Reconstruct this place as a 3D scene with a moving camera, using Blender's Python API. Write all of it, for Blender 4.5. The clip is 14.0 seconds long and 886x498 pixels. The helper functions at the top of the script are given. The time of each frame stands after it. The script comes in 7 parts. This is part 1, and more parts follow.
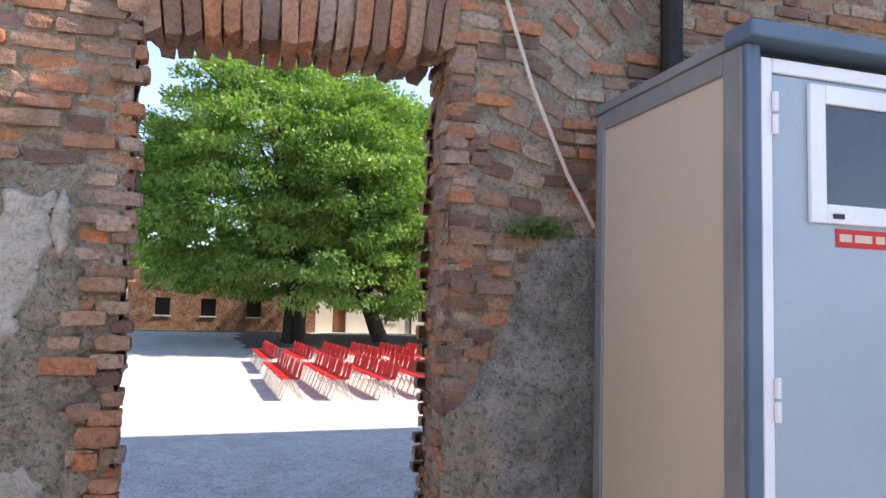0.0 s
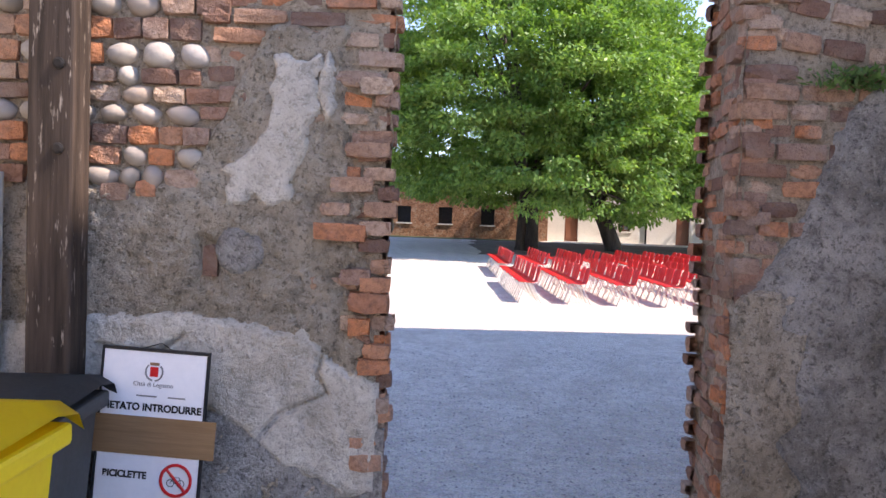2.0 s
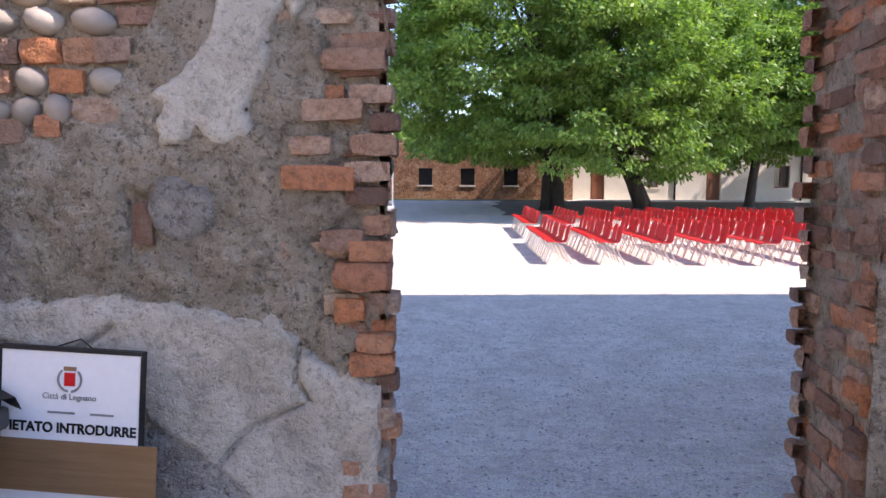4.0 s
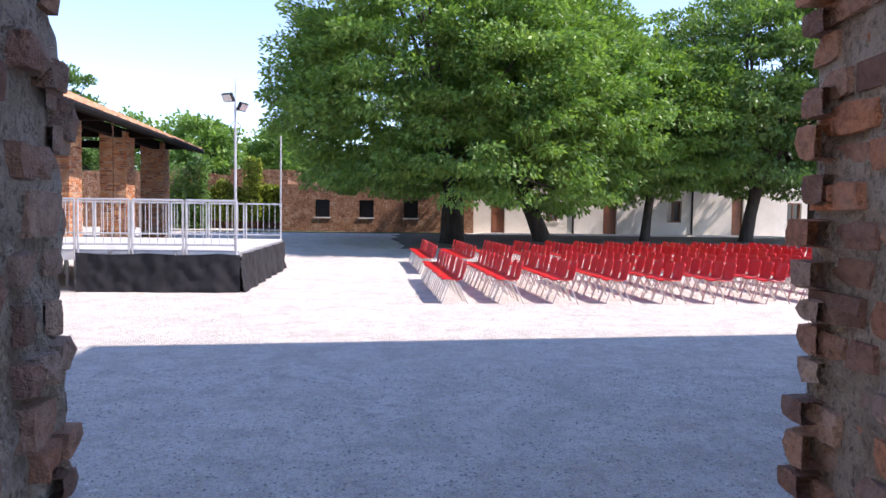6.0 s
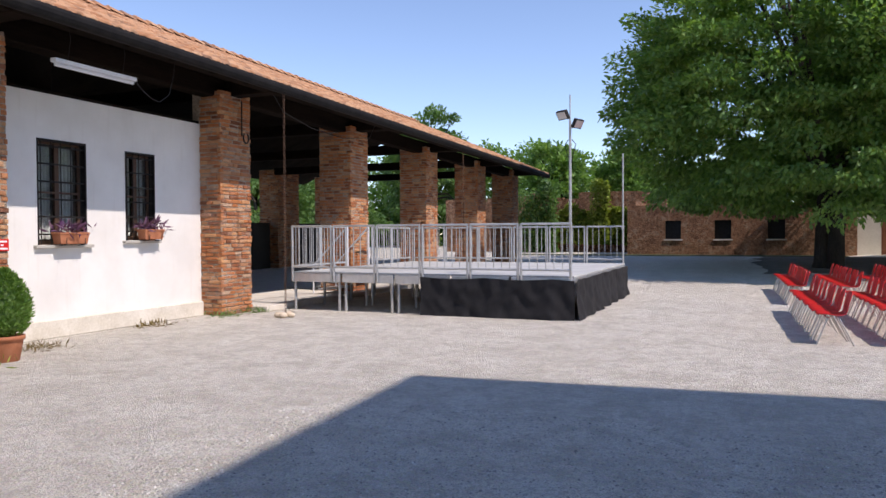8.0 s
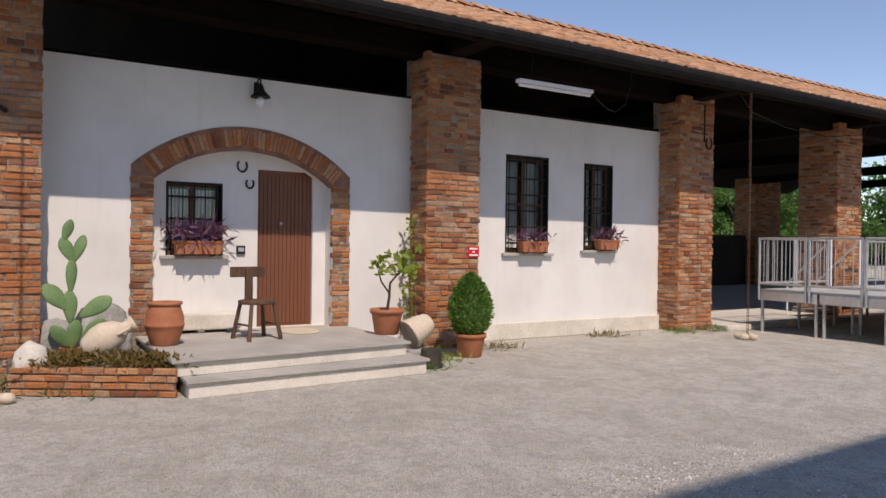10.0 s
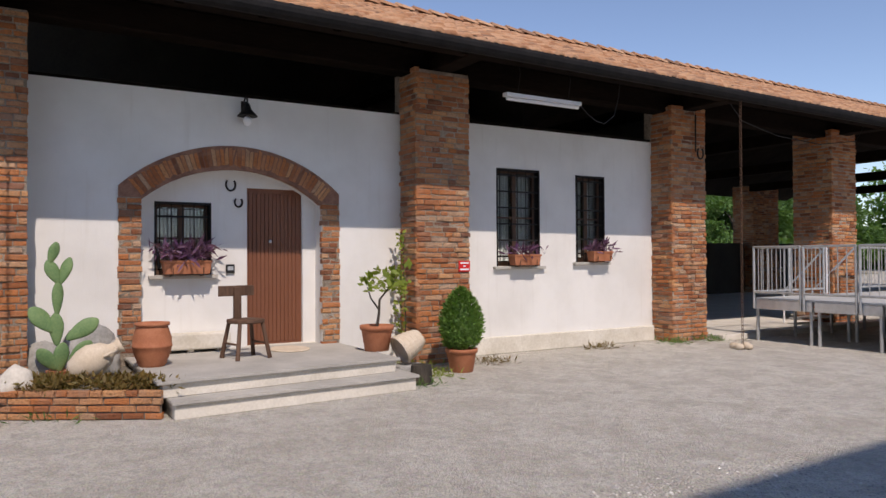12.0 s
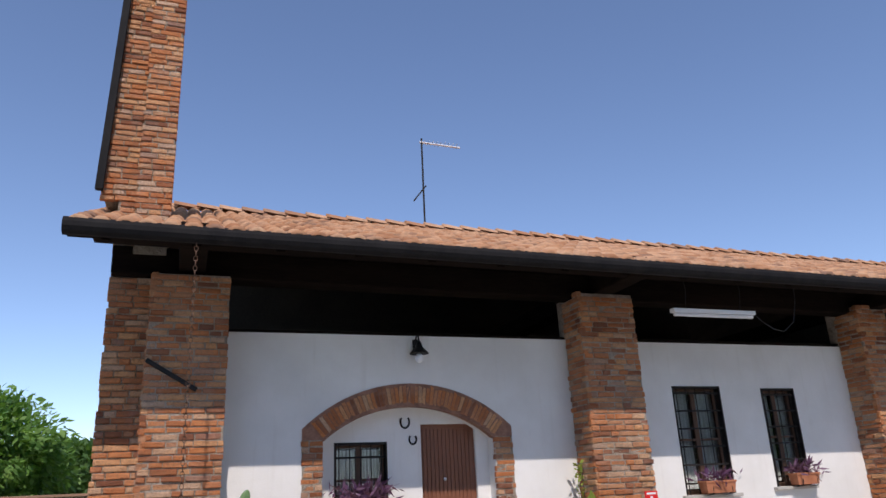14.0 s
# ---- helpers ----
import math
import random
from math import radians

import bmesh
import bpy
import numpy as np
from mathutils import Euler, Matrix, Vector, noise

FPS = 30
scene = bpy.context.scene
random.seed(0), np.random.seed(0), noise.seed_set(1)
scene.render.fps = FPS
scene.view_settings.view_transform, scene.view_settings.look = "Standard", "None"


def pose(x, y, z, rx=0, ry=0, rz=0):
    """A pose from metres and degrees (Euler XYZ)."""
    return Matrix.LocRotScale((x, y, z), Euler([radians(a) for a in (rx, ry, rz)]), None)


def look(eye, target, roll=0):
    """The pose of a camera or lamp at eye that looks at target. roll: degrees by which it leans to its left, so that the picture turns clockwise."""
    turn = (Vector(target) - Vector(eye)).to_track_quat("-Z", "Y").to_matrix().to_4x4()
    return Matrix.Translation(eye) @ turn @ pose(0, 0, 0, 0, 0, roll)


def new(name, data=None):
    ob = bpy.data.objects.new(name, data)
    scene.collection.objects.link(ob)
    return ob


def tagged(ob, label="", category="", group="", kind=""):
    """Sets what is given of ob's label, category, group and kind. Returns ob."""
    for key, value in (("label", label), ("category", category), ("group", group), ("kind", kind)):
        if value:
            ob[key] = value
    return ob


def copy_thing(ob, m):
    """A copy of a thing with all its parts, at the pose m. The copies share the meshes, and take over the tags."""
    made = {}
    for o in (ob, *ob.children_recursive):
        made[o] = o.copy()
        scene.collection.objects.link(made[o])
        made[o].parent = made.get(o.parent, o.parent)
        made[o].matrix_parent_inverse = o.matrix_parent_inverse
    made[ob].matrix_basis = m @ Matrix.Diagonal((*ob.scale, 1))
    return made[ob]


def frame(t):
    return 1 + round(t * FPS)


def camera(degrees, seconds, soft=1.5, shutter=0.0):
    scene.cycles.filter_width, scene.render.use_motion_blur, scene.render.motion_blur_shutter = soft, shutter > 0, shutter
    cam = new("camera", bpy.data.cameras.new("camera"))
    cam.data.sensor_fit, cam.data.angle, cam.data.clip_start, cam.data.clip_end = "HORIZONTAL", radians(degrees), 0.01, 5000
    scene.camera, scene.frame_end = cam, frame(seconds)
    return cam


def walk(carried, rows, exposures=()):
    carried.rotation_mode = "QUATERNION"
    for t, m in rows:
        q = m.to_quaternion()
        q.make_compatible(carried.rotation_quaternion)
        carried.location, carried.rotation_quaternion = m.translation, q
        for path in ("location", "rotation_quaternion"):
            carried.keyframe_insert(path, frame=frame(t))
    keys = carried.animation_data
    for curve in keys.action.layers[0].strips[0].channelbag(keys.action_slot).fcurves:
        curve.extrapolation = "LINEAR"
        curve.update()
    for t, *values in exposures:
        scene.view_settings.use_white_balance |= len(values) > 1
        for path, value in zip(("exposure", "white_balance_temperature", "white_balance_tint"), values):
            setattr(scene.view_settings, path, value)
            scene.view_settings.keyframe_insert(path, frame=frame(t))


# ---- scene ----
cam = camera(62.1, 14.0)
PATH = [
    (0, (0.24, 0.55, 1.697), (0.806, 2.461, 1.869), 1.7),
    (0.5, (0.258, 0.559, 1.647), (0.703, 2.507, 1.741), -0.1),
    (1, (0.236, 0.584, 1.583), (0.417, 2.576, 1.605), 1.6),
    (1.5, (0.189, 0.695, 1.561), (0.268, 2.693, 1.536), 2.6),
    (2, (0.14, 0.847, 1.54), (0.107, 2.845, 1.452), 2.1),
    (2.2, (0.133, 0.912, 1.529), (-0.032, 2.902, 1.432), 1.3),
    (4.3, (0.133, 1.715, 1.47), (0.049, 3.704, 1.277), 0.2),
    (4.5, (0.151, 1.804, 1.484), (0.079, 3.796, 1.318), 0.2),
    (5, (0.208, 2.069, 1.473), (0.311, 4.062, 1.343), 0.2),
    (5.5, (0.246, 2.343, 1.468), (0.546, 4.317, 1.353), 0.3),
    (6, (0.367, 2.634, 1.47), (0.532, 4.625, 1.371), 0.8),
    (6.5, (0.392, 2.91, 1.473), (0.327, 4.906, 1.368), 1.4),
    (7, (0.435, 3.212, 1.484), (0.273, 5.203, 1.4), 1.3),
    (7.5, (0.451, 3.492, 1.456), (-0.057, 5.426, 1.418), 0.5),
    (8, (0.456, 3.769, 1.453), (-0.301, 5.62, 1.413), -0.3),
    (8.3, (0.45, 3.924, 1.452), (-0.551, 5.655, 1.419), -0.4),
    (8.6, (0.390, 4.028, 1.426), (-0.805, 5.631, 1.408), -0.2),
    (9, (0.386, 4.203, 1.42), (-1.105, 5.536, 1.415), 0.9),
    (11.3, (0.438, 4.592, 1.463), (-1.307, 5.569, 1.452), 0.7),
    (11.5, (0.456, 4.607, 1.466), (-1.280, 5.599, 1.460), 0.4),
    (12, (0.47, 4.636, 1.464), (-1.239, 5.674, 1.488), -0.3),
    (12.5, (0.499, 4.605, 1.526), (-1.288, 5.485, 1.698), -0.6),
    (13, (0.459, 4.532, 1.552), (-1.384, 5.143, 2.031), -1.3),
    (13.2, (0.447, 4.514, 1.553), (-1.394, 5.088, 2.084), -1.8),
    (13.5, (0.428, 4.481, 1.540), (-1.396, 5.040, 2.141), -2.2),
    (14, (0.392, 4.457, 1.513), (-1.393, 5.102, 2.143), -2.8),
]
# the clip's camera meters for the dim yard first and closes down in the bright court
EXPOSURE = [(0, 1.8, 7450, 20), (1.0, 1.98, 7400, 22), (2.0, 1.92, 7300, 27), (5.0, 1.70, 7050, 28), (6.0, 1.48, 6700, 27), (7.0, 1.0, 6600, 23), (8.0, 0.58, 6950, 21), (9.0, 0.22, 7450, 21), (12.0, 0.15, 7200, 20), (13.0, 0.27, 6900, 19), (14.0, 0.28, 6700, 18)]
walk(cam, [(t, look(eye, target, roll)) for t, eye, target, roll in PATH], EXPOSURE)

# ---- world and sun ----
SUN_SLOPE, SUN_DY = 1.25, 0.20          # height per metre of shadow along -x; sideways drift of the shadow
sun_way = Vector((1.0, -SUN_DY, SUN_SLOPE)).normalized()
world = bpy.data.worlds.new("sky")
scene.world = world
world.use_nodes = True
wn = world.node_tree
sky = wn.nodes.new("ShaderNodeTexSky")
sky.sky_type, sky.sun_disc = "NISHITA", False
sky.sun_elevation = math.asin(sun_way.z)
sky.sun_rotation = math.atan2(sun_way.x, sun_way.y)
sky.air_density, sky.dust_density, sky.ozone_density = 0.85, 0.0, 3.5
wn.links.new(sky.outputs[0], wn.nodes["Background"].inputs[0])
wn.nodes["Background"].inputs[1].default_value = 0.145
sun_data = bpy.data.lights.new("sun", "SUN")
sun_data.energy, sun_data.angle, sun_data.color = 2.95, radians(0.55), (1.0, 0.955, 0.88)
sun = new("sun", sun_data)
sun.matrix_world = look(sun_way * 60, (0, 0, 0))


# ---- materials ----
class Mat:
    """A small builder of node materials."""
    def __init__(self, name, rough=0.85, metal=0.0, spec=0.3):
        self.m = bpy.data.materials.new(name)
        self.m.use_nodes = True
        self.t = self.m.node_tree
        self.b = self.t.nodes["Principled BSDF"]
        self.b.inputs["Roughness"].default_value = rough
        self.b.inputs["Metallic"].default_value = metal
        self.b.inputs["Specular IOR Level"].default_value = spec
        self.pos = self.node("ShaderNodeTexCoord").outputs["Object"]

    def node(self, kind, **values):
        n = self.t.nodes.new(kind)
        for k, v in values.items():
            n.inputs[k].default_value = v
        return n

    def link(self, a, b):
        self.t.links.new(a, b)

    def world_pos(self):
        self.pos = self.node("ShaderNodeNewGeometry").outputs["Position"]
        return self

    def noise(self, scale, detail=4.0, rough=0.6, dist=0.0, stretch=None):
        n = self.node("ShaderNodeTexNoise", Scale=scale, Detail=detail, Roughness=rough, Distortion=dist)
        src = self.pos
        if stretch:
            mp = self.node("ShaderNodeMapping", Scale=stretch)
            self.link(src, mp.inputs[0])
            src = mp.outputs[0]
        self.link(src, n.inputs["Vector"])
        return n.outputs["Fac"]

    def voronoi(self, scale, out="Distance"):
        n = self.node("ShaderNodeTexVoronoi", Scale=scale)
        self.link(self.pos, n.inputs["Vector"])
        return n.outputs[out]

    def ramp(self, fac, stops):
        n = self.node("ShaderNodeValToRGB")
        e = n.color_ramp.elements
        while len(e) < len(stops):
            e.new(0.5)
        for el, (p, c) in zip(e, stops):
            el.position = p
            el.color = (*c, 1) if len(c) == 3 else c
        self.link(fac, n.inputs[0])
        return n.outputs[0]

    def mix(self, fac, a, b, mode="MIX"):
        n = self.t.nodes.new("ShaderNodeMix")
        n.data_type, n.blend_type = "RGBA", mode
        for sock, v in ((n.inputs[0], fac), (n.inputs[6], a), (n.inputs[7], b)):
            if isinstance(v, (int, float)):
                sock.default_value = v
            elif isinstance(v, tuple):
                sock.default_value = (*v, 1)
            else:
                self.link(v, sock)
        return n.outputs[2]

    def math(self, op, a, b=0.5):
        n = self.t.nodes.new("ShaderNodeMath")
        n.operation = op
        for sock, v in ((n.inputs[0], a), (n.inputs[1], b)):
            if isinstance(v, (int, float)):
                sock.default_value = v
            else:
                self.link(v, sock)
        return n.outputs[0]

    def color(self, c):
        if isinstance(c, tuple):
            self.b.inputs["Base Color"].default_value = (*c, 1)
        else:
            self.link(c, self.b.inputs["Base Color"])
        return self

    def rough(self, r):
        self.link(r, self.b.inputs["Roughness"])
        return self

    def bump(self, h, strength=0.5, dist=0.01):
        n = self.node("ShaderNodeBump", Strength=strength, Distance=dist)
        self.link(h, n.inputs["Height"])
        self.link(n.outputs[0], self.b.inputs["Normal"])
        return self


def two_tone(name, a, b, scale=6.0, fine=60.0, rough=0.85, bump=0.4, dist=0.004, metal=0.0, spec=0.3, stretch=None):
    """A surface that wanders between two colours at a large and a small scale."""
    k = Mat(name, rough, metal, spec)
    big, small = k.noise(scale, stretch=stretch), k.noise(fine, 3.0, stretch=stretch)
    both = k.math("ADD", k.math("MULTIPLY", big, 0.65), k.math("MULTIPLY", small, 0.35))
    k.color(k.ramp(both, [(0.36, a), (0.64, b)]))
    k.bump(small, bump, dist)
    return k.m


def brick_material(name, source, tint=1.0, pale=0.25, warm=False):
    """Old fired bricks: each piece its own tone, with lime stains and pitting. source: Object Info or per island."""
    k = Mat(name, 0.92, 0.0, 0.2)
    rnd = k.node("ShaderNodeObjectInfo").outputs["Random"] if source == "object" else k.node("ShaderNodeNewGeometry").outputs["Random Per Island"]
    k.world_pos()
    t = tint
    if warm:
        base = k.ramp(rnd, [(0.0, (0.20 * t, 0.075 * t, 0.04 * t)), (0.2, (0.42 * t, 0.15 * t, 0.06 * t)), (0.4, (0.55 * t, 0.205 * t, 0.075 * t)), (0.6, (0.46 * t, 0.215 * t, 0.11 * t)), (0.8, (0.62 * t, 0.32 * t, 0.15 * t)), (0.93, (0.52 * t, 0.35 * t, 0.24 * t)), (1.0, (0.30 * t, 0.13 * t, 0.08 * t))])
    else:
        base = k.ramp(rnd, [(0.0, (0.16 * t, 0.10 * t, 0.078 * t)), (0.18, (0.28 * t, 0.155 * t, 0.105 * t)), (0.36, (0.41 * t, 0.25 * t, 0.165 * t)), (0.5, (0.54 * t, 0.215 * t, 0.10 * t)),
                        (0.62, (0.37 * t, 0.18 * t, 0.11 * t)), (0.78, (0.50 * t, 0.37 * t, 0.27 * t)), (0.92, (0.34 * t, 0.235 * t, 0.18 * t)), (1.0, (0.29 * t, 0.16 * t, 0.115 * t))])
    grain = k.noise(45.0, 5.0, 0.7)
    cloud = k.noise(3.3, 5.0, 0.65, 0.6)
    col = k.mix(k.ramp(grain, [(0.44, (0, 0, 0)), (0.70, (0.5, 0.5, 0.5) if warm else (0.7, 0.7, 0.7))]), base, (0.14 * t, 0.07 * t, 0.045 * t))
    col = k.mix(k.math("MULTIPLY", k.ramp(cloud, [(0.48, (0, 0, 0)), (0.70, (1, 1, 1))]), pale * 2.0), col, (0.50, 0.43, 0.36))
    soot = k.noise(1.4, 5.0, 0.7, 0.8)
    col = k.mix(k.ramp(soot, [(0.54, (0, 0, 0)), (0.74, (0.45, 0.45, 0.45))]), col, (0.13 * t, 0.095 * t, 0.075 * t))
    k.color(col)
    k.bump(k.math("ADD", grain, k.math("ADD", k.noise(140.0, 3.0), k.noise(18.0, 4.0, 0.7))), 1.0, 0.016)
    return k.m


def plaster_material(name, a, b, c, coarse=0.012, fine=55.0, pits=0.8):
    """Old lime render: wide stains, blotches, sandy grain, dark pores and a little showing aggregate."""
    k = Mat(name, 0.93, 0.0, 0.2).world_pos()
    cloud, mid, grain, pore = k.noise(2.6, 6.0, 0.68, 0.5), k.noise(13.0, 6.0, 0.7, 0.4), k.noise(fine, 4.0, 0.75), k.noise(fine * 2.6, 3.0, 0.7)
    col = k.ramp(cloud, [(0.34, a), (0.52, b), (0.68, c)])
    col = k.mix(k.ramp(mid, [(0.36, (0.65, 0.65, 0.65)), (0.49, (0, 0, 0))]), col, tuple(x * 0.62 for x in a))
    col = k.mix(k.ramp(mid, [(0.54, (0, 0, 0)), (0.68, (0.7, 0.7, 0.7))]), col, c)
    col = k.mix(k.ramp(grain, [(0.36, (pits, pits, pits)), (0.48, (0, 0, 0))]), col, tuple(x * 0.42 for x in a))
    col = k.mix(k.ramp(pore, [(0.58, (0, 0, 0)), (0.70, (0.55, 0.55, 0.55))]), col, tuple(min(x * 1.2, 0.82) for x in c))
    stain = k.noise(1.1, 5.0, 0.7, 1.0)
    col = k.mix(k.ramp(stain, [(0.52, (0, 0, 0)), (0.72, (0.4, 0.4, 0.4))]), col, tuple(x * 0.55 for x in a))
    k.color(col)
    k.bump(k.math("ADD", k.math("MULTIPLY", grain, 1.3), k.math("ADD", k.math("MULTIPLY", mid, 1.6), k.math("MULTIPLY", pore, 0.5))), 1.0, coarse * 2.4)
    return k.m


BRICK_ONE = brick_material("old_brick", "object", 1.24, 0.22)
BRICK_JOINED = brick_material("old_brick_joined", "island", 1.24, 0.22)
PIER_ONE = brick_material("pier_brick", "object", 1.22, 0.12, True)
PIER_JOINED = brick_material("pier_brick_joined", "island", 1.22, 0.12, True)
MORTAR = plaster_material("lime_mortar", (0.37, 0.295, 0.21), (0.50, 0.41, 0.305), (0.62, 0.535, 0.425), 0.012)
RENDER_ROUGH = plaster_material("rough_render", (0.44, 0.365, 0.265), (0.62, 0.53, 0.41), (0.74, 0.665, 0.55), 0.022, 46.0, 0.85)
RENDER_PALE = plaster_material("pale_render", (0.46, 0.42, 0.345), (0.60, 0.56, 0.48), (0.72, 0.68, 0.60), 0.006, 60.0, 0.5)
RENDER_GREY = plaster_material("grey_cement_render", (0.25, 0.235, 0.21), (0.39, 0.37, 0.34), (0.56, 0.54, 0.50), 0.010, 50.0)
PIER_MORTAR = plaster_material("pale_pier_mortar", (0.36, 0.29, 0.225), (0.50, 0.41, 0.325), (0.60, 0.52, 0.43), 0.010)


def river_stone_material():
    k = Mat("river_stone", 0.72, 0.0, 0.3)
    rnd = k.node("ShaderNodeObjectInfo").outputs["Random"]
    k.world_pos()
    base = k.ramp(rnd, [(0.0, (0.20, 0.18, 0.155)), (0.3, (0.34, 0.29, 0.235)), (0.5, (0.42, 0.385, 0.335)), (0.7, (0.40, 0.30, 0.215)), (0.85, (0.27, 0.255, 0.24)), (1.0, (0.46, 0.43, 0.39))])
    spot = k.noise(24.0, 5.0, 0.7)
    k.color(k.mix(k.ramp(spot, [(0.45, (0, 0, 0)), (0.7, (0.7, 0.7, 0.7))]), base, (0.26, 0.235, 0.205)))
    k.bump(k.noise(60.0, 4.0, 0.7), 0.5, 0.004)
    return k.m


RIVER_STONE = river_stone_material()


def white_wall_material():
    k = Mat("white_wall_paint", 0.9, 0.0, 0.2).world_pos()
    cloud, grain = k.noise(0.9, 5.0, 0.6), k.noise(70.0, 3.0, 0.6)
    col = k.ramp(cloud, [(0.35, (0.70, 0.685, 0.655)), (0.6, (0.78, 0.77, 0.745)), (0.8, (0.80, 0.79, 0.77))])
    run = k.noise(3.0, 4.0, 0.6, stretch=(1.0, 3.0, 0.25))
    col = k.mix(k.ramp(run, [(0.58, (0, 0, 0)), (0.75, (0.16, 0.16, 0.16))]), col, (0.50, 0.45, 0.38))
    k.color(col).bump(k.math("ADD", grain, k.noise(6.0, 3.0)), 0.35, 0.006)
    return k.m


WHITE_WALL = white_wall_material()
ARCH_WASH = two_tone("worn_arch_brick", (0.17, 0.085, 0.06), (0.36, 0.19, 0.13), 6.0, 45.0, 0.92, 0.8, 0.008)
PLINTH = two_tone("cream_plinth", (0.56, 0.51, 0.42), (0.76, 0.72, 0.64), 2.2, 28.0, 0.9, 0.5, 0.006)
FAR_WHITE = two_tone("far_cream_wall", (0.56, 0.53, 0.47), (0.70, 0.67, 0.61), 0.8, 12.0, 0.9, 0.2, 0.01)
FAR_BRICK = plaster_material("far_old_masonry", (0.22, 0.11, 0.065), (0.43, 0.22, 0.125), (0.52, 0.38, 0.27), 0.04, 7.0)


def gravel_material():
    """Trodden pale gravel: wide bleached and dusty patches, scuffs, small stones and dark gaps between them."""
    k = Mat("gravel", 0.95, 0.0, 0.15).world_pos()
    wide, mid, scuff = k.noise(0.22, 5.0, 0.62, 0.4), k.noise(1.7, 6.0, 0.72, 0.5), k.noise(5.5, 5.0, 0.75, 0.6)
    clod, fine, stones = k.noise(19.0, 4.0, 0.75), k.noise(75.0, 4.0, 0.8), k.voronoi(48.0, "Color")
    col = k.ramp(wide, [(0.34, (0.702, 0.662, 0.589)), (0.55, (0.780, 0.739, 0.657)), (0.72, (0.845, 0.797, 0.713))])
    col = k.mix(k.ramp(mid, [(0.40, (0.65, 0.65, 0.65)), (0.52, (0, 0, 0))]), col, (0.572, 0.533, 0.465))
    col = k.mix(k.ramp(mid, [(0.54, (0, 0, 0)), (0.70, (0.6, 0.6, 0.6))]), col, (0.880, 0.880, 0.806))
    col = k.mix(k.ramp(scuff, [(0.38, (0.6, 0.6, 0.6)), (0.50, (0, 0, 0))]), col, (0.494, 0.463, 0.409))
    col = k.mix(k.ramp(scuff, [(0.57, (0, 0, 0)), (0.72, (0.55, 0.55, 0.55))]), col, (0.880, 0.880, 0.837))
    col = k.mix(0.42, col, k.mix(0.75, stones, (0.611, 0.591, 0.546), "MIX"), "OVERLAY")
    col = k.mix(k.ramp(clod, [(0.38, (0.6, 0.6, 0.6)), (0.50, (0, 0, 0))]), col, (0.468, 0.437, 0.391))
    col = k.mix(k.ramp(fine, [(0.36, (0.95, 0.95, 0.95)), (0.49, (0, 0, 0))]), col, (0.260, 0.240, 0.211))
    col = k.mix(k.ramp(fine, [(0.56, (0, 0, 0)), (0.72, (0.75, 0.75, 0.75))]), col, (0.880, 0.880, 0.843))
    k.color(col)
    k.bump(k.math("ADD", k.math("ADD", k.voronoi(52.0), k.math("MULTIPLY", fine, 1.3)), k.math("MULTIPLY", clod, 1.6)), 0.9, 0.022)
    return k.m


GRAVEL = gravel_material()
GRASS_GROUND = two_tone("dry_lawn", (0.055, 0.075, 0.03), (0.13, 0.13, 0.06), 1.2, 30.0, 0.95, 0.8, 0.03)
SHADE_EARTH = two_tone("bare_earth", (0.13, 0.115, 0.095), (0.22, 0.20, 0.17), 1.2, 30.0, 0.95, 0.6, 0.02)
STONE_PALE = two_tone("pale_step_stone", (0.58, 0.54, 0.47), (0.76, 0.72, 0.65), 2.5, 40.0, 0.85, 0.3, 0.003)
STONE_TOP = two_tone("grey_stone_slab", (0.36, 0.345, 0.315), (0.50, 0.48, 0.44), 2.0, 45.0, 0.8, 0.3, 0.003)
STONE_GREY = two_tone("rough_grey_stone", (0.25, 0.245, 0.23), (0.44, 0.43, 0.41), 5.0, 30.0, 0.9, 0.8, 0.012)
TERRACOTTA = two_tone("terracotta", (0.36, 0.125, 0.06), (0.47, 0.19, 0.10), 6.0, 60.0, 0.75, 0.25, 0.002)
CLAY_PALE = two_tone("pale_clay", (0.56, 0.46, 0.34), (0.70, 0.60, 0.48), 6.0, 50.0, 0.8, 0.3, 0.003)
# Near-black wood: the deep shade under the eaves is put into the colour.
SHADE_BEAM = two_tone("shade_black_beam_wood", (0.007, 0.005, 0.004), (0.018, 0.012, 0.009), 3.0, 40.0, 0.9, 0.5, 0.004, spec=0.05, stretch=(1, 0.15, 1))
SHADE_BOARDS = two_tone("shade_black_boarding", (0.009, 0.0065, 0.005), (0.022, 0.016, 0.012), 2.0, 30.0, 0.95, 0.4, 0.004, spec=0.05, stretch=(0.15, 1, 1))


def post_material():
    k = Mat("weathered_post_wood", 0.75, 0.0, 0.25)
    grain = k.noise(26.0, 5.0, 0.7, stretch=(1, 1, 0.06))
    fleck = k.noise(38.0, 4.0, 0.7, stretch=(1, 1, 0.16))
    col = k.ramp(grain, [(0.35, (0.022, 0.016, 0.012)), (0.65, (0.07, 0.05, 0.038))])
    k.color(k.mix(k.ramp(fleck, [(0.60, (0, 0, 0)), (0.68, (0.8, 0.8, 0.8))]), col, (0.34, 0.29, 0.24)))
    k.bump(grain, 0.8, 0.006)
    return k.m


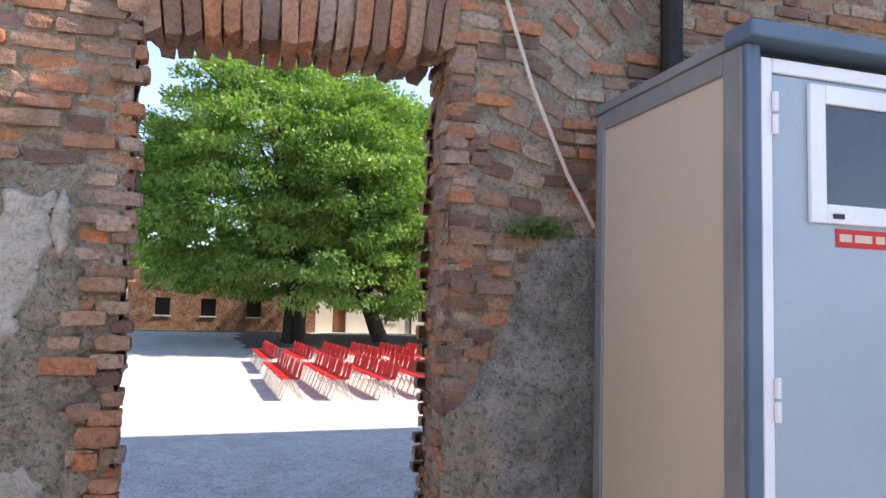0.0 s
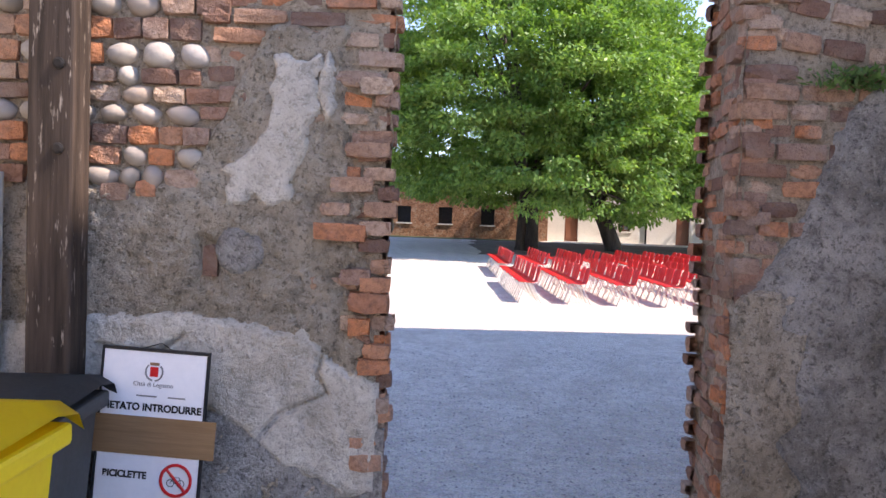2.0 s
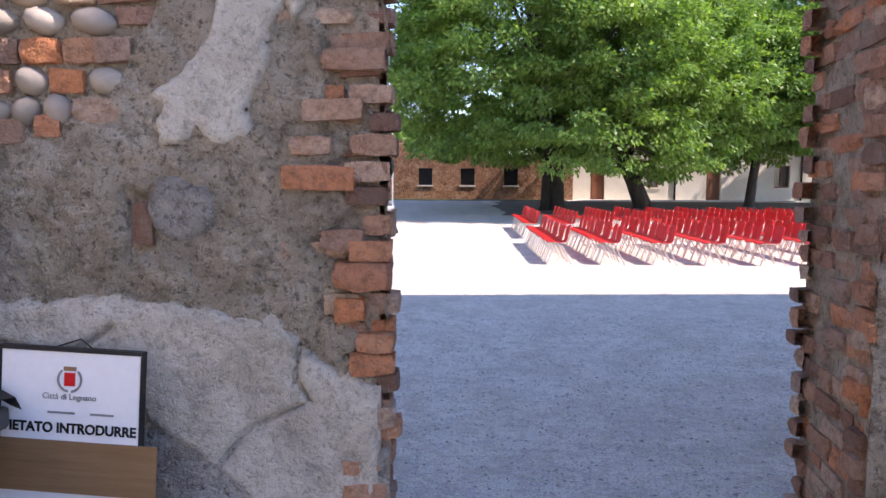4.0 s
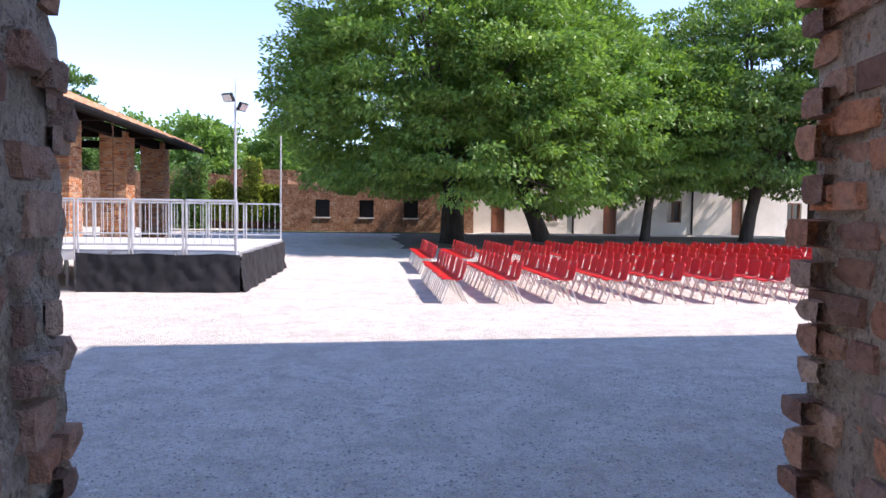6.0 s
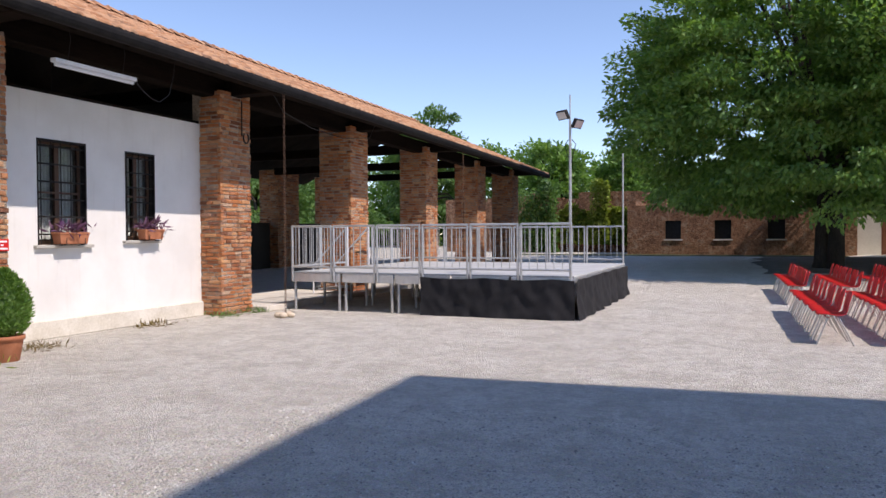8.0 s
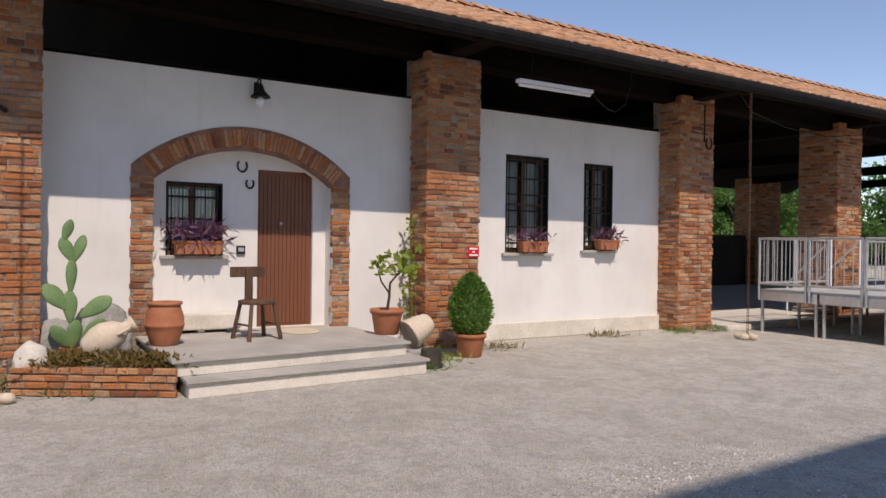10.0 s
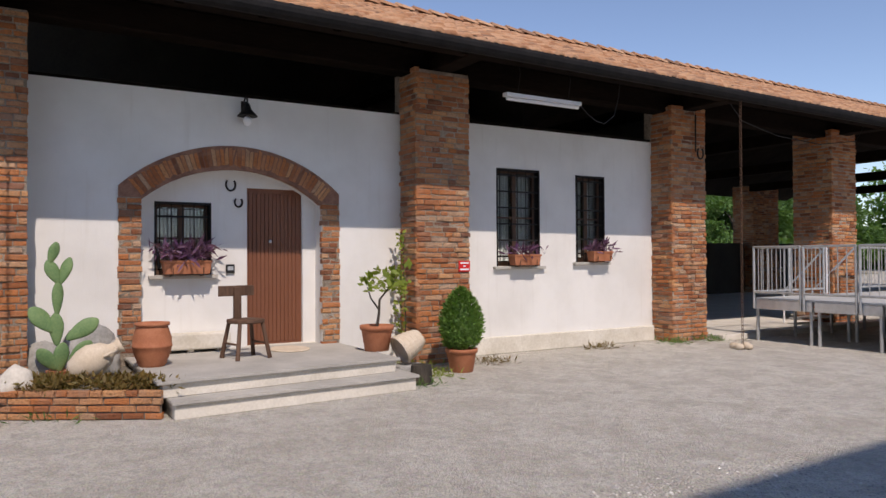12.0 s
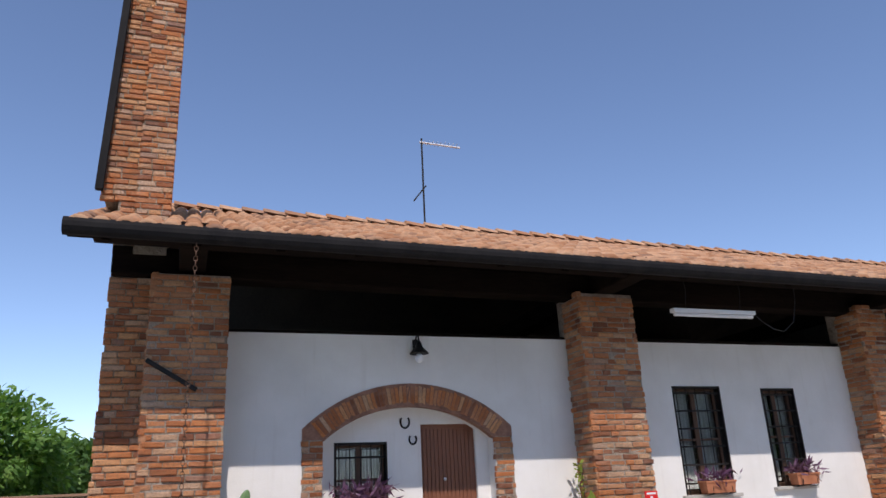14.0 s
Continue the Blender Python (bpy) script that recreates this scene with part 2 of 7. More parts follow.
OLD_POST = post_material()
BROWN_DOOR = two_tone("brown_door_paint", (0.165, 0.058, 0.028), (0.215, 0.082, 0.042), 2.0, 50.0, 0.5, 0.15, 0.001, spec=0.4, stretch=(1, 1, 0.1))
BROWN_WOOD = two_tone("brown_chair_wood", (0.07, 0.038, 0.024), (0.15, 0.085, 0.055), 6.0, 50.0, 0.6, 0.3, 0.002, stretch=(1, 1, 0.2))
GUTTER = two_tone("dark_gutter_metal", (0.009, 0.009, 0.010), (0.019, 0.018, 0.018), 4.0, 40.0, 0.75, 0.1, 0.001, spec=0.12)
IRON = two_tone("black_iron", (0.014, 0.014, 0.014), (0.035, 0.03, 0.027), 12.0, 90.0, 0.6, 0.2, 0.001, metal=0.4)
RUST = two_tone("rusty_chain", (0.075, 0.045, 0.03), (0.17, 0.10, 0.07), 12.0, 90.0, 0.8, 0.3, 0.001, metal=0.3)
GALV = two_tone("galvanised_steel", (0.42, 0.43, 0.43), (0.60, 0.61, 0.61), 7.0, 60.0, 0.5, 0.1, 0.0006, metal=0.55)
ALU = two_tone("aluminium", (0.55, 0.56, 0.57), (0.68, 0.69, 0.70), 9.0, 60.0, 0.42, 0.05, 0.0005, metal=0.7)
CHROME = two_tone("chair_leg_metal", (0.48, 0.46, 0.43), (0.62, 0.60, 0.57), 9.0, 60.0, 0.38, 0.05, 0.0004, metal=0.8)
DECK_TOP = two_tone("pale_deck_panel", (0.40, 0.41, 0.41), (0.55, 0.56, 0.55), 1.5, 35.0, 0.7, 0.15, 0.001)
BLACK_CLOTH = two_tone("black_stage_cloth", (0.012, 0.012, 0.014), (0.024, 0.024, 0.027), 5.0, 120.0, 0.85, 0.2, 0.001)
RED_PLASTIC = two_tone("red_plastic", (0.56, 0.012, 0.014), (0.66, 0.022, 0.022), 3.0, 40.0, 0.38, 0.03, 0.0004, spec=0.5)
CABIN_BEIGE = two_tone("beige_panel", (0.49, 0.42, 0.325), (0.53, 0.455, 0.355), 1.5, 60.0, 0.6, 0.05, 0.0005, spec=0.35)
CABIN_GREY = two_tone("grey_profile", (0.17, 0.178, 0.185), (0.23, 0.238, 0.245), 4.0, 60.0, 0.5, 0.05, 0.0005, spec=0.4)
CABIN_BLUE = two_tone("blue_trim", (0.075, 0.125, 0.18), (0.095, 0.15, 0.21), 4.0, 60.0, 0.5, 0.05, 0.0005, spec=0.4)
CABIN_DOOR = two_tone("pale_blue_door", (0.30, 0.385, 0.43), (0.345, 0.43, 0.475), 2.0, 60.0, 0.45, 0.05, 0.0005, spec=0.4)
WHITE_PAINT = two_tone("white_enamel", (0.72, 0.73, 0.75), (0.80, 0.80, 0.81), 4.0, 60.0, 0.4, 0.04, 0.0005, spec=0.4)
BLACK_PLASTIC = two_tone("black_plastic", (0.012, 0.012, 0.013), (0.026, 0.026, 0.027), 8.0, 90.0, 0.5, 0.05, 0.0005)
BIN_YELLOW = two_tone("yellow_bin_plastic", (0.78, 0.56, 0.012), (0.86, 0.64, 0.02), 4.0, 60.0, 0.45, 0.06, 0.0006, spec=0.4)
BIN_GREY = two_tone("dark_grey_bin_plastic", (0.045, 0.05, 0.05), (0.08, 0.085, 0.085), 4.0, 60.0, 0.55, 0.08, 0.0008)
TAPE = two_tone("brown_packing_tape", (0.22, 0.125, 0.06), (0.30, 0.18, 0.095), 8.0, 60.0, 0.35, 0.25, 0.002, spec=0.5, stretch=(0.3, 1, 6))
RED_SIGN = two_tone("red_sign", (0.60, 0.015, 0.015), (0.66, 0.02, 0.02), 8.0, 60.0, 0.45, 0.03, 0.0004)
INK = two_tone("black_ink", (0.008, 0.008, 0.008), (0.014, 0.014, 0.014), 8.0, 60.0, 0.6, 0.02, 0.0003)
GREY_INK = two_tone("grey_ink", (0.20, 0.20, 0.20), (0.25, 0.25, 0.25), 8.0, 60.0, 0.6, 0.02, 0.0003)
ROPE = two_tone("pale_cable", (0.50, 0.40, 0.33), (0.62, 0.51, 0.43), 8.0, 60.0, 0.7, 0.2, 0.001)
BARK = two_tone("tree_bark", (0.035, 0.03, 0.025), (0.09, 0.075, 0.06), 3.0, 25.0, 0.95, 1.0, 0.03, stretch=(1, 1, 0.25))
CURTAIN = two_tone("white_curtain", (0.55, 0.55, 0.54), (0.66, 0.66, 0.65), 5.0, 60.0, 0.9, 0.1, 0.001)
# Dark base colour that stands in for shade indoors and behind the portico.
ROOM_SHADE = two_tone("shade_dark_wall", (0.035, 0.030, 0.026), (0.06, 0.052, 0.045), 1.0, 20.0, 0.9, 0.1, 0.002)
CACTUS = two_tone("cactus_pad", (0.10, 0.19, 0.075), (0.19, 0.29, 0.12), 5.0, 45.0, 0.6, 0.3, 0.004)
EAST_WALL = two_tone("plain_plaster", (0.42, 0.38, 0.33), (0.52, 0.48, 0.42), 0.8, 25.0, 0.9, 0.2, 0.004)


def leaf_material(name, a, b, c):
    k = Mat(name, 0.5, 0.0, 0.35)
    rnd = k.node("ShaderNodeNewGeometry").outputs["Random Per Island"]
    k.world_pos()
    col = k.mix(0.45, k.ramp(rnd, [(0.0, a), (0.55, b), (1.0, c)]), k.ramp(k.noise(0.55, 3.0), [(0.35, a), (0.65, c)]))
    k.color(col)
    tr = k.node("ShaderNodeBsdfTranslucent")
    k.link(k.mix(1.0, col, (1.5, 1.6, 0.6), "MULTIPLY"), tr.inputs[0])
    mixed = k.node("ShaderNodeMixShader", Fac=0.34)
    k.link(k.b.outputs[0], mixed.inputs[1])
    k.link(tr.outputs[0], mixed.inputs[2])
    k.link(mixed.outputs[0], k.t.nodes["Material Output"].inputs[0])
    return k.m


LEAF = leaf_material("tree_leaf", (0.062, 0.148, 0.035), (0.118, 0.238, 0.056), (0.225, 0.36, 0.095))
LEAF_DARK = leaf_material("dark_leaf", (0.06, 0.13, 0.042), (0.10, 0.19, 0.06), (0.16, 0.27, 0.085))
LEAF_YELLOW = leaf_material("ivy_leaf", (0.13, 0.19, 0.03), (0.22, 0.29, 0.05), (0.32, 0.36, 0.08))
LEAF_PURPLE = leaf_material("purple_leaf", (0.09, 0.03, 0.10), (0.17, 0.06, 0.19), (0.22, 0.14, 0.20))
LEAF_DRY = leaf_material("reddish_ground_plant", (0.13, 0.07, 0.03), (0.12, 0.13, 0.04), (0.26, 0.17, 0.06))


def glass_material(name, tint=(0.8, 0.85, 0.85)):
    k = Mat(name, 0.06, 0.0, 0.5)
    k.color(tint)
    k.b.inputs["Transmission Weight"].default_value = 1.0
    k.b.inputs["IOR"].default_value = 1.45
    return k.m


GLASS = glass_material("window_glass")
DARK_GLASS = two_tone("tinted_pane", (0.02, 0.026, 0.034), (0.035, 0.042, 0.052), 2.0, 30.0, 0.1, 0.02, 0.0003, spec=0.5)


def tile_material(name, source):
    k = Mat(name, 0.9, 0.0, 0.2)
    rnd = k.node("ShaderNodeObjectInfo").outputs["Random"] if source == "object" else k.node("ShaderNodeNewGeometry").outputs["Random Per Island"]
    k.world_pos()
    base = k.ramp(rnd, [(0.0, (0.34, 0.16, 0.085)), (0.3, (0.47, 0.25, 0.14)), (0.6, (0.56, 0.34, 0.21)), (0.85, (0.45, 0.26, 0.16)), (1.0, (0.25, 0.145, 0.10))])
    grime = k.noise(9.0, 5.0, 0.7)
    k.color(k.mix(k.ramp(grime, [(0.48, (0, 0, 0)), (0.72, (0.6, 0.6, 0.6))]), base, (0.17, 0.12, 0.09)))
    k.bump(k.noise(70.0, 3.0), 0.4, 0.004)
    return k.m


TILE_ONE, TILE_JOINED = tile_material("roof_tile", "object"), tile_material("roof_tile_joined", "island")


# ---- building helpers ----
rng = random.Random(7)


def thing(name, label, category, at=(0, 0, 0), group="", kind=""):
    """An Empty at a thing's base, to carry its parts."""
    ob = new(name)
    ob.location = at
    bpy.context.view_layer.update()
    return tagged(ob, label, category, group, kind)


def finish(bm, name, material, parent=None, label="", smooth=False):
    me = bpy.data.meshes.new(name)
    bmesh.ops.recalc_face_normals(bm, faces=bm.faces)
    bm.to_mesh(me)
    bm.free()
    if smooth:
        for p in me.polygons:
            p.use_smooth = True
    me.materials.append(material)
    ob = new(name, me)
    if parent is not None:
        ob.parent = parent
    return tagged(ob, label)


def part(name, bm, material, parent, label="", smooth=False):
    return finish(bm, name, material, parent, label, smooth)


def solo(name, bm, material, label, category, kind="", group="", smooth=False):
    return tagged(finish(bm, name, material, None, "", smooth), label, category, group, kind)


def box(bm, x0, x1, y0, y1, z0, z1, bevel=0.0, wobble=0.0):
    vs = [bm.verts.new((x, y, z)) for z in (z0, z1) for y in (y0, y1) for x in (x0, x1)]
    if wobble:
        for v in vs:
            v.co += Vector((rng.uniform(-wobble, wobble), rng.uniform(-wobble, wobble), rng.uniform(-wobble, wobble)))
    fs = [bm.faces.new([vs[i] for i in q]) for q in ((0, 2, 3, 1), (4, 5, 7, 6), (0, 1, 5, 4), (2, 6, 7, 3), (0, 4, 6, 2), (1, 3, 7, 5))]
    if bevel:
        edges = list({e for f in fs for e in f.edges})
        bmesh.ops.bevel(bm, geom=edges, offset=bevel, segments=2, affect="EDGES", profile=0.5)
    return bm


def cube(x0, x1, y0, y1, z0, z1, bevel=0.0, wobble=0.0):
    return box(bmesh.new(), x0, x1, y0, y1, z0, z1, bevel, wobble)


def tube(bm, points, radius, sides=8, closed_ends=True):
    """A pipe along points; radius is one number or one for each point."""
    pts = [Vector(p) for p in points]
    rad = radius if isinstance(radius, (list, tuple)) else [radius] * len(pts)
    rings = []
    side = None
    for i, p in enumerate(pts):
        d = (pts[min(i + 1, len(pts) - 1)] - pts[max(i - 1, 0)]).normalized()
        if side is None:
            side = d.orthogonal().normalized()
        side = (side - d * side.dot(d)).normalized()
        up = d.cross(side)
        rings.append([bm.verts.new(p + (side * math.cos(2 * math.pi * k / sides) + up * math.sin(2 * math.pi * k / sides)) * rad[i]) for k in range(sides)])
    for a, b in zip(rings, rings[1:]):
        for k in range(sides):
            bm.faces.new((a[k], a[(k + 1) % sides], b[(k + 1) % sides], b[k]))
    if closed_ends:
        bm.faces.new(rings[0][::-1])
        bm.faces.new(rings[-1])
    return bm


def lathe(bm, profile, sides=24, centre=(0, 0, 0), squash=1.0):
    """A body turned round the z axis from (radius, height) pairs."""
    cx, cy, cz = centre
    rings = []
    for r, z in profile:
        rings.append([bm.verts.new((cx + r * math.cos(2 * math.pi * k / sides), cy + squash * r * math.sin(2 * math.pi * k / sides), cz + z)) for k in range(sides)])
    for a, b in zip(rings, rings[1:]):
        for k in range(sides):
            bm.faces.new((a[k], a[(k + 1) % sides], b[(k + 1) % sides], b[k]))
    bm.faces.new(rings[0][::-1])
    bm.faces.new(rings[-1])
    return bm


def raw_mesh(name, verts, faces, material, parent=None, label="", kind="", category="", smooth=False):
    me = bpy.data.meshes.new(name)
    me.from_pydata(verts, [], faces)
    me.materials.append(material)
    if smooth:
        for p in me.polygons:
            p.use_smooth = True
    me.update()
    ob = new(name, me)
    if parent is not None:
        ob.parent = parent
    return tagged(ob, label, category, "", kind)


def quads_mesh(name, corners, material, parent=None, label="", kind="", category=""):
    """Many loose quads from an array (n, 4, 3)."""
    n = len(corners)
    me = bpy.data.meshes.new(name)
    me.vertices.add(4 * n)
    me.vertices.foreach_set("co", np.asarray(corners, dtype=np.float32).ravel())
    me.loops.add(4 * n)
    me.loops.foreach_set("vertex_index", np.arange(4 * n, dtype=np.int32))
    me.polygons.add(n)
    me.polygons.foreach_set("loop_start", np.arange(0, 4 * n, 4, dtype=np.int32))
    me.polygons.foreach_set("loop_total", np.full(n, 4, dtype=np.int32))
    me.update(calc_edges=True)
    me.materials.append(material)
    ob = new(name, me)
    if parent is not None:
        ob.parent = parent
    return tagged(ob, label, category, "", kind)


# one loose piece of masonry: a block with a chamfered, uneven face that looks along -y; unit size, centred on its face
def block_shape(seed, cham=0.10, rough=0.05):
    r = random.Random(seed)
    j = lambda a: r.uniform(-a, a)
    back = [(sx * 0.5, 1.0, sz * 0.5) for sx, sz in ((-1, -1), (1, -1), (1, 1), (-1, 1))]
    rim = [(sx * 0.5 + j(rough * 0.4), 0.16 + j(0.05), sz * 0.5 + j(rough)) for sx, sz in ((-1, -1), (1, -1), (1, 1), (-1, 1))]
    top = [(sx * (0.5 - cham * 0.42) + j(rough * 0.6), j(0.06), sz * (0.5 - cham * 1.4) + j(rough * 1.4)) for sx, sz in ((-1, -1), (1, -1), (1, 1), (-1, 1))]
    faces = [(8, 9, 10, 11)]
    for k in range(4):
        n = (k + 1) % 4
        faces += [(k, n, 4 + n, 4 + k), (4 + k, 4 + n, 8 + n, 8 + k)]
    return back + rim + top, faces


BLOCKS = [block_shape(100 + i) for i in range(8)]


def worn_block(seed):
    """A block with rounded, broken edges, as old bricks have."""
    bm = bmesh.new()
    bmesh.ops.create_cube(bm, size=1.0)
    bmesh.ops.subdivide_edges(bm, edges=bm.edges[:], cuts=1, use_grid_fill=True)
    off = Vector((seed * 3.7, seed * 1.3, 0))
    for v in bm.verts:
        c = v.co.copy()
        corner = sum(abs(abs(q) - 0.5) < 0.01 for q in c)
        pull = {1: 0.0, 2: 0.035, 3: 0.10}[corner] * random.Random(seed * 91 + v.index).uniform(0.3, 1.7)
        v.co = Vector((c.x * (1 - pull * 0.6), c.y * (1 - pull * 1.2), c.z * (1 - pull * 1.6)))
        v.co += Vector((0.03 * noise.noise(c * 3 + off), 0.10 * noise.noise(c * 2.5 - off), 0.07 * noise.noise(c * 3.5 + off * 2)))
        v.co.y += 0.5
    bm.verts.index_update()
    back = [f for f in bm.faces if all(v.co.y > 0.8 for v in f.verts)]
    bmesh.ops.delete(bm, geom=back, context="FACES_ONLY")
    bm.verts.index_update()
    vs = [tuple(v.co) for v in bm.verts]
    fs = [tuple(v.index for v in f.verts) for f in bm.faces]
    bm.free()
    return vs, fs


WORN = [worn_block(i + 1) for i in range(10)]


class Masonry:
    """Lays single pieces on a face. frame: matrix whose x runs along the face, z up, -y out of it."""
    def __init__(self, parent, frame_matrix, one, joined, limit=300, name="brick", shapes=None):
        self.parent, self.m, self.one, self.joined, self.limit, self.name = parent, frame_matrix, one, joined, limit, name
        self.count, self.verts, self.faces = 0, [], []
        self.shapes = shapes or BLOCKS
        self.meshes = []
        for v, f in self.shapes:
            me = bpy.data.meshes.new(name)
            me.from_pydata(v, [], f)
            me.materials.append(one)
            me.update()
            self.meshes.append(me)

    def lay(self, u, v, w, h, depth, proud, tilt=0.0, near=True, shape=None):
        """A piece whose face is centred on (u, v), w by h, standing proud of the face."""
        k = rng.randrange(len(self.shapes))
        m = self.m @ Matrix.Translation((u, -proud, v)) @ Matrix.Rotation(tilt, 4, "Y") @ Matrix.Diagonal((w, depth, h, 1))
        if near and self.count < self.limit:
            ob = new(self.name, self.meshes[k])
            ob.parent = self.parent
            ob.matrix_world = m
            self.count += 1
            return
        n = len(self.verts)
        vs, fs = self.shapes[k]
        self.verts += [tuple(m @ Vector(p)) for p in vs]
        self.faces += [tuple(i + n for i in f) for f in fs]

    def close(self):
        if self.verts:
            ob = raw_mesh(self.name + "work", self.verts, self.faces, self.joined, self.parent, "", "stuff")
            ob.matrix_world = Matrix.Identity(4)


def courses(lay, u0, u1, v0, v1, course=0.072, length=0.25, keep=None, ragged=0.0, near=None, proud=0.012, uneven=0.0, gaps=0.0, depth=0.07):
    """Running courses of bricks between u0 and u1."""
    v, row = v0, 0
    base_course = course
    while v + course * 0.6 < v1:
        course = base_course * (1 + uneven * rng.uniform(-2.2, 2.2))
        h = course * rng.uniform(0.78 - uneven, 0.90)
        u = u0 - (0 if row % 2 else length * 0.5) + rng.uniform(-0.04, 0.04)
        while u < u1 - 0.01:
            w = length * rng.choice((0.5, 0.55, 0.7, 0.95, 1.0, 1.05, 1.1)) * rng.uniform(0.92, 1.06)
            a, b = max(u, u0 + rng.uniform(-ragged, ragged * 0.3)), min(u + w - 0.012, u1 + rng.uniform(-ragged * 0.3, ragged))
            if b - a > 0.035 and rng.random() >= gaps:
                c = (a + b) / 2
                if keep is None or keep(c, v + course / 2, b - a):
                    lay.lay(c, v + course / 2 + uneven * rng.uniform(-0.05, 0.05), b - a, h, depth, proud + rng.uniform(-0.008 - uneven * 0.12, 0.009 + uneven * 0.10), rng.uniform(-0.012 - uneven * 0.25, 0.012 + uneven * 0.25), near is None or near(c, v))
            u += w
        v += course
        row += 1


def wander(x, z, scale, seed=0.0):
    return noise.noise(Vector((x * scale, seed, z * scale)))


def leaf_cards(points, normals, size, seed, droop=0.3, narrow=0.45):
    """Single leaves as small bent-free blades, one at each point."""
    r = np.random.RandomState(seed)
    n = len(points)
    length = size * r.uniform(0.6, 1.3, (n, 1))
    along = normals + r.normal(0, 0.75, (n, 3)) - np.array([0, 0, droop])
    along /= np.linalg.norm(along, axis=1, keepdims=True) + 1e-9
    side = np.cross(along, r.normal(0, 1, (n, 3)) * 0.8 + np.array([0, 0, 1.0]))
    side /= np.linalg.norm(side, axis=1, keepdims=True) + 1e-9
    a = points
    b = points + along * length * 0.5 + side * length * narrow * 0.5
    c = points + along * length
    d = points + along * length * 0.5 - side * length * narrow * 0.5
    return np.stack([a, b, c, d], axis=1)


# ---- ground ----
def ground_height(y):
    s = min(max((y - 23.0) / 16.0, 0.0), 1.0)
    return 0.42 * s * s * (3 - 2 * s)


def build_ground():
    xs = [-600, -200, -80] + [x * 2.0 for x in range(-20, 21)] + [80, 200, 600]
    ys = [-600, -200, -60, -20] + [y * 1.0 for y in range(-8, 44)] + [60, 100, 200, 600]
    verts = [(x, y, ground_height(y)) for y in ys for x in xs]
    n = len(xs)
    faces = [(j * n + i, j * n + i + 1, (j + 1) * n + i + 1, (j + 1) * n + i) for j in range(len(ys) - 1) for i in range(n - 1)]
    raw_mesh("ground", verts, faces, GRAVEL, None, "pale grey gravel courtyard ground", "structure", "ground", True)


build_ground()


def patch(name, x0, x1, y0, y1, material, label, category, lift=0.012, wave=0.6):
    """A low sheet of another ground with an uneven outline, laid over the gravel."""
    nx, ny = 40, 14
    verts, faces = [], []
    for j in range(ny + 1):
        for i in range(nx + 1):
            u, v = i / nx, j / ny
            edge = min(u, 1 - u, v, 1 - v)
            x, y = x0 + (x1 - x0) * u, y0 + (y1 - y0) * v
            if edge < 0.01:
                x += wave * wander(x, y, 0.7, 3.0)
                y += wave * wander(x, y, 0.9, 9.0)
            verts.append((x, y, ground_height(y) + (0.003 if edge < 0.01 else lift)))
    n = nx + 1
    for j in range(ny):
        for i in range(nx):
            faces.append((j * n + i, j * n + i + 1, (j + 1) * n + i + 1, (j + 1) * n + i))
    return raw_mesh(name, verts, faces, material, None, label, "structure", category, True)


patch("lawn", 1.0, 30.0, 29.5, 38.2, SHADE_EARTH, "shaded earth and thin grass under the trees", "ground", 0.03)
patch("grass_verge", -11.0, 4.5, 38.2, 40.0, GRASS_GROUND, "strip of dry grass along the brick barn", "ground", 0.03, 0.3)
patch("pavement", 4.8, 34.0, 38.4, 40.2, STONE_PALE, "pale paved strip along the cream building", "pavement", 0.05, 0.0)

# ---- gate wall ----
FACE, BACK = 3.43, 3.93
LEFT, RIGHT, HEAD, WALL_TOP = -0.085, 1.10, 2.80, 3.9
gate = thing("wall_gate", "ruined brick, cobble and plaster gate wall", "wall", kind="structure")
bm = bmesh.new()


def prism(bm, pts, z0, z1):
    lo = [bm.verts.new((x, y, z0)) for x, y in pts]
    hi = [bm.verts.new((x, y, z1)) for x, y in pts]
    bm.faces.new(lo[::-1])
    bm.faces.new(hi)
    for i in range(len(pts)):
        bm.faces.new((lo[i], lo[(i + 1) % len(pts)], hi[(i + 1) % len(pts)], hi[i]))


prism(bm, ((-1.64, FACE + 0.003), (LEFT - 0.03, FACE + 0.003), (LEFT - 0.125, BACK - 0.012), (-1.20, BACK - 0.012)), 0, WALL_TOP)
prism(bm, ((RIGHT + 0.03, FACE + 0.003), (6.6, FACE + 0.003), (6.6, BACK - 0.012), (RIGHT + 0.09, BACK - 0.012)), 0, WALL_TOP)
box(bm, LEFT - 0.012, RIGHT + 0.012, FACE + 0.012, BACK - 0.012, HEAD + 0.05, WALL_TOP)
part("mortar_core", bm, MORTAR, gate)


def left_render(x, z):
    """How far inside the rough render of the left side a place lies, in metres."""
    n = 0.06 * wander(x, z, 5.0, 1.0) + 0.03 * wander(x, z, 14.0, 2.0)
    top = 1.60 + 0.9 * max(0.0, min(0.34, x + 0.86)) * 1.9
    right = -0.25 if z > 1.66 else (-0.21 + 0.05 * math.sin(z * 37.0) if z > 1.02 else -0.125)
    return min(min(top, 2.22) - z, right - x) + n


def right_render(x, z):
    n = 0.05 * wander(x, z, 5.0, 4.0) + 0.03 * wander(x, z, 15.0, 5.0)
    edge = 1.52 - (2.03 - z) * 0.42 if z > 1.42 else 1.27 - (1.42 - z) * 1.2
    return min(x - max(edge, 1.155), 2.05 - z) + n


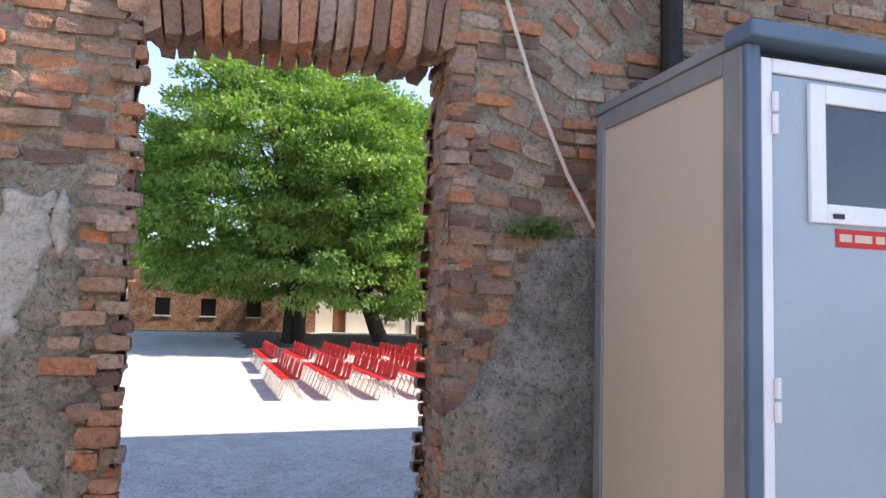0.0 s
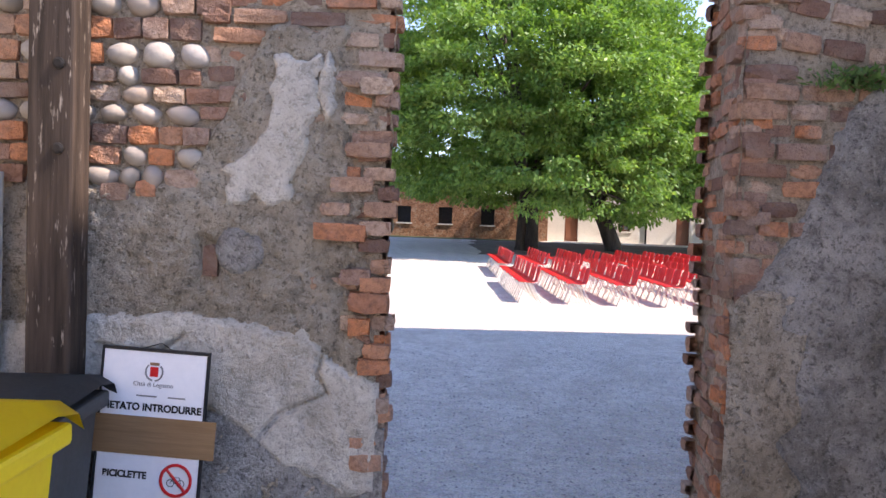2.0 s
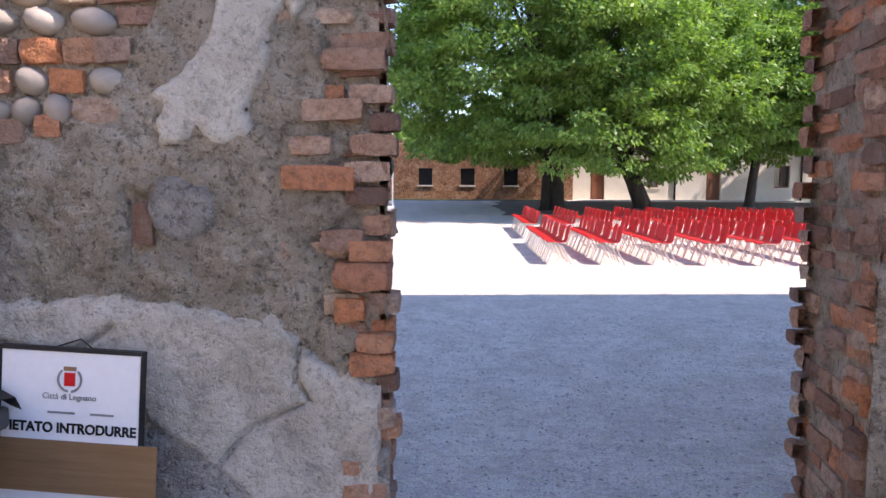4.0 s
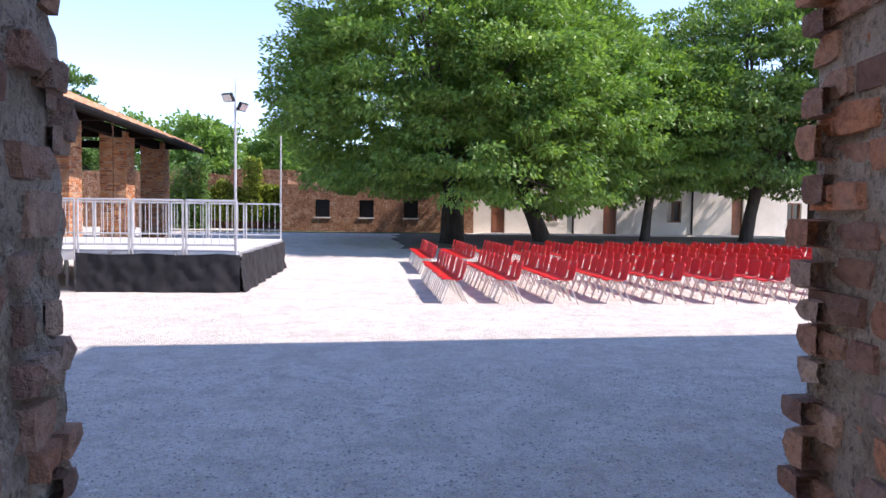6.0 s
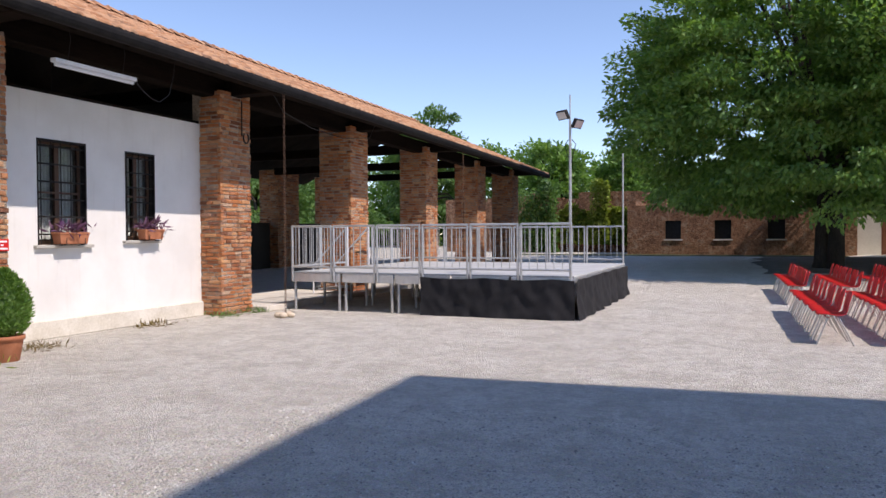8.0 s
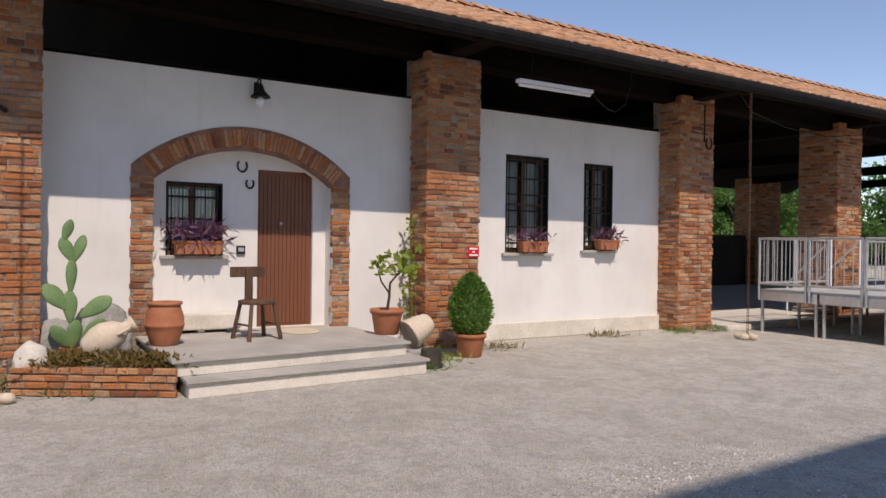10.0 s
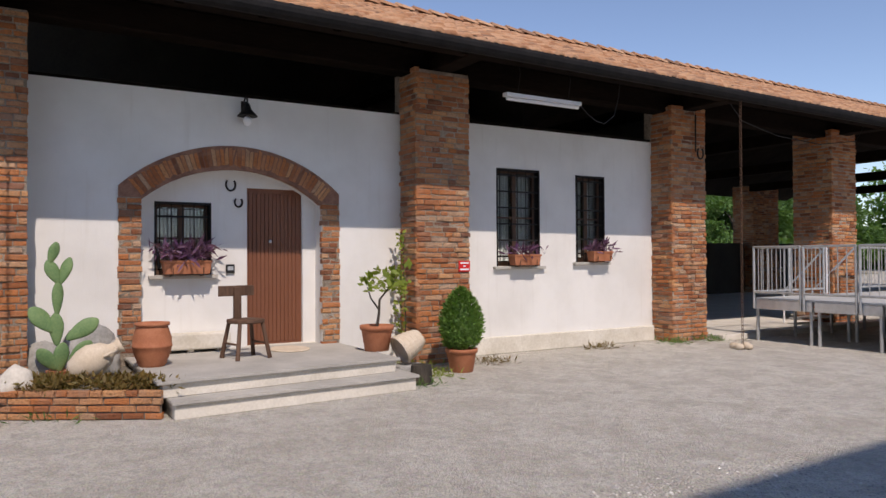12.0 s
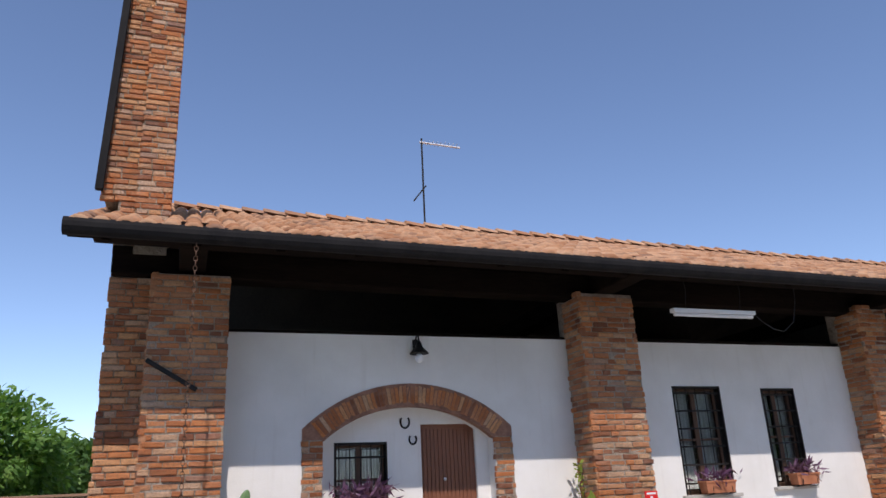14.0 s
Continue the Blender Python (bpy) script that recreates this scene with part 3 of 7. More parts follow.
def slab(name, fn, x0, x1, z0, z1, thick, relief, scale, material, parent, step=0.014, lift=0.0, m=None):
    """A coat of render that feathers out where fn falls to nothing. m: as for Masonry, the gate's yard face when left out."""
    m = m or Matrix.Translation((0, FACE, 0))
    nx, nz = int((x1 - x0) / step), int((z1 - z0) / step)
    verts, f = [], []
    for j in range(nz + 1):
        for i in range(nx + 1):
            x, z = x0 + i * step, z0 + j * step
            d = fn(x, z)
            if d < 0:
                h = max(lift + d * 2.2, -0.012)
            else:
                k = min(d / 0.018, 1.0)
                h = lift + thick * k + relief * k * (wander(x, z, scale, 7.0) + 0.6 * wander(x, z, scale * 2.7, 8.0) + 0.65 * wander(x, z, scale * 6.1, 9.0))
            verts.append(tuple(m @ Vector((x, -h, z))))
            f.append(d)
    n = nx + 1
    faces = []
    for j in range(nz):
        for i in range(nx):
            q = (j * n + i, j * n + i + 1, (j + 1) * n + i + 1, (j + 1) * n + i)
            if max(f[k] for k in q) > 0:
                faces.append(q)
    return raw_mesh(name, verts, faces, material, parent, smooth=True)


def near_line(x, z, pts):
    """How far a place lies from a broken line."""
    best = 9.0
    for (ax, az), (bx, bz) in zip(pts, pts[1:]):
        dx, dz = bx - ax, bz - az
        k = min(max(((x - ax) * dx + (z - az) * dz) / (dx * dx + dz * dz), 0.0), 1.0)
        best = min(best, math.hypot(x - ax - k * dx, z - az - k * dz))
    return best


def between(x, pts):
    """The height of a broken line over x."""
    for (ax, az), (bx, bz) in zip(pts, pts[1:]):
        if x <= bx:
            return az + (bz - az) * min(max((x - ax) / (bx - ax), 0.0), 1.0)
    return pts[-1][1]


CRACKS = ([(-0.36, 1.12), (-0.31, 1.06), (-0.33, 0.97), (-0.29, 0.90)], [(-1.1, 1.05), (-0.93, 1.00), (-0.80, 1.09)], [(-0.62, 0.62), (-0.45, 0.83), (-0.30, 0.90)])
HOLE = (-0.72, 1.355, 0.036, 0.075)


def rough_coat(x, z):
    hole = max(abs(x - HOLE[0]) / HOLE[2], abs(z - HOLE[1]) / HOLE[3]) - 1.0 + 0.5 * wander(x, z, 22.0, 41.0)
    return min(left_render(x, z), hole * 0.05)


def patch_coat(x, z):
    mid, half = between(z, [(1.56, -0.55), (1.68, -0.55), (1.82, -0.45), (2.08, -0.43)]), between(z, [(1.56, 0.10), (1.68, 0.11), (1.82, 0.085), (2.08, 0.06)])
    return min(half - abs(x - mid), 2.06 - z, z - 1.575) + 0.035 * wander(x, z, 8.0, 3.0) + 0.025 * wander(x, z, 22.0, 4.0)


def pale_coat(x, z):
    top = between(x, [(-1.64, 1.10), (-1.16, 1.14), (-0.78, 1.17), (-0.37, 1.11), (-0.26, 1.02), (-0.08, 0.93)])
    low = between(x, [(-1.64, 0.80), (-1.0, 0.86), (-0.72, 0.85), (-0.52, 0.70), (-0.23, 0.55), (-0.08, 0.55)])
    crack = min(near_line(x, z, c) for c in CRACKS) - 0.006
    return min(min(top - z, z - low) + 0.03 * wander(x, z, 6.0, 6.0) + 0.022 * wander(x, z, 19.0, 2.0), -0.115 - x, crack * 1.5)


slab("rough_render", rough_coat, -1.64, -0.08, 0.0, 2.35, 0.022, 0.016, 13.0, RENDER_ROUGH, gate, 0.0072)
slab("pale_render_patch", patch_coat, -0.75, -0.25, 1.5, 2.2, 0.008, 0.004, 11.0, RENDER_PALE, gate, 0.009, 0.034)
slab("pale_render_chip", lambda x, z: 0.022 - abs(x + 0.32) - 0.4 * max(0, abs(z - 1.97) - 0.06) + 0.02 * wander(x, z, 18.0, 43.0), -0.4, -0.24, 1.8, 2.12, 0.008, 0.003, 11.0, RENDER_PALE, gate, 0.009, 0.034)
slab("pale_render", pale_coat, -1.64, -0.08, 0.3, 1.4, 0.012, 0.004, 7.0, RENDER_PALE, gate, 0.009, 0.030)
slab("cement_disc", lambda x, z: 0.075 - math.hypot(x + 0.615, (z - 1.395) * 0.9) + 0.012 * wander(x, z, 14.0, 44.0), -0.75, -0.5, 1.25, 1.52, 0.006, 0.002, 14.0, RENDER_GREY, gate, 0.009, 0.030)
slab("old_render", lambda x, z: 0.36 - abs(z - 0.45) + 0.1 * wander(x, z, 6.0, 16.0), -1.64, -0.08, 0.0, 0.95, 0.006, 0.003, 8.0, RENDER_GREY, gate, 0.014, 0.026)
slab("grey_render", right_render, 1.12, 4.2, 0.0, 2.2, 0.024, 0.010, 8.0, RENDER_GREY, gate)
slab("pale_render_skirt", lambda x, z: min(0.13 - abs(x - 1.22) - 0.25 * max(0, z - 1.2), 1.30 - z) + 0.09 * wander(x, z, 7.0, 22.0), 1.1, 1.6, 0.0, 1.5, 0.008, 0.003, 9.0, RENDER_ROUGH, gate, 0.012, 0.026)

# the bedding mortar between the bricks, lumpy and here and there smeared over them
bed = lambda x, z: 0.03 + 0.02 * wander(x, z, 9.0, 51.0)
slab("bedding_mortar", bed, -1.64, LEFT - 0.02, 1.0, 3.3, -0.007, 0.006, 18.0, MORTAR, gate, 0.012)
slab("bedding_mortar", bed, RIGHT + 0.02, 2.6, 0.4, 3.3, -0.007, 0.006, 18.0, MORTAR, gate, 0.012)
smear = lambda x, z: 0.09 * wander(x, z, 4.0, 31.0) + 0.07 * wander(x, z, 14.0, 33.0) + 0.04 * wander(x, z, 30.0, 35.0) - 0.105
slab("lime_smear", lambda x, z: smear(x, z) - max(0, 0.05 - abs(x - LEFT + 0.03)), -1.0, LEFT - 0.01, 1.6, 3.2, 0.006, 0.004, 20.0, MORTAR, gate, 0.014, 0.010)
slab("lime_smear", smear, RIGHT + 0.03, 2.0, 1.4, 3.2, 0.006, 0.004, 20.0, MORTAR, gate, 0.014, 0.010)
lay_gate = Masonry(gate, Matrix.Translation((0, FACE, 0)), BRICK_ONE, BRICK_JOINED, 300, "brick", WORN)
cobble = lambda x, z: x < -0.76 and z > 1.55
seen_band = lambda x, z: 0.55 < z < 2.75 and -1.0 < x < 1.75
courses(lay_gate, -1.64, LEFT, 0.0, 3.5, 0.067, 0.20, lambda x, z, w: left_render(x, z) < 0.05 and not cobble(x, z) and not (z > HEAD - 0.02 and x > -0.1), 0.022, seen_band, 0.012, 0.05, 0.0, 0.09)
# the corner bricks that stand out of the render beside the opening, and the one in its hole
for x, z, w, h, out in ((-0.262, 1.473, 0.185, 0.062, 0.050), (-0.282, 1.552, 0.105, 0.050, 0.044), (-0.157, 1.230, 0.14, 0.075, 0.056), (-0.205, 1.318, 0.11, 0.058, 0.044), (-0.188, 1.142, 0.075, 0.065, 0.040), (-0.125, 1.058, 0.095, 0.055, 0.040), (-0.225, 1.640, 0.15, 0.058, 0.046), (-0.175, 1.76, 0.16, 0.055, 0.046), (-0.72, 1.355, 0.055, 0.12, 0.020), (-1.06, 1.585, 0.10, 0.065, 0.034), (-0.95, 1.60, 0.07, 0.06, 0.034)):
    lay_gate.lay(x, z, w, h, 0.10, out, rng.uniform(-0.03, 0.03))
# half of an old blocked arch beside the opening
for i in range(15):
    a = 0.12 + i * 0.075
    for ring in (0, 1):
        r = 1.52 + ring * 0.15
        lay_gate.lay(2.96 - r * math.cos(a), 1.98 + r * math.sin(a), 0.145 * rng.uniform(0.85, 1.0), 0.066, 0.09, 0.014 + rng.uniform(-0.006, 0.006), a, False)
in_arch = lambda x, z: z > 2.06 and 1.44 < math.hypot(x - 2.96, z - 1.98) < 1.75
courses(lay_gate, RIGHT, 4.2, 0.0, 3.5, 0.0655, 0.20, lambda x, z, w: right_render(x, z) < 0.05 and not in_arch(x, z), 0.022, seen_band, 0.012, 0.045, 0.0, 0.09)
courses(lay_gate, -0.2, 1.25, HEAD + 0.25, 3.5, 0.067, 0.20, None, 0.0, lambda x, z: False, 0.012, 0.08)
# the flat arch over the opening: bricks on edge, leaning out from the middle
count = 17
for i in range(count):
    u = LEFT - 0.03 + (RIGHT - LEFT + 0.06) * (i + 0.5) / count
    lay_gate.lay(u, HEAD + 0.075 + 0.04 * (u - 0.5) + rng.uniform(-0.02, 0.02), 0.064, 0.29 * rng.uniform(0.85, 1.05), 0.2, 0.02 + rng.uniform(-0.012, 0.012), (u - 0.5) * 0.22 + rng.uniform(-0.03, 0.03))
# the reveals and the soffit
def rubble_face(name, m, u0, u1, v0, v1, amp, seed, material, step=0.02):
    """An uneven face of rubble and mortar; m as for Masonry."""
    nu, nv = int((u1 - u0) / step), int((v1 - v0) / step)
    verts = []
    for j in range(nv + 1):
        for i in range(nu + 1):
            u, v = u0 + (u1 - u0) * i / nu, v0 + (v1 - v0) * j / nv
            d = amp * (noise.noise(Vector((u * 7, v * 7, seed))) + 0.55 * noise.noise(Vector((u * 17, v * 17, seed))) + 0.25 * noise.noise(Vector((u * 40, v * 40, seed))))
            verts.append(tuple(m @ Vector((u, -d, v))))
    n = nu + 1
    faces = [(j * n + i, j * n + i + 1, (j + 1) * n + i + 1, (j + 1) * n + i) for j in range(nv) for i in range(nu)]
    return raw_mesh(name, verts, faces, material, gate, smooth=True)


M_LEFT = Matrix.Translation((LEFT - 0.012, FACE, 0)) @ Matrix.Rotation(radians(90 + 10), 4, "Z")
M_RIGHT = Matrix.Translation((RIGHT + 0.012, FACE, 0)) @ Matrix.Rotation(radians(-90 - 7), 4, "Z")
rubble_face("rubble", M_LEFT, -0.016, BACK - FACE + 0.03, 0.0, HEAD + 0.1, 0.022, 3.0, RENDER_ROUGH)
rubble_face("rubble", M_RIGHT, -(BACK - FACE) - 0.03, 0.016, 0.0, HEAD + 0.1, 0.010, 9.0, MORTAR)
lay_left = Masonry(gate, M_LEFT, BRICK_ONE, BRICK_JOINED, 0, "brick", WORN)
courses(lay_left, -0.02, 0.17, 0.0, HEAD + 0.1, 0.070, 0.16, None, 0.02, None, 0.014, 0.05, 0.50, 0.12)
courses(lay_left, 0.27, BACK - FACE + 0.03, 0.0, HEAD + 0.1, 0.076, 0.19, None, 0.02, None, 0.022, 0.07, 0.36, 0.14)
lay_right = Masonry(gate, M_RIGHT, BRICK_ONE, BRICK_JOINED, 200, "brick", WORN)
courses(lay_right, -(BACK - FACE) - 0.01, 0.0, 0.0, HEAD + 0.1, 0.067, 0.185, None, 0.02, lambda u, v: 0.5 < v < 2.4, 0.010, 0.03, 0.02, 0.12)
lay_back = Masonry(gate, Matrix.Translation((0, BACK, 0)) @ Matrix.Rotation(radians(180), 4, "Z"), BRICK_ONE, BRICK_JOINED, 0, "brick", WORN)
courses(lay_back, -1.6, -RIGHT - 0.04, 0.0, 3.2, 0.072, 0.235, None, 0.03, None, 0.012, 0.09)
courses(lay_back, -LEFT + 0.095, 0.7, 0.0, 3.2, 0.072, 0.235, None, 0.03, None, 0.012, 0.09)
lay_soffit = Masonry(gate, Matrix.Translation((0, FACE, HEAD - 0.01)) @ Matrix.Rotation(radians(90), 4, "X"), BRICK_ONE, BRICK_JOINED, 0)
for i in range(16):
    for j in range(2):
        lay_soffit.lay(LEFT + 0.04 + i * 0.073, -(0.14 + j * 0.24), 0.06, 0.22, 0.2, rng.uniform(-0.01, 0.02))

# river cobbles and short bricks of the old field at the left
STONES = []
for s in range(5):
    bm = bmesh.new()
    bmesh.ops.create_icosphere(bm, subdivisions=2, radius=0.5)
    for v in bm.verts:
        v.co += v.co * 0.16 * noise.noise(v.co * 2.2 + Vector((s * 7.0, 0, 0)))
    me = bpy.data.meshes.new("river_stone")
    bm.to_mesh(me)
    bm.free()
    for p in me.polygons:
        p.use_smooth = True
    me.materials.append(RIVER_STONE)
    STONES.append(me)
row_z, k = 1.60, 0
while row_z < 3.5:
    h = rng.uniform(0.062, 0.09)
    x = -1.63 + rng.uniform(0, 0.03)
    while x < -0.78:
        is_stone = rng.random() < (0.72 if k % 3 == 0 else 0.15)
        w = rng.uniform(0.075, 0.14)
        if left_render(x + w / 2, row_z + h / 2) < 0.03:
            if is_stone:
                ob = new("river_stone", rng.choice(STONES))
                ob.parent = gate
                ob.matrix_world = Matrix.Translation((x + w / 2, FACE + 0.005, row_z + h / 2)) @ Matrix.Rotation(rng.uniform(-0.2, 0.2), 4, "Y") @ Matrix.Diagonal((w * rng.uniform(0.85, 1.0), rng.uniform(0.07, 0.11), h * rng.uniform(0.9, 1.15), 1))
            else:
                lay_gate.lay(x + w / 2, row_z + h / 2, w * 0.95, h * 0.88, 0.07, 0.020 + rng.uniform(-0.006, 0.008), rng.uniform(-0.05, 0.05), False)
        x += w
    row_z += h
    k += 1
for lay in (lay_gate, lay_left, lay_right, lay_back, lay_soffit):
    lay.close()

# plain walls that close the yard behind the gate and cast the long shade over the court
bm = bmesh.new()
east = [(6.74, 8.78), (17.0, 9.75), (17.6, 0.5), (7.2, 0.1)]
lo = [bm.verts.new((x, y, 0)) for x, y in east]
hi = [bm.verts.new((x, y, 11.83)) for x, y in east]
for i in range(4):
    bm.faces.new((lo[i], lo[(i + 1) % 4], hi[(i + 1) % 4], hi[i]))
bm.faces.new(hi)
solo("wall_east", bm, EAST_WALL, "plain plastered building east of the court", "building", "structure")
solo("wall_south", cube(-1.95, 12.0, -6.3, -6.0, 0, 3.0), EAST_WALL, "plain plastered wall closing the yard", "wall", "structure")
solo("wall_west_yard", cube(-1.95, -1.645, -6.0, 3.42, 0, 2.9), EAST_WALL, "plain plastered wall beside the yard", "wall", "structure")

# ---- farmhouse ----
PX, WX, PIER_W = -8.25, -8.71, 0.86
PIERS = [4.05, 9.51, 14.52, 19.25, 23.77, 28.30, 32.48]
PIER_TOP = 4.05
for n, y0 in enumerate(PIERS):
    near = n < 3
    pier = thing("brick_pier", "square pier of old red bricks under the eaves", "pier", (PX, y0, 0), "piers of the long farmhouse", "structure")
    core = part("mortar_core", cube(-0.86 if n > 2 else -0.62, -0.004, 0.004, PIER_W - 0.004, 0, PIER_TOP), PIER_MORTAR, pier)
    here = Matrix.Translation((PX, y0, 0))
    lays = []
    for turn, off, length in ((90, (0, 0), PIER_W), (0, (-0.86 if n > 2 else -0.46, 0), 0.86 if n > 2 else 0.46)):
        lay = Masonry(pier, here @ Matrix.Translation((off[0], off[1], 0)) @ Matrix.Rotation(radians(turn), 4, "Z"), PIER_ONE, PIER_JOINED, (190 if turn == 90 else 100) if near else 0)
        courses(lay, 0.0, length, 0.0, PIER_TOP, 0.0725, 0.25, None, 0.010, lambda u, v: v < 3.4, proud=0.008, uneven=0.03)
        if near:
            worn = lambda u, v, s=n * 7.0 + turn: 0.10 * wander(u, v, 2.6, s) + 0.06 * wander(u, v, 11.0, s + 1) + 0.05 * wander(u, v, 26.0, s + 2) - 0.065 - 0.02 * abs(v - 1.4)
            slab("mortar_smear", worn, 0.01, length - 0.01, 0.05, 3.6, 0.006, 0.004, 20.0, PIER_MORTAR, pier, 0.018, 0.006, lay.m)
        lay.close()
    if n > 2:
        lay = Masonry(pier, here @ Matrix.Translation((0, PIER_W, 0)) @ Matrix.Rotation(radians(180), 4, "Z"), PIER_ONE, PIER_JOINED, 0)
        courses(lay, 0.0, 0.86, 0.0, PIER_TOP, 0.0725, 0.25, None, 0.006, proud=0.008)
        lay.close()

# the white front between the first and third piers, with its openings
WIN_A = (11.17, 12.01, 1.33, 2.84)
WIN_B = (12.76, 13.40, 1.38, 2.81)
ARCH_L, ARCH_R, SPRING, CROWN = 6.08, 8.33, 2.18, 2.60
front = thing("wall_front", "white painted farmhouse front wall", "wall", kind="structure")


def wall_with_holes(y0, y1, z0, z1, holes, x0, x1):
    """A wall in the yz plane, cut into blocks round rectangular openings."""
    bm = bmesh.new()
    ys = sorted({y0, y1, *[h[0] for h in holes], *[h[1] for h in holes]})
    for a, b in zip(ys, ys[1:]):
        cuts = sorted((h[2], h[3]) for h in holes if h[0] <= a and h[1] >= b)
        z = z0
        for lo, hi in cuts:
            box(bm, x0, x1, a, b, z, lo)
            z = hi
        box(bm, x0, x1, a, b, z, z1)
    bmesh.ops.remove_doubles(bm, verts=bm.verts, dist=0.0005)
    return bm


part("window_bay", wall_with_holes(PIERS[1] + 0.5, PIERS[2] + 0.4, 0, 3.48, (WIN_A, WIN_B), WX - 0.32, WX), WHITE_WALL, front)

# door bay: the wall stands back inside a segmental arch
bm = bmesh.new()
box(bm, WX - 0.5, WX, PIERS[0] + 0.4, ARCH_L, 0, 3.49)
box(bm, WX - 0.5, WX, ARCH_R, PIERS[1] + 0.5, 0, 3.49)
span, rise = (ARCH_R - ARCH_L) / 2, CROWN - SPRING
radius = (span * span + rise * rise) / (2 * rise)
mid_y = (ARCH_L + ARCH_R) / 2


def arch_z(y, grow=0.0):
    r = radius + grow
    return CROWN - radius + math.sqrt(max(r * r - (y - mid_y) ** 2, 0))


steps = 24
for i in range(steps):
    a, b = ARCH_L + (ARCH_R - ARCH_L) * i / steps, ARCH_L + (ARCH_R - ARCH_L) * (i + 1) / steps
    vs = [bm.verts.new(p) for x in (WX, WX - 0.5) for p in ((x, a, arch_z(a)), (x, b, arch_z(b)), (x, b, 3.49), (x, a, 3.49))]
    for q in ((0, 1, 2, 3), (7, 6, 5, 4), (0, 4, 5, 1), (3, 2, 6, 7)):
        bm.faces.new([vs[j] for j in q])
part("door_bay", bm, WHITE_WALL, front)
IN_X = WX - 0.24
WIN_C = (6.27, 6.95, 1.27, 2.17)
DOOR = (7.40, 8.15, 0.33, 2.38)
part("arch_infill", wall_with_holes(ARCH_L - 0.1, ARCH_R + 0.1, 0, 2.9, (WIN_C, DOOR), IN_X - 0.2, IN_X), WHITE_WALL, front)
part("plinth", cube(WX + 0.002, WX + 0.07, PIERS[1] + PIER_W, PIERS[2] - 0.02, 0, 0.26, 0.015), PLINTH, front)
part("loft_board", cube(WX - 0.33, WX - 0.02, PIERS[0], PIERS[2] + 0.4, 3.492, 3.53), SHADE_BEAM, front)

# brick arch and its legs
lay = Masonry(front, Matrix.Translation((WX, 0, 0)) @ Matrix.Rotation(radians(90), 4, "Z"), PIER_ONE, PIER_JOINED, 150)
for side in (ARCH_L - 0.245, ARCH_R):
    part("leg_mortar", cube(WX - 0.1, WX + 0.011, side + 0.006, side + 0.242, 0.0, SPRING + 0.01), PIER_MORTAR, front)
    courses(lay, side, side + 0.25, 0.3, SPRING + 0.02, 0.0725, 0.24, None, 0.012, proud=0.018)
band = bmesh.new()
rim = []
for i in range(33):
    y = ARCH_L - 0.245 + (ARCH_R - ARCH_L + 0.49) * i / 32
    rim.append((y, arch_z(min(max(y, ARCH_L), ARCH_R)) - (0.02 if ARCH_L < y < ARCH_R else 0.0), arch_z(y, 0.27)))
for (ya, la, ha), (yb, lb, hb) in zip(rim, rim[1:]):
    vs = [band.verts.new(p) for x in (WX + 0.010, WX - 0.1) for p in ((x, ya, la), (x, yb, lb), (x, yb, hb), (x, ya, ha))]
    for q in ((0, 1, 2, 3), (0, 4, 5, 1), (3, 2, 6, 7)):
        band.faces.new([vs[j] for j in q])
bmesh.ops.remove_doubles(band, verts=band.verts, dist=0.0005)
bmesh.ops.recalc_face_normals(band, faces=band.faces)
part("arch_band", band, ARCH_WASH, front, "worn red-brown arch band")
n = 50
for i in range(n):
    a = -0.70 + 1.40 * (i + 0.5) / n
    r = radius + 0.13
    lay.lay(mid_y + r * math.sin(a), CROWN - radius + r * math.cos(a), 0.046, 0.262 * rng.uniform(0.95, 1.02), 0.1, 0.013 + rng.uniform(-0.002, 0.003), a)
lay.close()

# inner walls that close the rooms; their dark colour adds to the indoor shade
house = thing("house_inner", "plain inner walls of the farmhouse, coloured dark for shade", "wall", kind="structure")
part("partition_south", cube(-17.2, WX - 0.5, 4.1, 4.4, 0, 4.3), ROOM_SHADE, house)
part("partition_north", cube(-17.2, WX - 0.02, 14.93, 15.2, 0, 4.3), ROOM_SHADE, house)
part("back_wall", cube(-13.2, -12.9, 4.4, 14.93, 0, 5.6), ROOM_SHADE, house)
part("room_ceiling", cube(-12.9, WX - 0.34, 4.4, 14.93, 3.30, 3.42), ROOM_SHADE, house)
part("room_floor", cube(-12.9, WX - 0.5, 4.4, 14.93, 0.002, 0.30), ROOM_SHADE, house)

# ---- roof ----
EAVE_X, EAVE_Z, SLOPE, RIDGE_X = -7.10, 4.21, 0.416, -13.0
ROOF_S, ROOF_N = 3.30, 33.7
RIDGE_Z = EAVE_Z + SLOPE * (EAVE_X - RIDGE_X)
roof = thing("roof", "long clay tile roof on boarding coloured dark for shade", "roof", kind="structure")
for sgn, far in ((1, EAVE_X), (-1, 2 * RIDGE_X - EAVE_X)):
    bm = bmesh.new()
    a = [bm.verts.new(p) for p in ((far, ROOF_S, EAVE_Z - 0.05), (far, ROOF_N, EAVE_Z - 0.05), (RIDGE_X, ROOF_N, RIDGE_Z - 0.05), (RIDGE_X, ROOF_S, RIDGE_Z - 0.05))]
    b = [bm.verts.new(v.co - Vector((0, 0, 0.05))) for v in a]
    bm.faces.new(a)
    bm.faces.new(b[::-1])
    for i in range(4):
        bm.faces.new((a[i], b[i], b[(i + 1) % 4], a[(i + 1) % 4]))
    part("boarding", bm, SHADE_BOARDS, roof)
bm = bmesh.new()
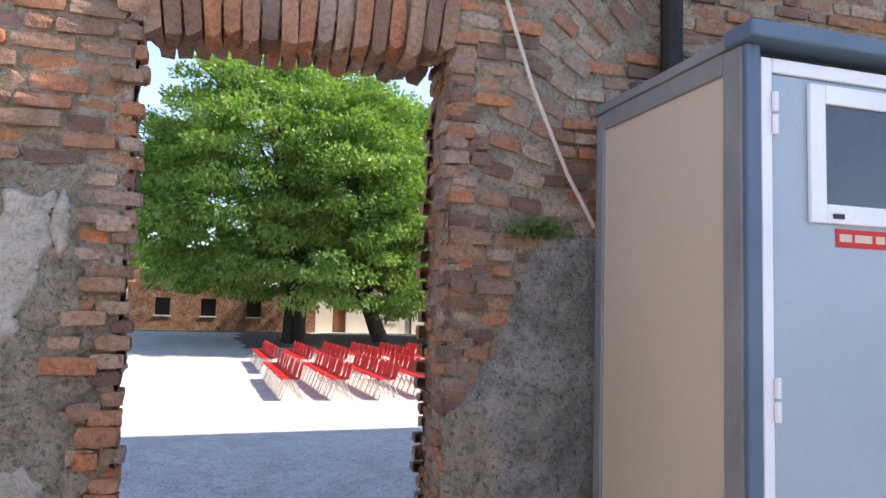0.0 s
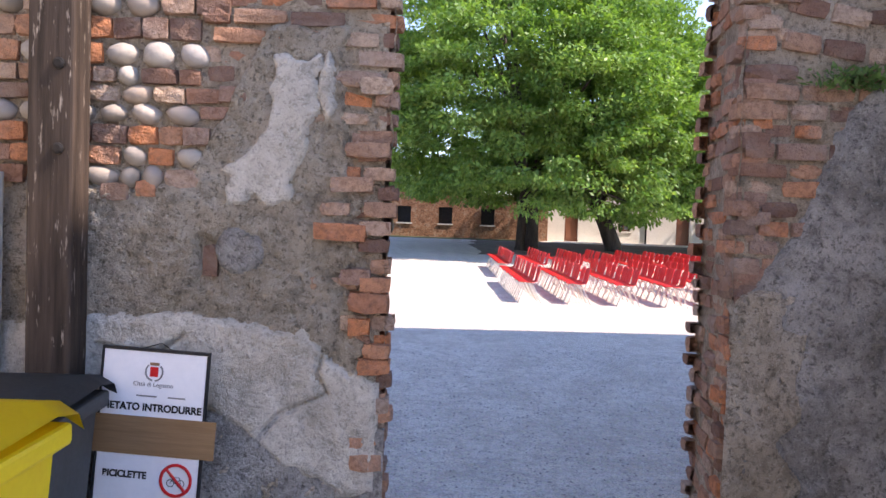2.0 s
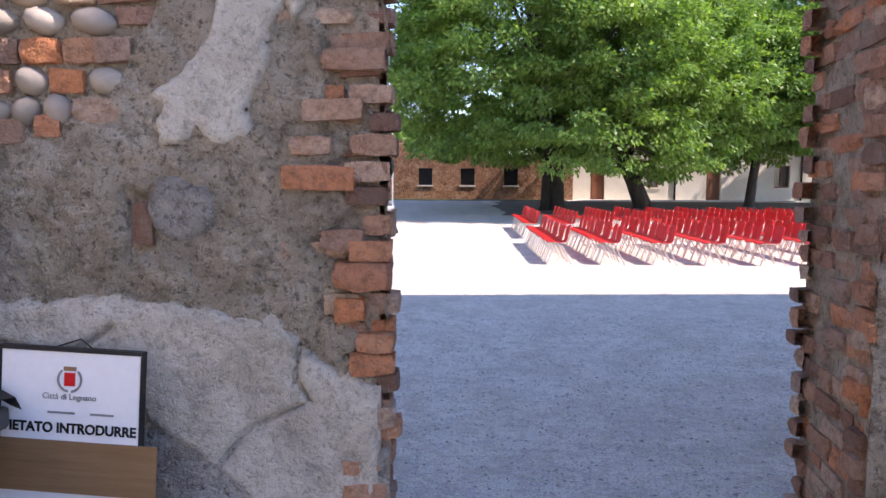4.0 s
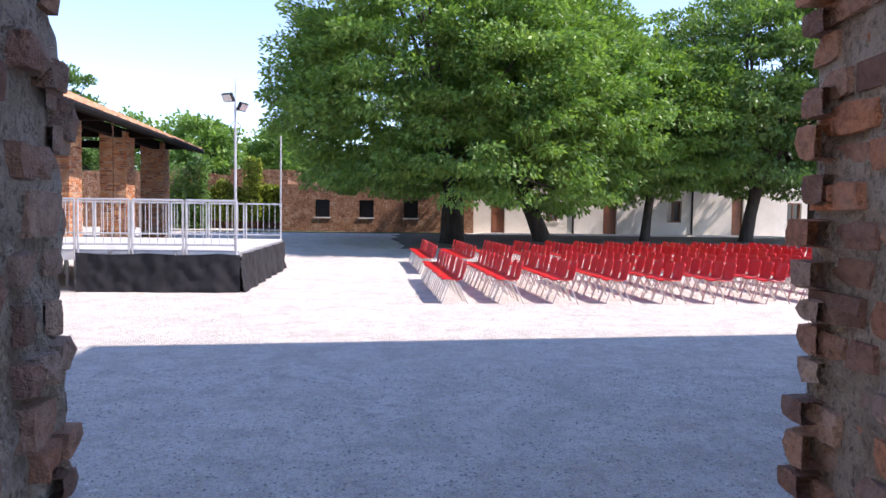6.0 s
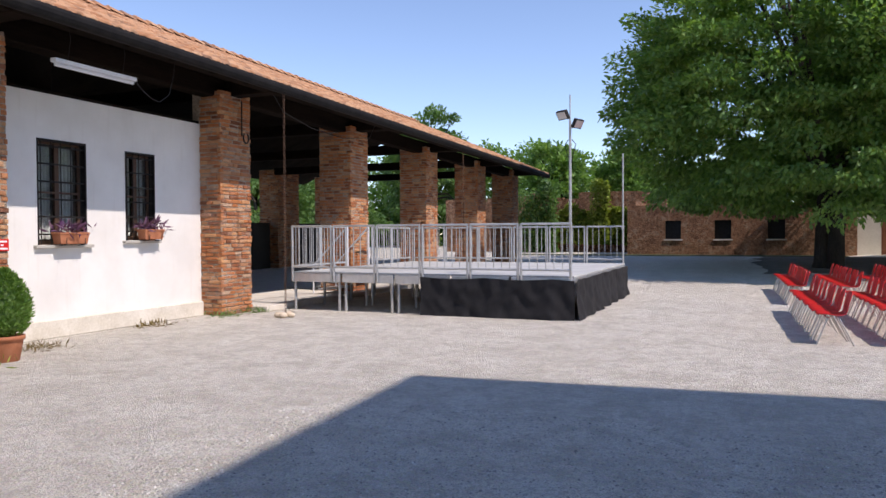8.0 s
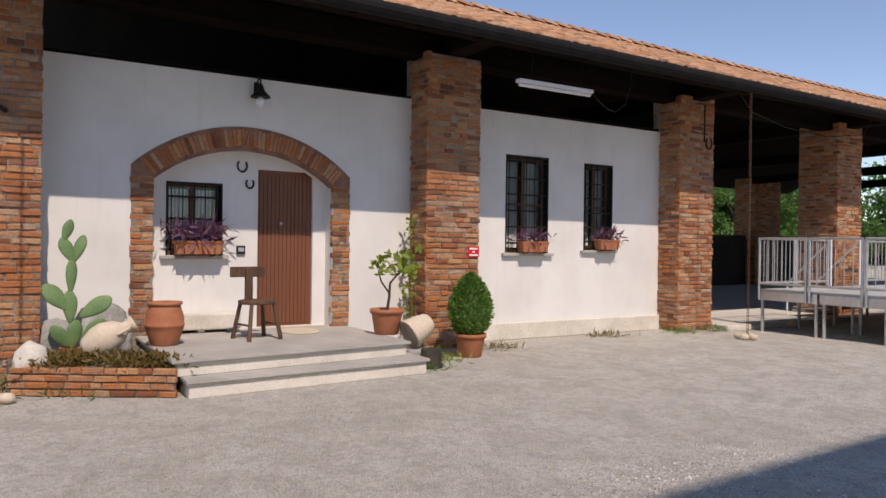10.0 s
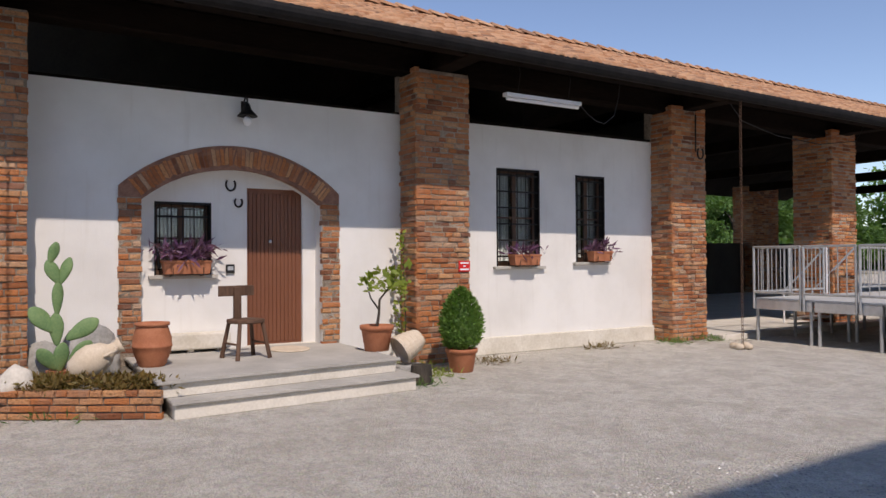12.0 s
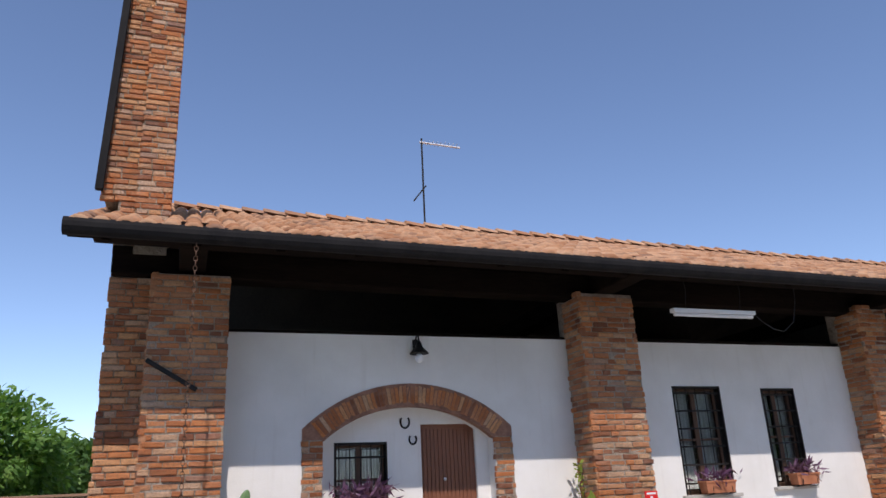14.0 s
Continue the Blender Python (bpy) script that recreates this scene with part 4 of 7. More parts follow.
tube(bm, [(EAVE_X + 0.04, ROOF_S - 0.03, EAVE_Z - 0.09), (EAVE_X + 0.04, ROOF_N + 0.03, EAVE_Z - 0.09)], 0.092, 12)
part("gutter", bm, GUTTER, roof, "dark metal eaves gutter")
part("fascia", cube(EAVE_X - 0.09, EAVE_X - 0.05, ROOF_S, ROOF_N, EAVE_Z - 0.16, EAVE_Z - 0.05), SHADE_BEAM, roof)
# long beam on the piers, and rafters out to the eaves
part("wall_beam", cube(PX - 0.42, PX - 0.12, ROOF_S + 0.3, ROOF_N - 0.2, PIER_TOP + 0.002, PIER_TOP + 0.34, 0.02), SHADE_BEAM, roof)
part("eaves_beam", cube(EAVE_X - 0.42, EAVE_X - 0.2, ROOF_S + 0.2, ROOF_N - 0.15, EAVE_Z - 0.10, EAVE_Z + 0.0, 0.015), SHADE_BEAM, roof)
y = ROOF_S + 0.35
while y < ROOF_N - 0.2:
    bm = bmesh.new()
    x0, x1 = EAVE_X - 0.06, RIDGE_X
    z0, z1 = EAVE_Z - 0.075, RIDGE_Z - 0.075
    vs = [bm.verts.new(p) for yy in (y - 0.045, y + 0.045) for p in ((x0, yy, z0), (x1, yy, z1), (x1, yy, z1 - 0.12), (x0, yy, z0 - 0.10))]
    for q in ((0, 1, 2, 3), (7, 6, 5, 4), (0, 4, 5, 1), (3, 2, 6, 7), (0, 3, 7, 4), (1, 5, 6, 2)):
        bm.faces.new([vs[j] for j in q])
    part("rafter", bm, SHADE_BEAM, roof)
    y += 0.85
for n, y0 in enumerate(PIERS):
    part("tie_beam", cube(-17.0, PX + 0.9, y0 + 0.28, y0 + 0.58, PIER_TOP + 0.05, PIER_TOP + 0.32, 0.02), SHADE_BEAM, roof)

# tiles: overlapping half-round clay tiles in columns down the slope
def tile_shape(w, length, seg=5):
    vs, fs = [], []
    for k, (s, lift, ww) in enumerate(((0.0, 0.034, 1.0), (1.0, 0.0, 0.84))):
        for i in range(seg + 1):
            a = math.pi * i / seg
            vs.append((s * length, -math.cos(a) * w * 0.5 * ww, math.sin(a) * w * 0.42 * ww + lift))
    for i in range(seg):
        fs.append((i, i + 1, seg + 2 + i, seg + 1 + i))
    # the thickness of the lower rim
    n = len(vs)
    for i in range(seg + 1):
        a = math.pi * i / seg
        vs.append((0.0, -math.cos(a) * w * 0.40, math.sin(a) * w * 0.30 + 0.020))
    for i in range(seg):
        fs.append((i + 1, i, n + i, n + i + 1))
    return vs, fs


tile_v, tile_f = tile_shape(0.205, 0.46)
slope_len = math.hypot(EAVE_X - RIDGE_X, RIDGE_Z - EAVE_Z)
lean = Matrix.Rotation(math.atan(SLOPE), 4, "Y") @ Matrix.Rotation(math.pi, 4, "Z")
tile_mesh = bpy.data.meshes.new("roof_tile")
tile_mesh.from_pydata(tile_v, [], tile_f)
tile_mesh.materials.append(TILE_ONE)
for p in tile_mesh.polygons:
    p.use_smooth = True
joined_v, joined_f, made = [], [], 0
col = ROOF_S + 0.1
while col < ROOF_N:
    d = 0.0
    row = 0
    while d < slope_len - 0.1:
        c, s = math.cos(math.atan(SLOPE)), math.sin(math.atan(SLOPE))
        at = Vector((EAVE_X + 0.07 - d * c + rng.uniform(-0.012, 0.012), col + rng.uniform(-0.006, 0.006), EAVE_Z - 0.065 + (d - 0.07) * s + rng.uniform(-0.003, 0.005)))
        m = Matrix.Translation(at) @ Matrix.Rotation(math.atan(SLOPE) + rng.uniform(-0.008, 0.008), 4, "Y") @ Matrix.Rotation(math.pi + rng.uniform(-0.014, 0.014), 4, "Z")
        if made < 300 and row < 3 and col > 4.0:
            ob = new("roof_tile", tile_mesh)
            ob.parent = roof
            ob.matrix_world = m
            made += 1
        else:
            k = len(joined_v)
            joined_v += [tuple(m @ Vector(p)) for p in tile_v]
            joined_f += [tuple(i + k for i in f) for f in tile_f]
        d += 0.37
        row += 1
    col += 0.212
for y0 in np.arange(ROOF_S, ROOF_N, 0.4):
    m = Matrix.Translation((RIDGE_X, y0, RIDGE_Z + 0.02)) @ Matrix.Rotation(math.pi / 2, 4, "Z") @ Matrix.Diagonal((1.0, 1.2, 1.2, 1))
    k = len(joined_v)
    joined_v += [tuple(m @ Vector(p)) for p in tile_v]
    joined_f += [tuple(i + k for i in f) for f in tile_f]
raw_mesh("tiles", joined_v, joined_f, TILE_JOINED, roof, "weathered terracotta half-round tiles", "stuff", smooth=True)
bm = bmesh.new()
a = [bm.verts.new(p) for p in ((EAVE_X, ROOF_S, EAVE_Z - 0.012), (EAVE_X, ROOF_N, EAVE_Z - 0.012), (RIDGE_X, ROOF_N, RIDGE_Z - 0.012), (RIDGE_X, ROOF_S, RIDGE_Z - 0.012))]
bm.faces.new(a)
part("under_tiles", bm, TILE_JOINED, roof)

FALL = 0.0095
done = set()
for ob in roof.children:
    if ob.data is tile_mesh:
        ob.location.z -= FALL * (ob.location.y - 5.0)
    elif ob.data.name not in done:
        done.add(ob.data.name)
        for v in ob.data.vertices:
            v.co.z -= FALL * (v.co.y - 5.0)

# ---- portico at the north end ----
portico = thing("portico", "open brick portico behind the stage", "portico", kind="structure")
part("floor_slab", cube(-17.6, -7.9, 15.38, 33.4, 0.0, 0.10, 0.01), STONE_PALE, portico)
part("low_back_wall", cube(-17.6, -17.3, 15.2, 33.4, 0.0, 1.95), ROOM_SHADE, portico)
for n, y0 in enumerate(PIERS[3:]):
    y0 += 0.4
    lay = Masonry(portico, Matrix.Translation((-16.9, y0, 0)) @ Matrix.Rotation(radians(90), 4, "Z"), PIER_ONE, PIER_JOINED, 0)
    part("rear_pier", cube(-17.8, -16.91, y0 + 0.01, y0 + 1.49, 0, 4.1), MORTAR, portico)
    courses(lay, 0, 1.5, 0.1, 4.1, 0.0725, 0.25, proud=0.008)
    lay.close()
    lay = Masonry(portico, Matrix.Translation((-17.8, y0, 0)), PIER_ONE, PIER_JOINED, 0)
    courses(lay, 0, 0.9, 0.1, 4.1, 0.0725, 0.25, proud=0.008)
    lay.close()

# ---- stage ----
SX0, SX1, SY0, SY1, DECK = -7.73, -2.16, 15.95, 21.6, 0.74
stage = thing("stage", "aluminium stage with railings and a black skirt", "stage", (SX0, SY0, 0))
SW = Matrix.Translation((SX0, SY0, 0))


def sbox(name, x0, x1, y0, y1, z0, z1, mat, bevel=0.0, label=""):
    return part(name, cube(x0 - SX0, x1 - SX0, y0 - SY0, y1 - SY0, z0, z1, bevel), mat, stage, label)


nx, ny = 5, 5
px, py = (SX1 - SX0) / nx, (SY1 - SY0) / ny
for i in range(nx):
    for j in range(ny):
        x0, y0 = SX0 + i * px, SY0 + j * py
        sbox("deck_panel", x0 + 0.004, x0 + px - 0.004, y0 + 0.004, y0 + py - 0.004, DECK - 0.03, DECK, DECK_TOP, 0.003)
for i in range(nx + 1):
    x = SX0 + i * px
    for j in range(ny + 1):
        y = SY0 + j * py
        for dx in ((0.03,) if i in (0, nx) else (-0.07, 0.07)):
            xx = min(max(x + dx, SX0 + 0.06), SX1 - 0.06)
            yy = min(max(y, SY0 + 0.06), SY1 - 0.06)
            bm = bmesh.new()
            tube(bm, [(xx - SX0, yy - SY0, 0), (xx - SX0, yy - SY0, DECK - 0.15)], 0.028, 8)
            part("leg", bm, GALV, stage)
for i in range(nx):
    x0 = SX0 + i * px
    for y in (SY0, SY1 - 0.05):
        sbox("deck_edge", x0 + 0.02, x0 + px - 0.02, y, y + 0.05, DECK - 0.19, DECK - 0.032, ALU, 0.006)
for j in range(ny):
    y0 = SY0 + j * py
    for x in (SX0, SX1 - 0.05):
        sbox("deck_edge", x, x + 0.05, y0 + 0.02, y0 + py - 0.02, DECK - 0.19, DECK - 0.032, ALU, 0.006)


def railing(a, b, panels):
    """Railing panels with round posts, a top rail, a low rail and thin bars."""
    a, b = Vector(a), Vector(b)
    for k in range(panels):
        p, q = a.lerp(b, k / panels), a.lerp(b, (k + 1) / panels)
        d = (q - p).normalized()
        p, q = p + d * 0.03, q - d * 0.03
        for name, z in (("top_rail", DECK + 0.88), ("low_rail", DECK + 0.10)):
            bm = bmesh.new()
            tube(bm, [p + Vector((0, 0, z)), q + Vector((0, 0, z))], 0.020, 8)
            part(name, bm, GALV, stage)
        for e in (p, q):
            bm = bmesh.new()
            tube(bm, [e + Vector((0, 0, DECK - 0.18)), e + Vector((0, 0, DECK + 0.89))], 0.022, 8)
            part("post", bm, GALV, stage)
        m = max(2, int((q - p).length / 0.125))
        for i in range(1, m):
            c = p.lerp(q, i / m)
            bm = bmesh.new()
            tube(bm, [c + Vector((0, 0, DECK + 0.10)), c + Vector((0, 0, DECK + 0.88))], 0.0085, 6)
            part("baluster", bm, GALV, stage)


W, D = SX1 - SX0, SY1 - SY0
railing((0.02, -0.03, 0), (W - 0.02, -0.03, 0), 6)
railing((0.02, D + 0.03, 0), (W - 0.02, D + 0.03, 0), 6)
railing((-0.03, 0.05, 0), (-0.03, 2.2, 0), 2)
railing((-0.03, 3.4, 0), (-0.03, D - 0.05, 0), 2)
for y in (2.3, 3.3):
    bm = bmesh.new()
    tube(bm, [(-0.05, y, DECK + 0.9), (-0.95, y, 0.75), (-0.95, y, 0.12)], 0.02, 8)
    tube(bm, [(-0.05, y, DECK), (-0.05, y, DECK + 0.9)], 0.02, 8)
    part("stair_handrail", bm, WHITE_PAINT, stage)
for k in range(3):
    sbox("stair_tread", SX0 - 0.30 - 0.27 * k, SX0 - 0.03 - 0.27 * k, SY0 + 2.3, SY0 + 3.3, DECK - 0.20 - 0.17 * k, DECK - 0.16 - 0.17 * k, ALU)


def cloth(name, a, b, top, seed, sag):
    """A hanging skirt with folds and a creased foot."""
    a, b = Vector(a), Vector(b)
    d = (b - a)
    out = Vector((d.y, -d.x, 0)).normalized()
    nx, nz = int(d.length / 0.05), 14
    verts, faces = [], []
    for j in range(nz + 1):
        v = j / nz
        for i in range(nx + 1):
            u = i / nx
            s = u * d.length
            fold = 0.06 * (1 - 0.6 * v) * noise.noise(Vector((s * 2.3, v * 0.6, seed))) + 0.035 * noise.noise(Vector((s * 5.5 + v * 2.5, v * 2.0, seed + 4))) + 0.018 * noise.noise(Vector((s * 11 - v * 4, v * 5, seed + 9)))
            foot = 0.05 * (1 - v) ** 3 * (1 + noise.noise(Vector((s * 1.7, 3, seed))))
            p = a + d * u + out * (0.045 + fold + foot)
            z = v * (top - sag * 0.03 * abs(math.sin(s * 2.6))) if j else 0.004 + 0.008 * abs(noise.noise(Vector((s * 3, 0, seed))))
            verts.append((p.x, p.y, z))
    n = nx + 1
    for j in range(nz):
        for i in range(nx):
            faces.append((j * n + i, j * n + i + 1, (j + 1) * n + i + 1, (j + 1) * n + i))
    return raw_mesh(name, verts, faces, BLACK_CLOTH, stage, "black cloth skirt", smooth=True)


cloth("skirt", (2.80, -0.04, 0), (W + 0.02, -0.04, 0), DECK - 0.05, 1.0, 1.0)
cloth("skirt", (W + 0.02, -0.04, 0), (W + 0.02, D, 0), DECK - 0.05, 6.0, 0.4)

# floodlight mast and bare pole on the stage corners
mast = thing("floodlight_mast", "thin steel mast with two floodlights", "floodlight", (-2.26, 16.10, DECK))
bm = bmesh.new()
tube(bm, [(0, 0, 0), (0, 0, 1.6), (0, 0, 2.62)], [0.024, 0.024, 0.02], 8)
tube(bm, [(0, 0, 2.6), (0, 0, 3.05)], 0.012, 6)
part("pole", bm, GALV, mast)
for s, z, yaw in ((-1, 2.72, -0.6), (1, 2.56, 1.2)):
    bm = bmesh.new()
    tube(bm, [(0, 0, z - 0.08), (s * 0.15, 0, z - 0.02)], 0.01, 6)
    part("bracket", bm, GALV, mast)
    bm = cube(-0.12, 0.12, -0.03, 0.03, -0.08, 0.08, 0.012)
    bmesh.ops.transform(bm, matrix=Matrix.Translation((s * 0.125, 0, z)) @ Matrix.Rotation(yaw, 4, "Z") @ Matrix.Rotation(0.5, 4, "X"), verts=bm.verts)
    head = part("floodlight", bm, BLACK_PLASTIC, mast)
    bm = cube(-0.10, 0.10, -0.034, -0.031, -0.06, 0.06)
    bmesh.ops.transform(bm, matrix=Matrix.Translation((s * 0.125, 0, z)) @ Matrix.Rotation(yaw, 4, "Z") @ Matrix.Rotation(0.5, 4, "X"), verts=bm.verts)
    part("pane", bm, ALU, head)
for s in (-1, 1):
    bm = bmesh.new()
    tube(bm, [(s * 0.03, 0, 2.3), (s * 0.09, 0.02, 2.22), (s * 0.05, 0, 2.05), (0.02, 0, 1.9)], 0.007, 5)
    part("cable", bm, BLACK_PLASTIC, mast)
pole = thing("pole", "bare thin steel pole on the stage corner", "pole", (-2.2, 21.55, DECK))
bm = bmesh.new()
tube(bm, [(0, 0, 0), (0, 0, 2.6)], 0.02, 8)
part("shaft", bm, GALV, pole)
part("clamp", cube(-0.03, 0.03, -0.03, 0.03, 0.8, 0.9, 0.006), GALV, pole)


# ---- chairs ----
def make_chair():
    chair = thing("chair", "red plastic stacking chair with thin metal legs", "chair", (0, 0, 0), "rows of red chairs")
    # shell: one bent sheet, seat to back; the sitter looks along -x
    prof = [(-0.215, 0.425), (-0.20, 0.440), (-0.12, 0.440), (0.0, 0.425), (0.10, 0.425), (0.155, 0.445), (0.185, 0.50), (0.205, 0.60), (0.235, 0.72), (0.255, 0.785)]
    half = [0.20, 0.215, 0.22, 0.22, 0.21, 0.19, 0.185, 0.20, 0.205, 0.175]
    bm = bmesh.new()
    rows = []
    for (x, z), w in zip(prof, half):
        row = []
        for k in range(7):
            s = k / 3 - 1
            curl = 0.018 * s * s
            row.append(bm.verts.new((x - (curl if z > 0.47 else 0), w * s, z + (curl if z < 0.47 else 0) - (0.02 * abs(s) ** 3 if z > 0.75 else 0))))
        rows.append(row)
    for a, b in zip(rows, rows[1:]):
        for k in range(6):
            bm.faces.new((a[k], a[k + 1], b[k + 1], b[k]))
    bmesh.ops.recalc_face_normals(bm, faces=bm.faces)
    bmesh.ops.solidify(bm, geom=bm.faces[:], thickness=0.012)
    part("shell", bm, RED_PLASTIC, chair, "glossy red plastic shell", True)
    for s in (-1, 1):
        for foot, top in ((-0.24, -0.09), (0.25, 0.06)):
            bm = bmesh.new()
            tube(bm, [(foot, s * 0.215, 0.0), (top, s * 0.19, 0.40), (top * 0.5, s * 0.16, 0.422)], 0.0115, 6)
            part("leg", bm, CHROME, chair)
    bm = bmesh.new()
    for x in (-0.10, 0.07):
        tube(bm, [(x, -0.19, 0.40), (x, 0.19, 0.40)], 0.010, 6)
    part("seat_frame", bm, CHROME, chair)
    return chair


first_chair = None
for line in range(12):
    for block, (y0, num) in enumerate(((14.58, 10), (20.15, 10))):
        for k in range(num):
            x = 1.53 + 0.915 * line + rng.uniform(-0.015, 0.015) - 0.012 * k - 0.06 * block
            y = y0 + 0.43 * k + rng.uniform(-0.012, 0.012) + 0.02 * line
            m = pose(x, y, ground_height(y), 0, 0, rng.uniform(-2.5, 2.5))
            if first_chair is None:
                first_chair = make_chair()
                for o in first_chair.children:
                    o.data.transform(Matrix.Diagonal((0.88, 0.95, 0.87, 1)))
                first_chair.matrix_world = m
            else:
                copy_thing(first_chair, m)


# ---- trees ----
def crown_points(seed, clumps, per, rx, ry, rz, zc, low, skirt=0.0):
    r = np.random.RandomState(seed)
    d = r.normal(0, 1, (clumps, 3))
    d /= np.linalg.norm(d, axis=1, keepdims=True)
    rad = r.uniform(0.55, 1.0, (clumps, 1)) ** 0.6
    lump = np.array([1 + 0.22 * noise.noise(Vector((*(v * 1.7), )) + Vector((seed * 3.1, 0, 0))) for v in d])[:, None]
    hor = np.sqrt(d[:, 0] ** 2 + d[:, 1] ** 2) + 1e-6
    widen = np.where(d[:, 2] < 0, np.minimum((0.62 + 0.38 * hor) / hor, 1.9), 1.0)[:, None]
    c = d * rad * lump * np.array([rx, ry, rz]) * np.concatenate([widen, widen, np.ones_like(widen)], axis=1)
    c[:, 2] = zc + np.where(c[:, 2] < 0, c[:, 2] * (zc - low) / rz, c[:, 2])
    size = r.uniform(0.50, 1.08, clumps)
    k = np.repeat(np.arange(clumps), per)
    off = r.normal(0, 1, (clumps * per, 3))
    off /= np.linalg.norm(off, axis=1, keepdims=True)
    off *= r.uniform(0.2, 1.0, (clumps * per, 1)) ** 0.5
    off[:, 2] *= 0.42
    pts = c[k] + off * size[k][:, None]
    nrm = off * 0.6 + d[k] * 0.8
    return pts, nrm, c


def make_tree(name, label, x, y, base, seed, height, spread, low, clumps, per, leaf, material, trunk_r, fork, lean_x=0.0, group=""):
    tree = thing(name, label, "tree", (x, y, base), group)
    rz = (height - low) * 0.52
    zc = low + (height - low) * 0.46
    pts, nrm, centres = crown_points(seed, clumps, per, spread, spread, rz, zc, low)
    quads_mesh("crown", leaf_cards(pts, nrm, leaf, seed + 1), material, tree)
    r = random.Random(seed)
    bm = bmesh.new()
    tube(bm, [(0, 0, -0.1), (0.02, 0, 0.25), (lean_x * 0.4, 0.02, fork * 0.5), (lean_x, 0.05, fork)], [trunk_r * 1.5, trunk_r * 1.1, trunk_r * 0.95, trunk_r * 0.9], 12)
    part("trunk", bm, BARK, tree, smooth=True)
    picks = [centres[i] for i in range(0, len(centres), max(1, len(centres) // 16))]
    for c in picks:
        bm = bmesh.new()
        start = Vector((lean_x, 0.05, fork * r.uniform(0.85, 1.0)))
        end = Vector(c)
        mid = start.lerp(end, 0.5) + Vector((r.uniform(-0.3, 0.3), r.uniform(-0.3, 0.3), 0.6))
        tube(bm, [start, start.lerp(mid, 0.5) + Vector((0, 0, 0.15)), mid, end], [trunk_r * 0.55, trunk_r * 0.42, trunk_r * 0.3, 0.02], 7)
        part("limb", bm, BARK, tree, smooth=True)
    return tree


GROUP = "trees round the court"
make_tree("broadleaf_tree", "large green broadleaf tree with a twin trunk", 2.9, 31.6, 0.2, 11, 11.9, 6.6, 1.7, 840, 230, 0.20, LEAF, 0.26, 2.9, 0.1, GROUP)
make_tree("broadleaf_tree", "broad green tree with a dark forked trunk", 7.0, 33.0, 0.22, 12, 11.2, 5.4, 1.7, 540, 210, 0.20, LEAF, 0.34, 2.4, -0.9, GROUP)
make_tree("broadleaf_tree", "green tree with a slender leaning trunk", 11.8, 34.0, 0.26, 13, 9.2, 4.2, 1.9, 330, 200, 0.21, LEAF, 0.2, 2.5, 0.3, GROUP)
make_tree("broadleaf_tree", "green tree with a dark trunk beside the lawn", 16.4, 34.0, 0.26, 14, 11.4, 4.9, 2.0, 380, 190, 0.22, LEAF_DARK, 0.28, 2.6, 0.5, GROUP)
make_tree("broadleaf_tree", "dark green tree before the cream building", 20.4, 35.5, 0.3, 15, 11.5, 5.4, 2.4, 260, 130, 0.29, LEAF_DARK, 0.25, 2.7, 0.0, GROUP)
bm = bmesh.new()
tube(bm, [(3.28, 31.3, 0.1), (3.3, 31.3, 1.4), (3.5, 31.4, 3.2), (3.9, 31.5, 6.0)], [0.30, 0.24, 0.22, 0.1], 12)
solo("tree_trunk", bm, BARK, "second straight trunk beside the large tree", "tree trunk", smooth=True)
# trees beyond the buildings
make_tree("distant_tree", "green tree beyond the ivy wall", -11.4, 52.0, 0.4, 21, 7.0, 1.9, 2.0, 90, 110, 0.34, LEAF, 0.2, 3.0)
make_tree("distant_tree", "green tree beyond the ivy wall", -7.0, 55.0, 0.4, 22, 7.0, 1.6, 2.0, 80, 110, 0.34, LEAF, 0.2, 3.0)
make_tree("distant_tree", "dark green tree behind the long roof", -23.0, 58.0, 0.4, 23, 11.2, 3.4, 2.0, 150, 120, 0.38, LEAF_DARK, 0.25, 4.0)
make_tree("distant_tree", "dark green tree behind the portico", -26.0, 40.0, 0.0, 24, 5.4, 4.0, 0.6, 150, 130, 0.32, LEAF_DARK, 0.25, 1.5)
make_tree("distant_tree", "dark green tree behind the portico", -27.0, 47.0, 0.0, 25, 5.4, 4.5, 0.6, 150, 130, 0.32, LEAF_DARK, 0.25, 1.5)
make_tree("distant_tree", "green tree behind the portico", -28.0, 42.0, 0.0, 26, 5.0, 4.0, 0.6, 130, 130, 0.32, LEAF, 0.25, 1.5)
make_tree("distant_tree", "bright green tree behind the garden wall", -22.5, -0.9, 0.0, 27, 4.7, 2.2, 1.0, 130, 130, 0.26, LEAF, 0.2, 2.0)
make_tree("distant_tree", "dark green tree behind the garden wall", -27.0, 2.2, 0.0, 28, 3.9, 2.2, 1.0, 120, 120, 0.28, LEAF_DARK, 0.2, 2.0)

# ---- far side of the court ----
barn = thing("brick_barn", "low old brick and stone barn with small windows", "barn", (0, 40.0, 0.42))
holes = [(x, x + 0.72, 0.75, 1.62) for x in (-3.0, -0.8, 1.45)] + [(3.7, 4.5, 0.0, 2.0)]


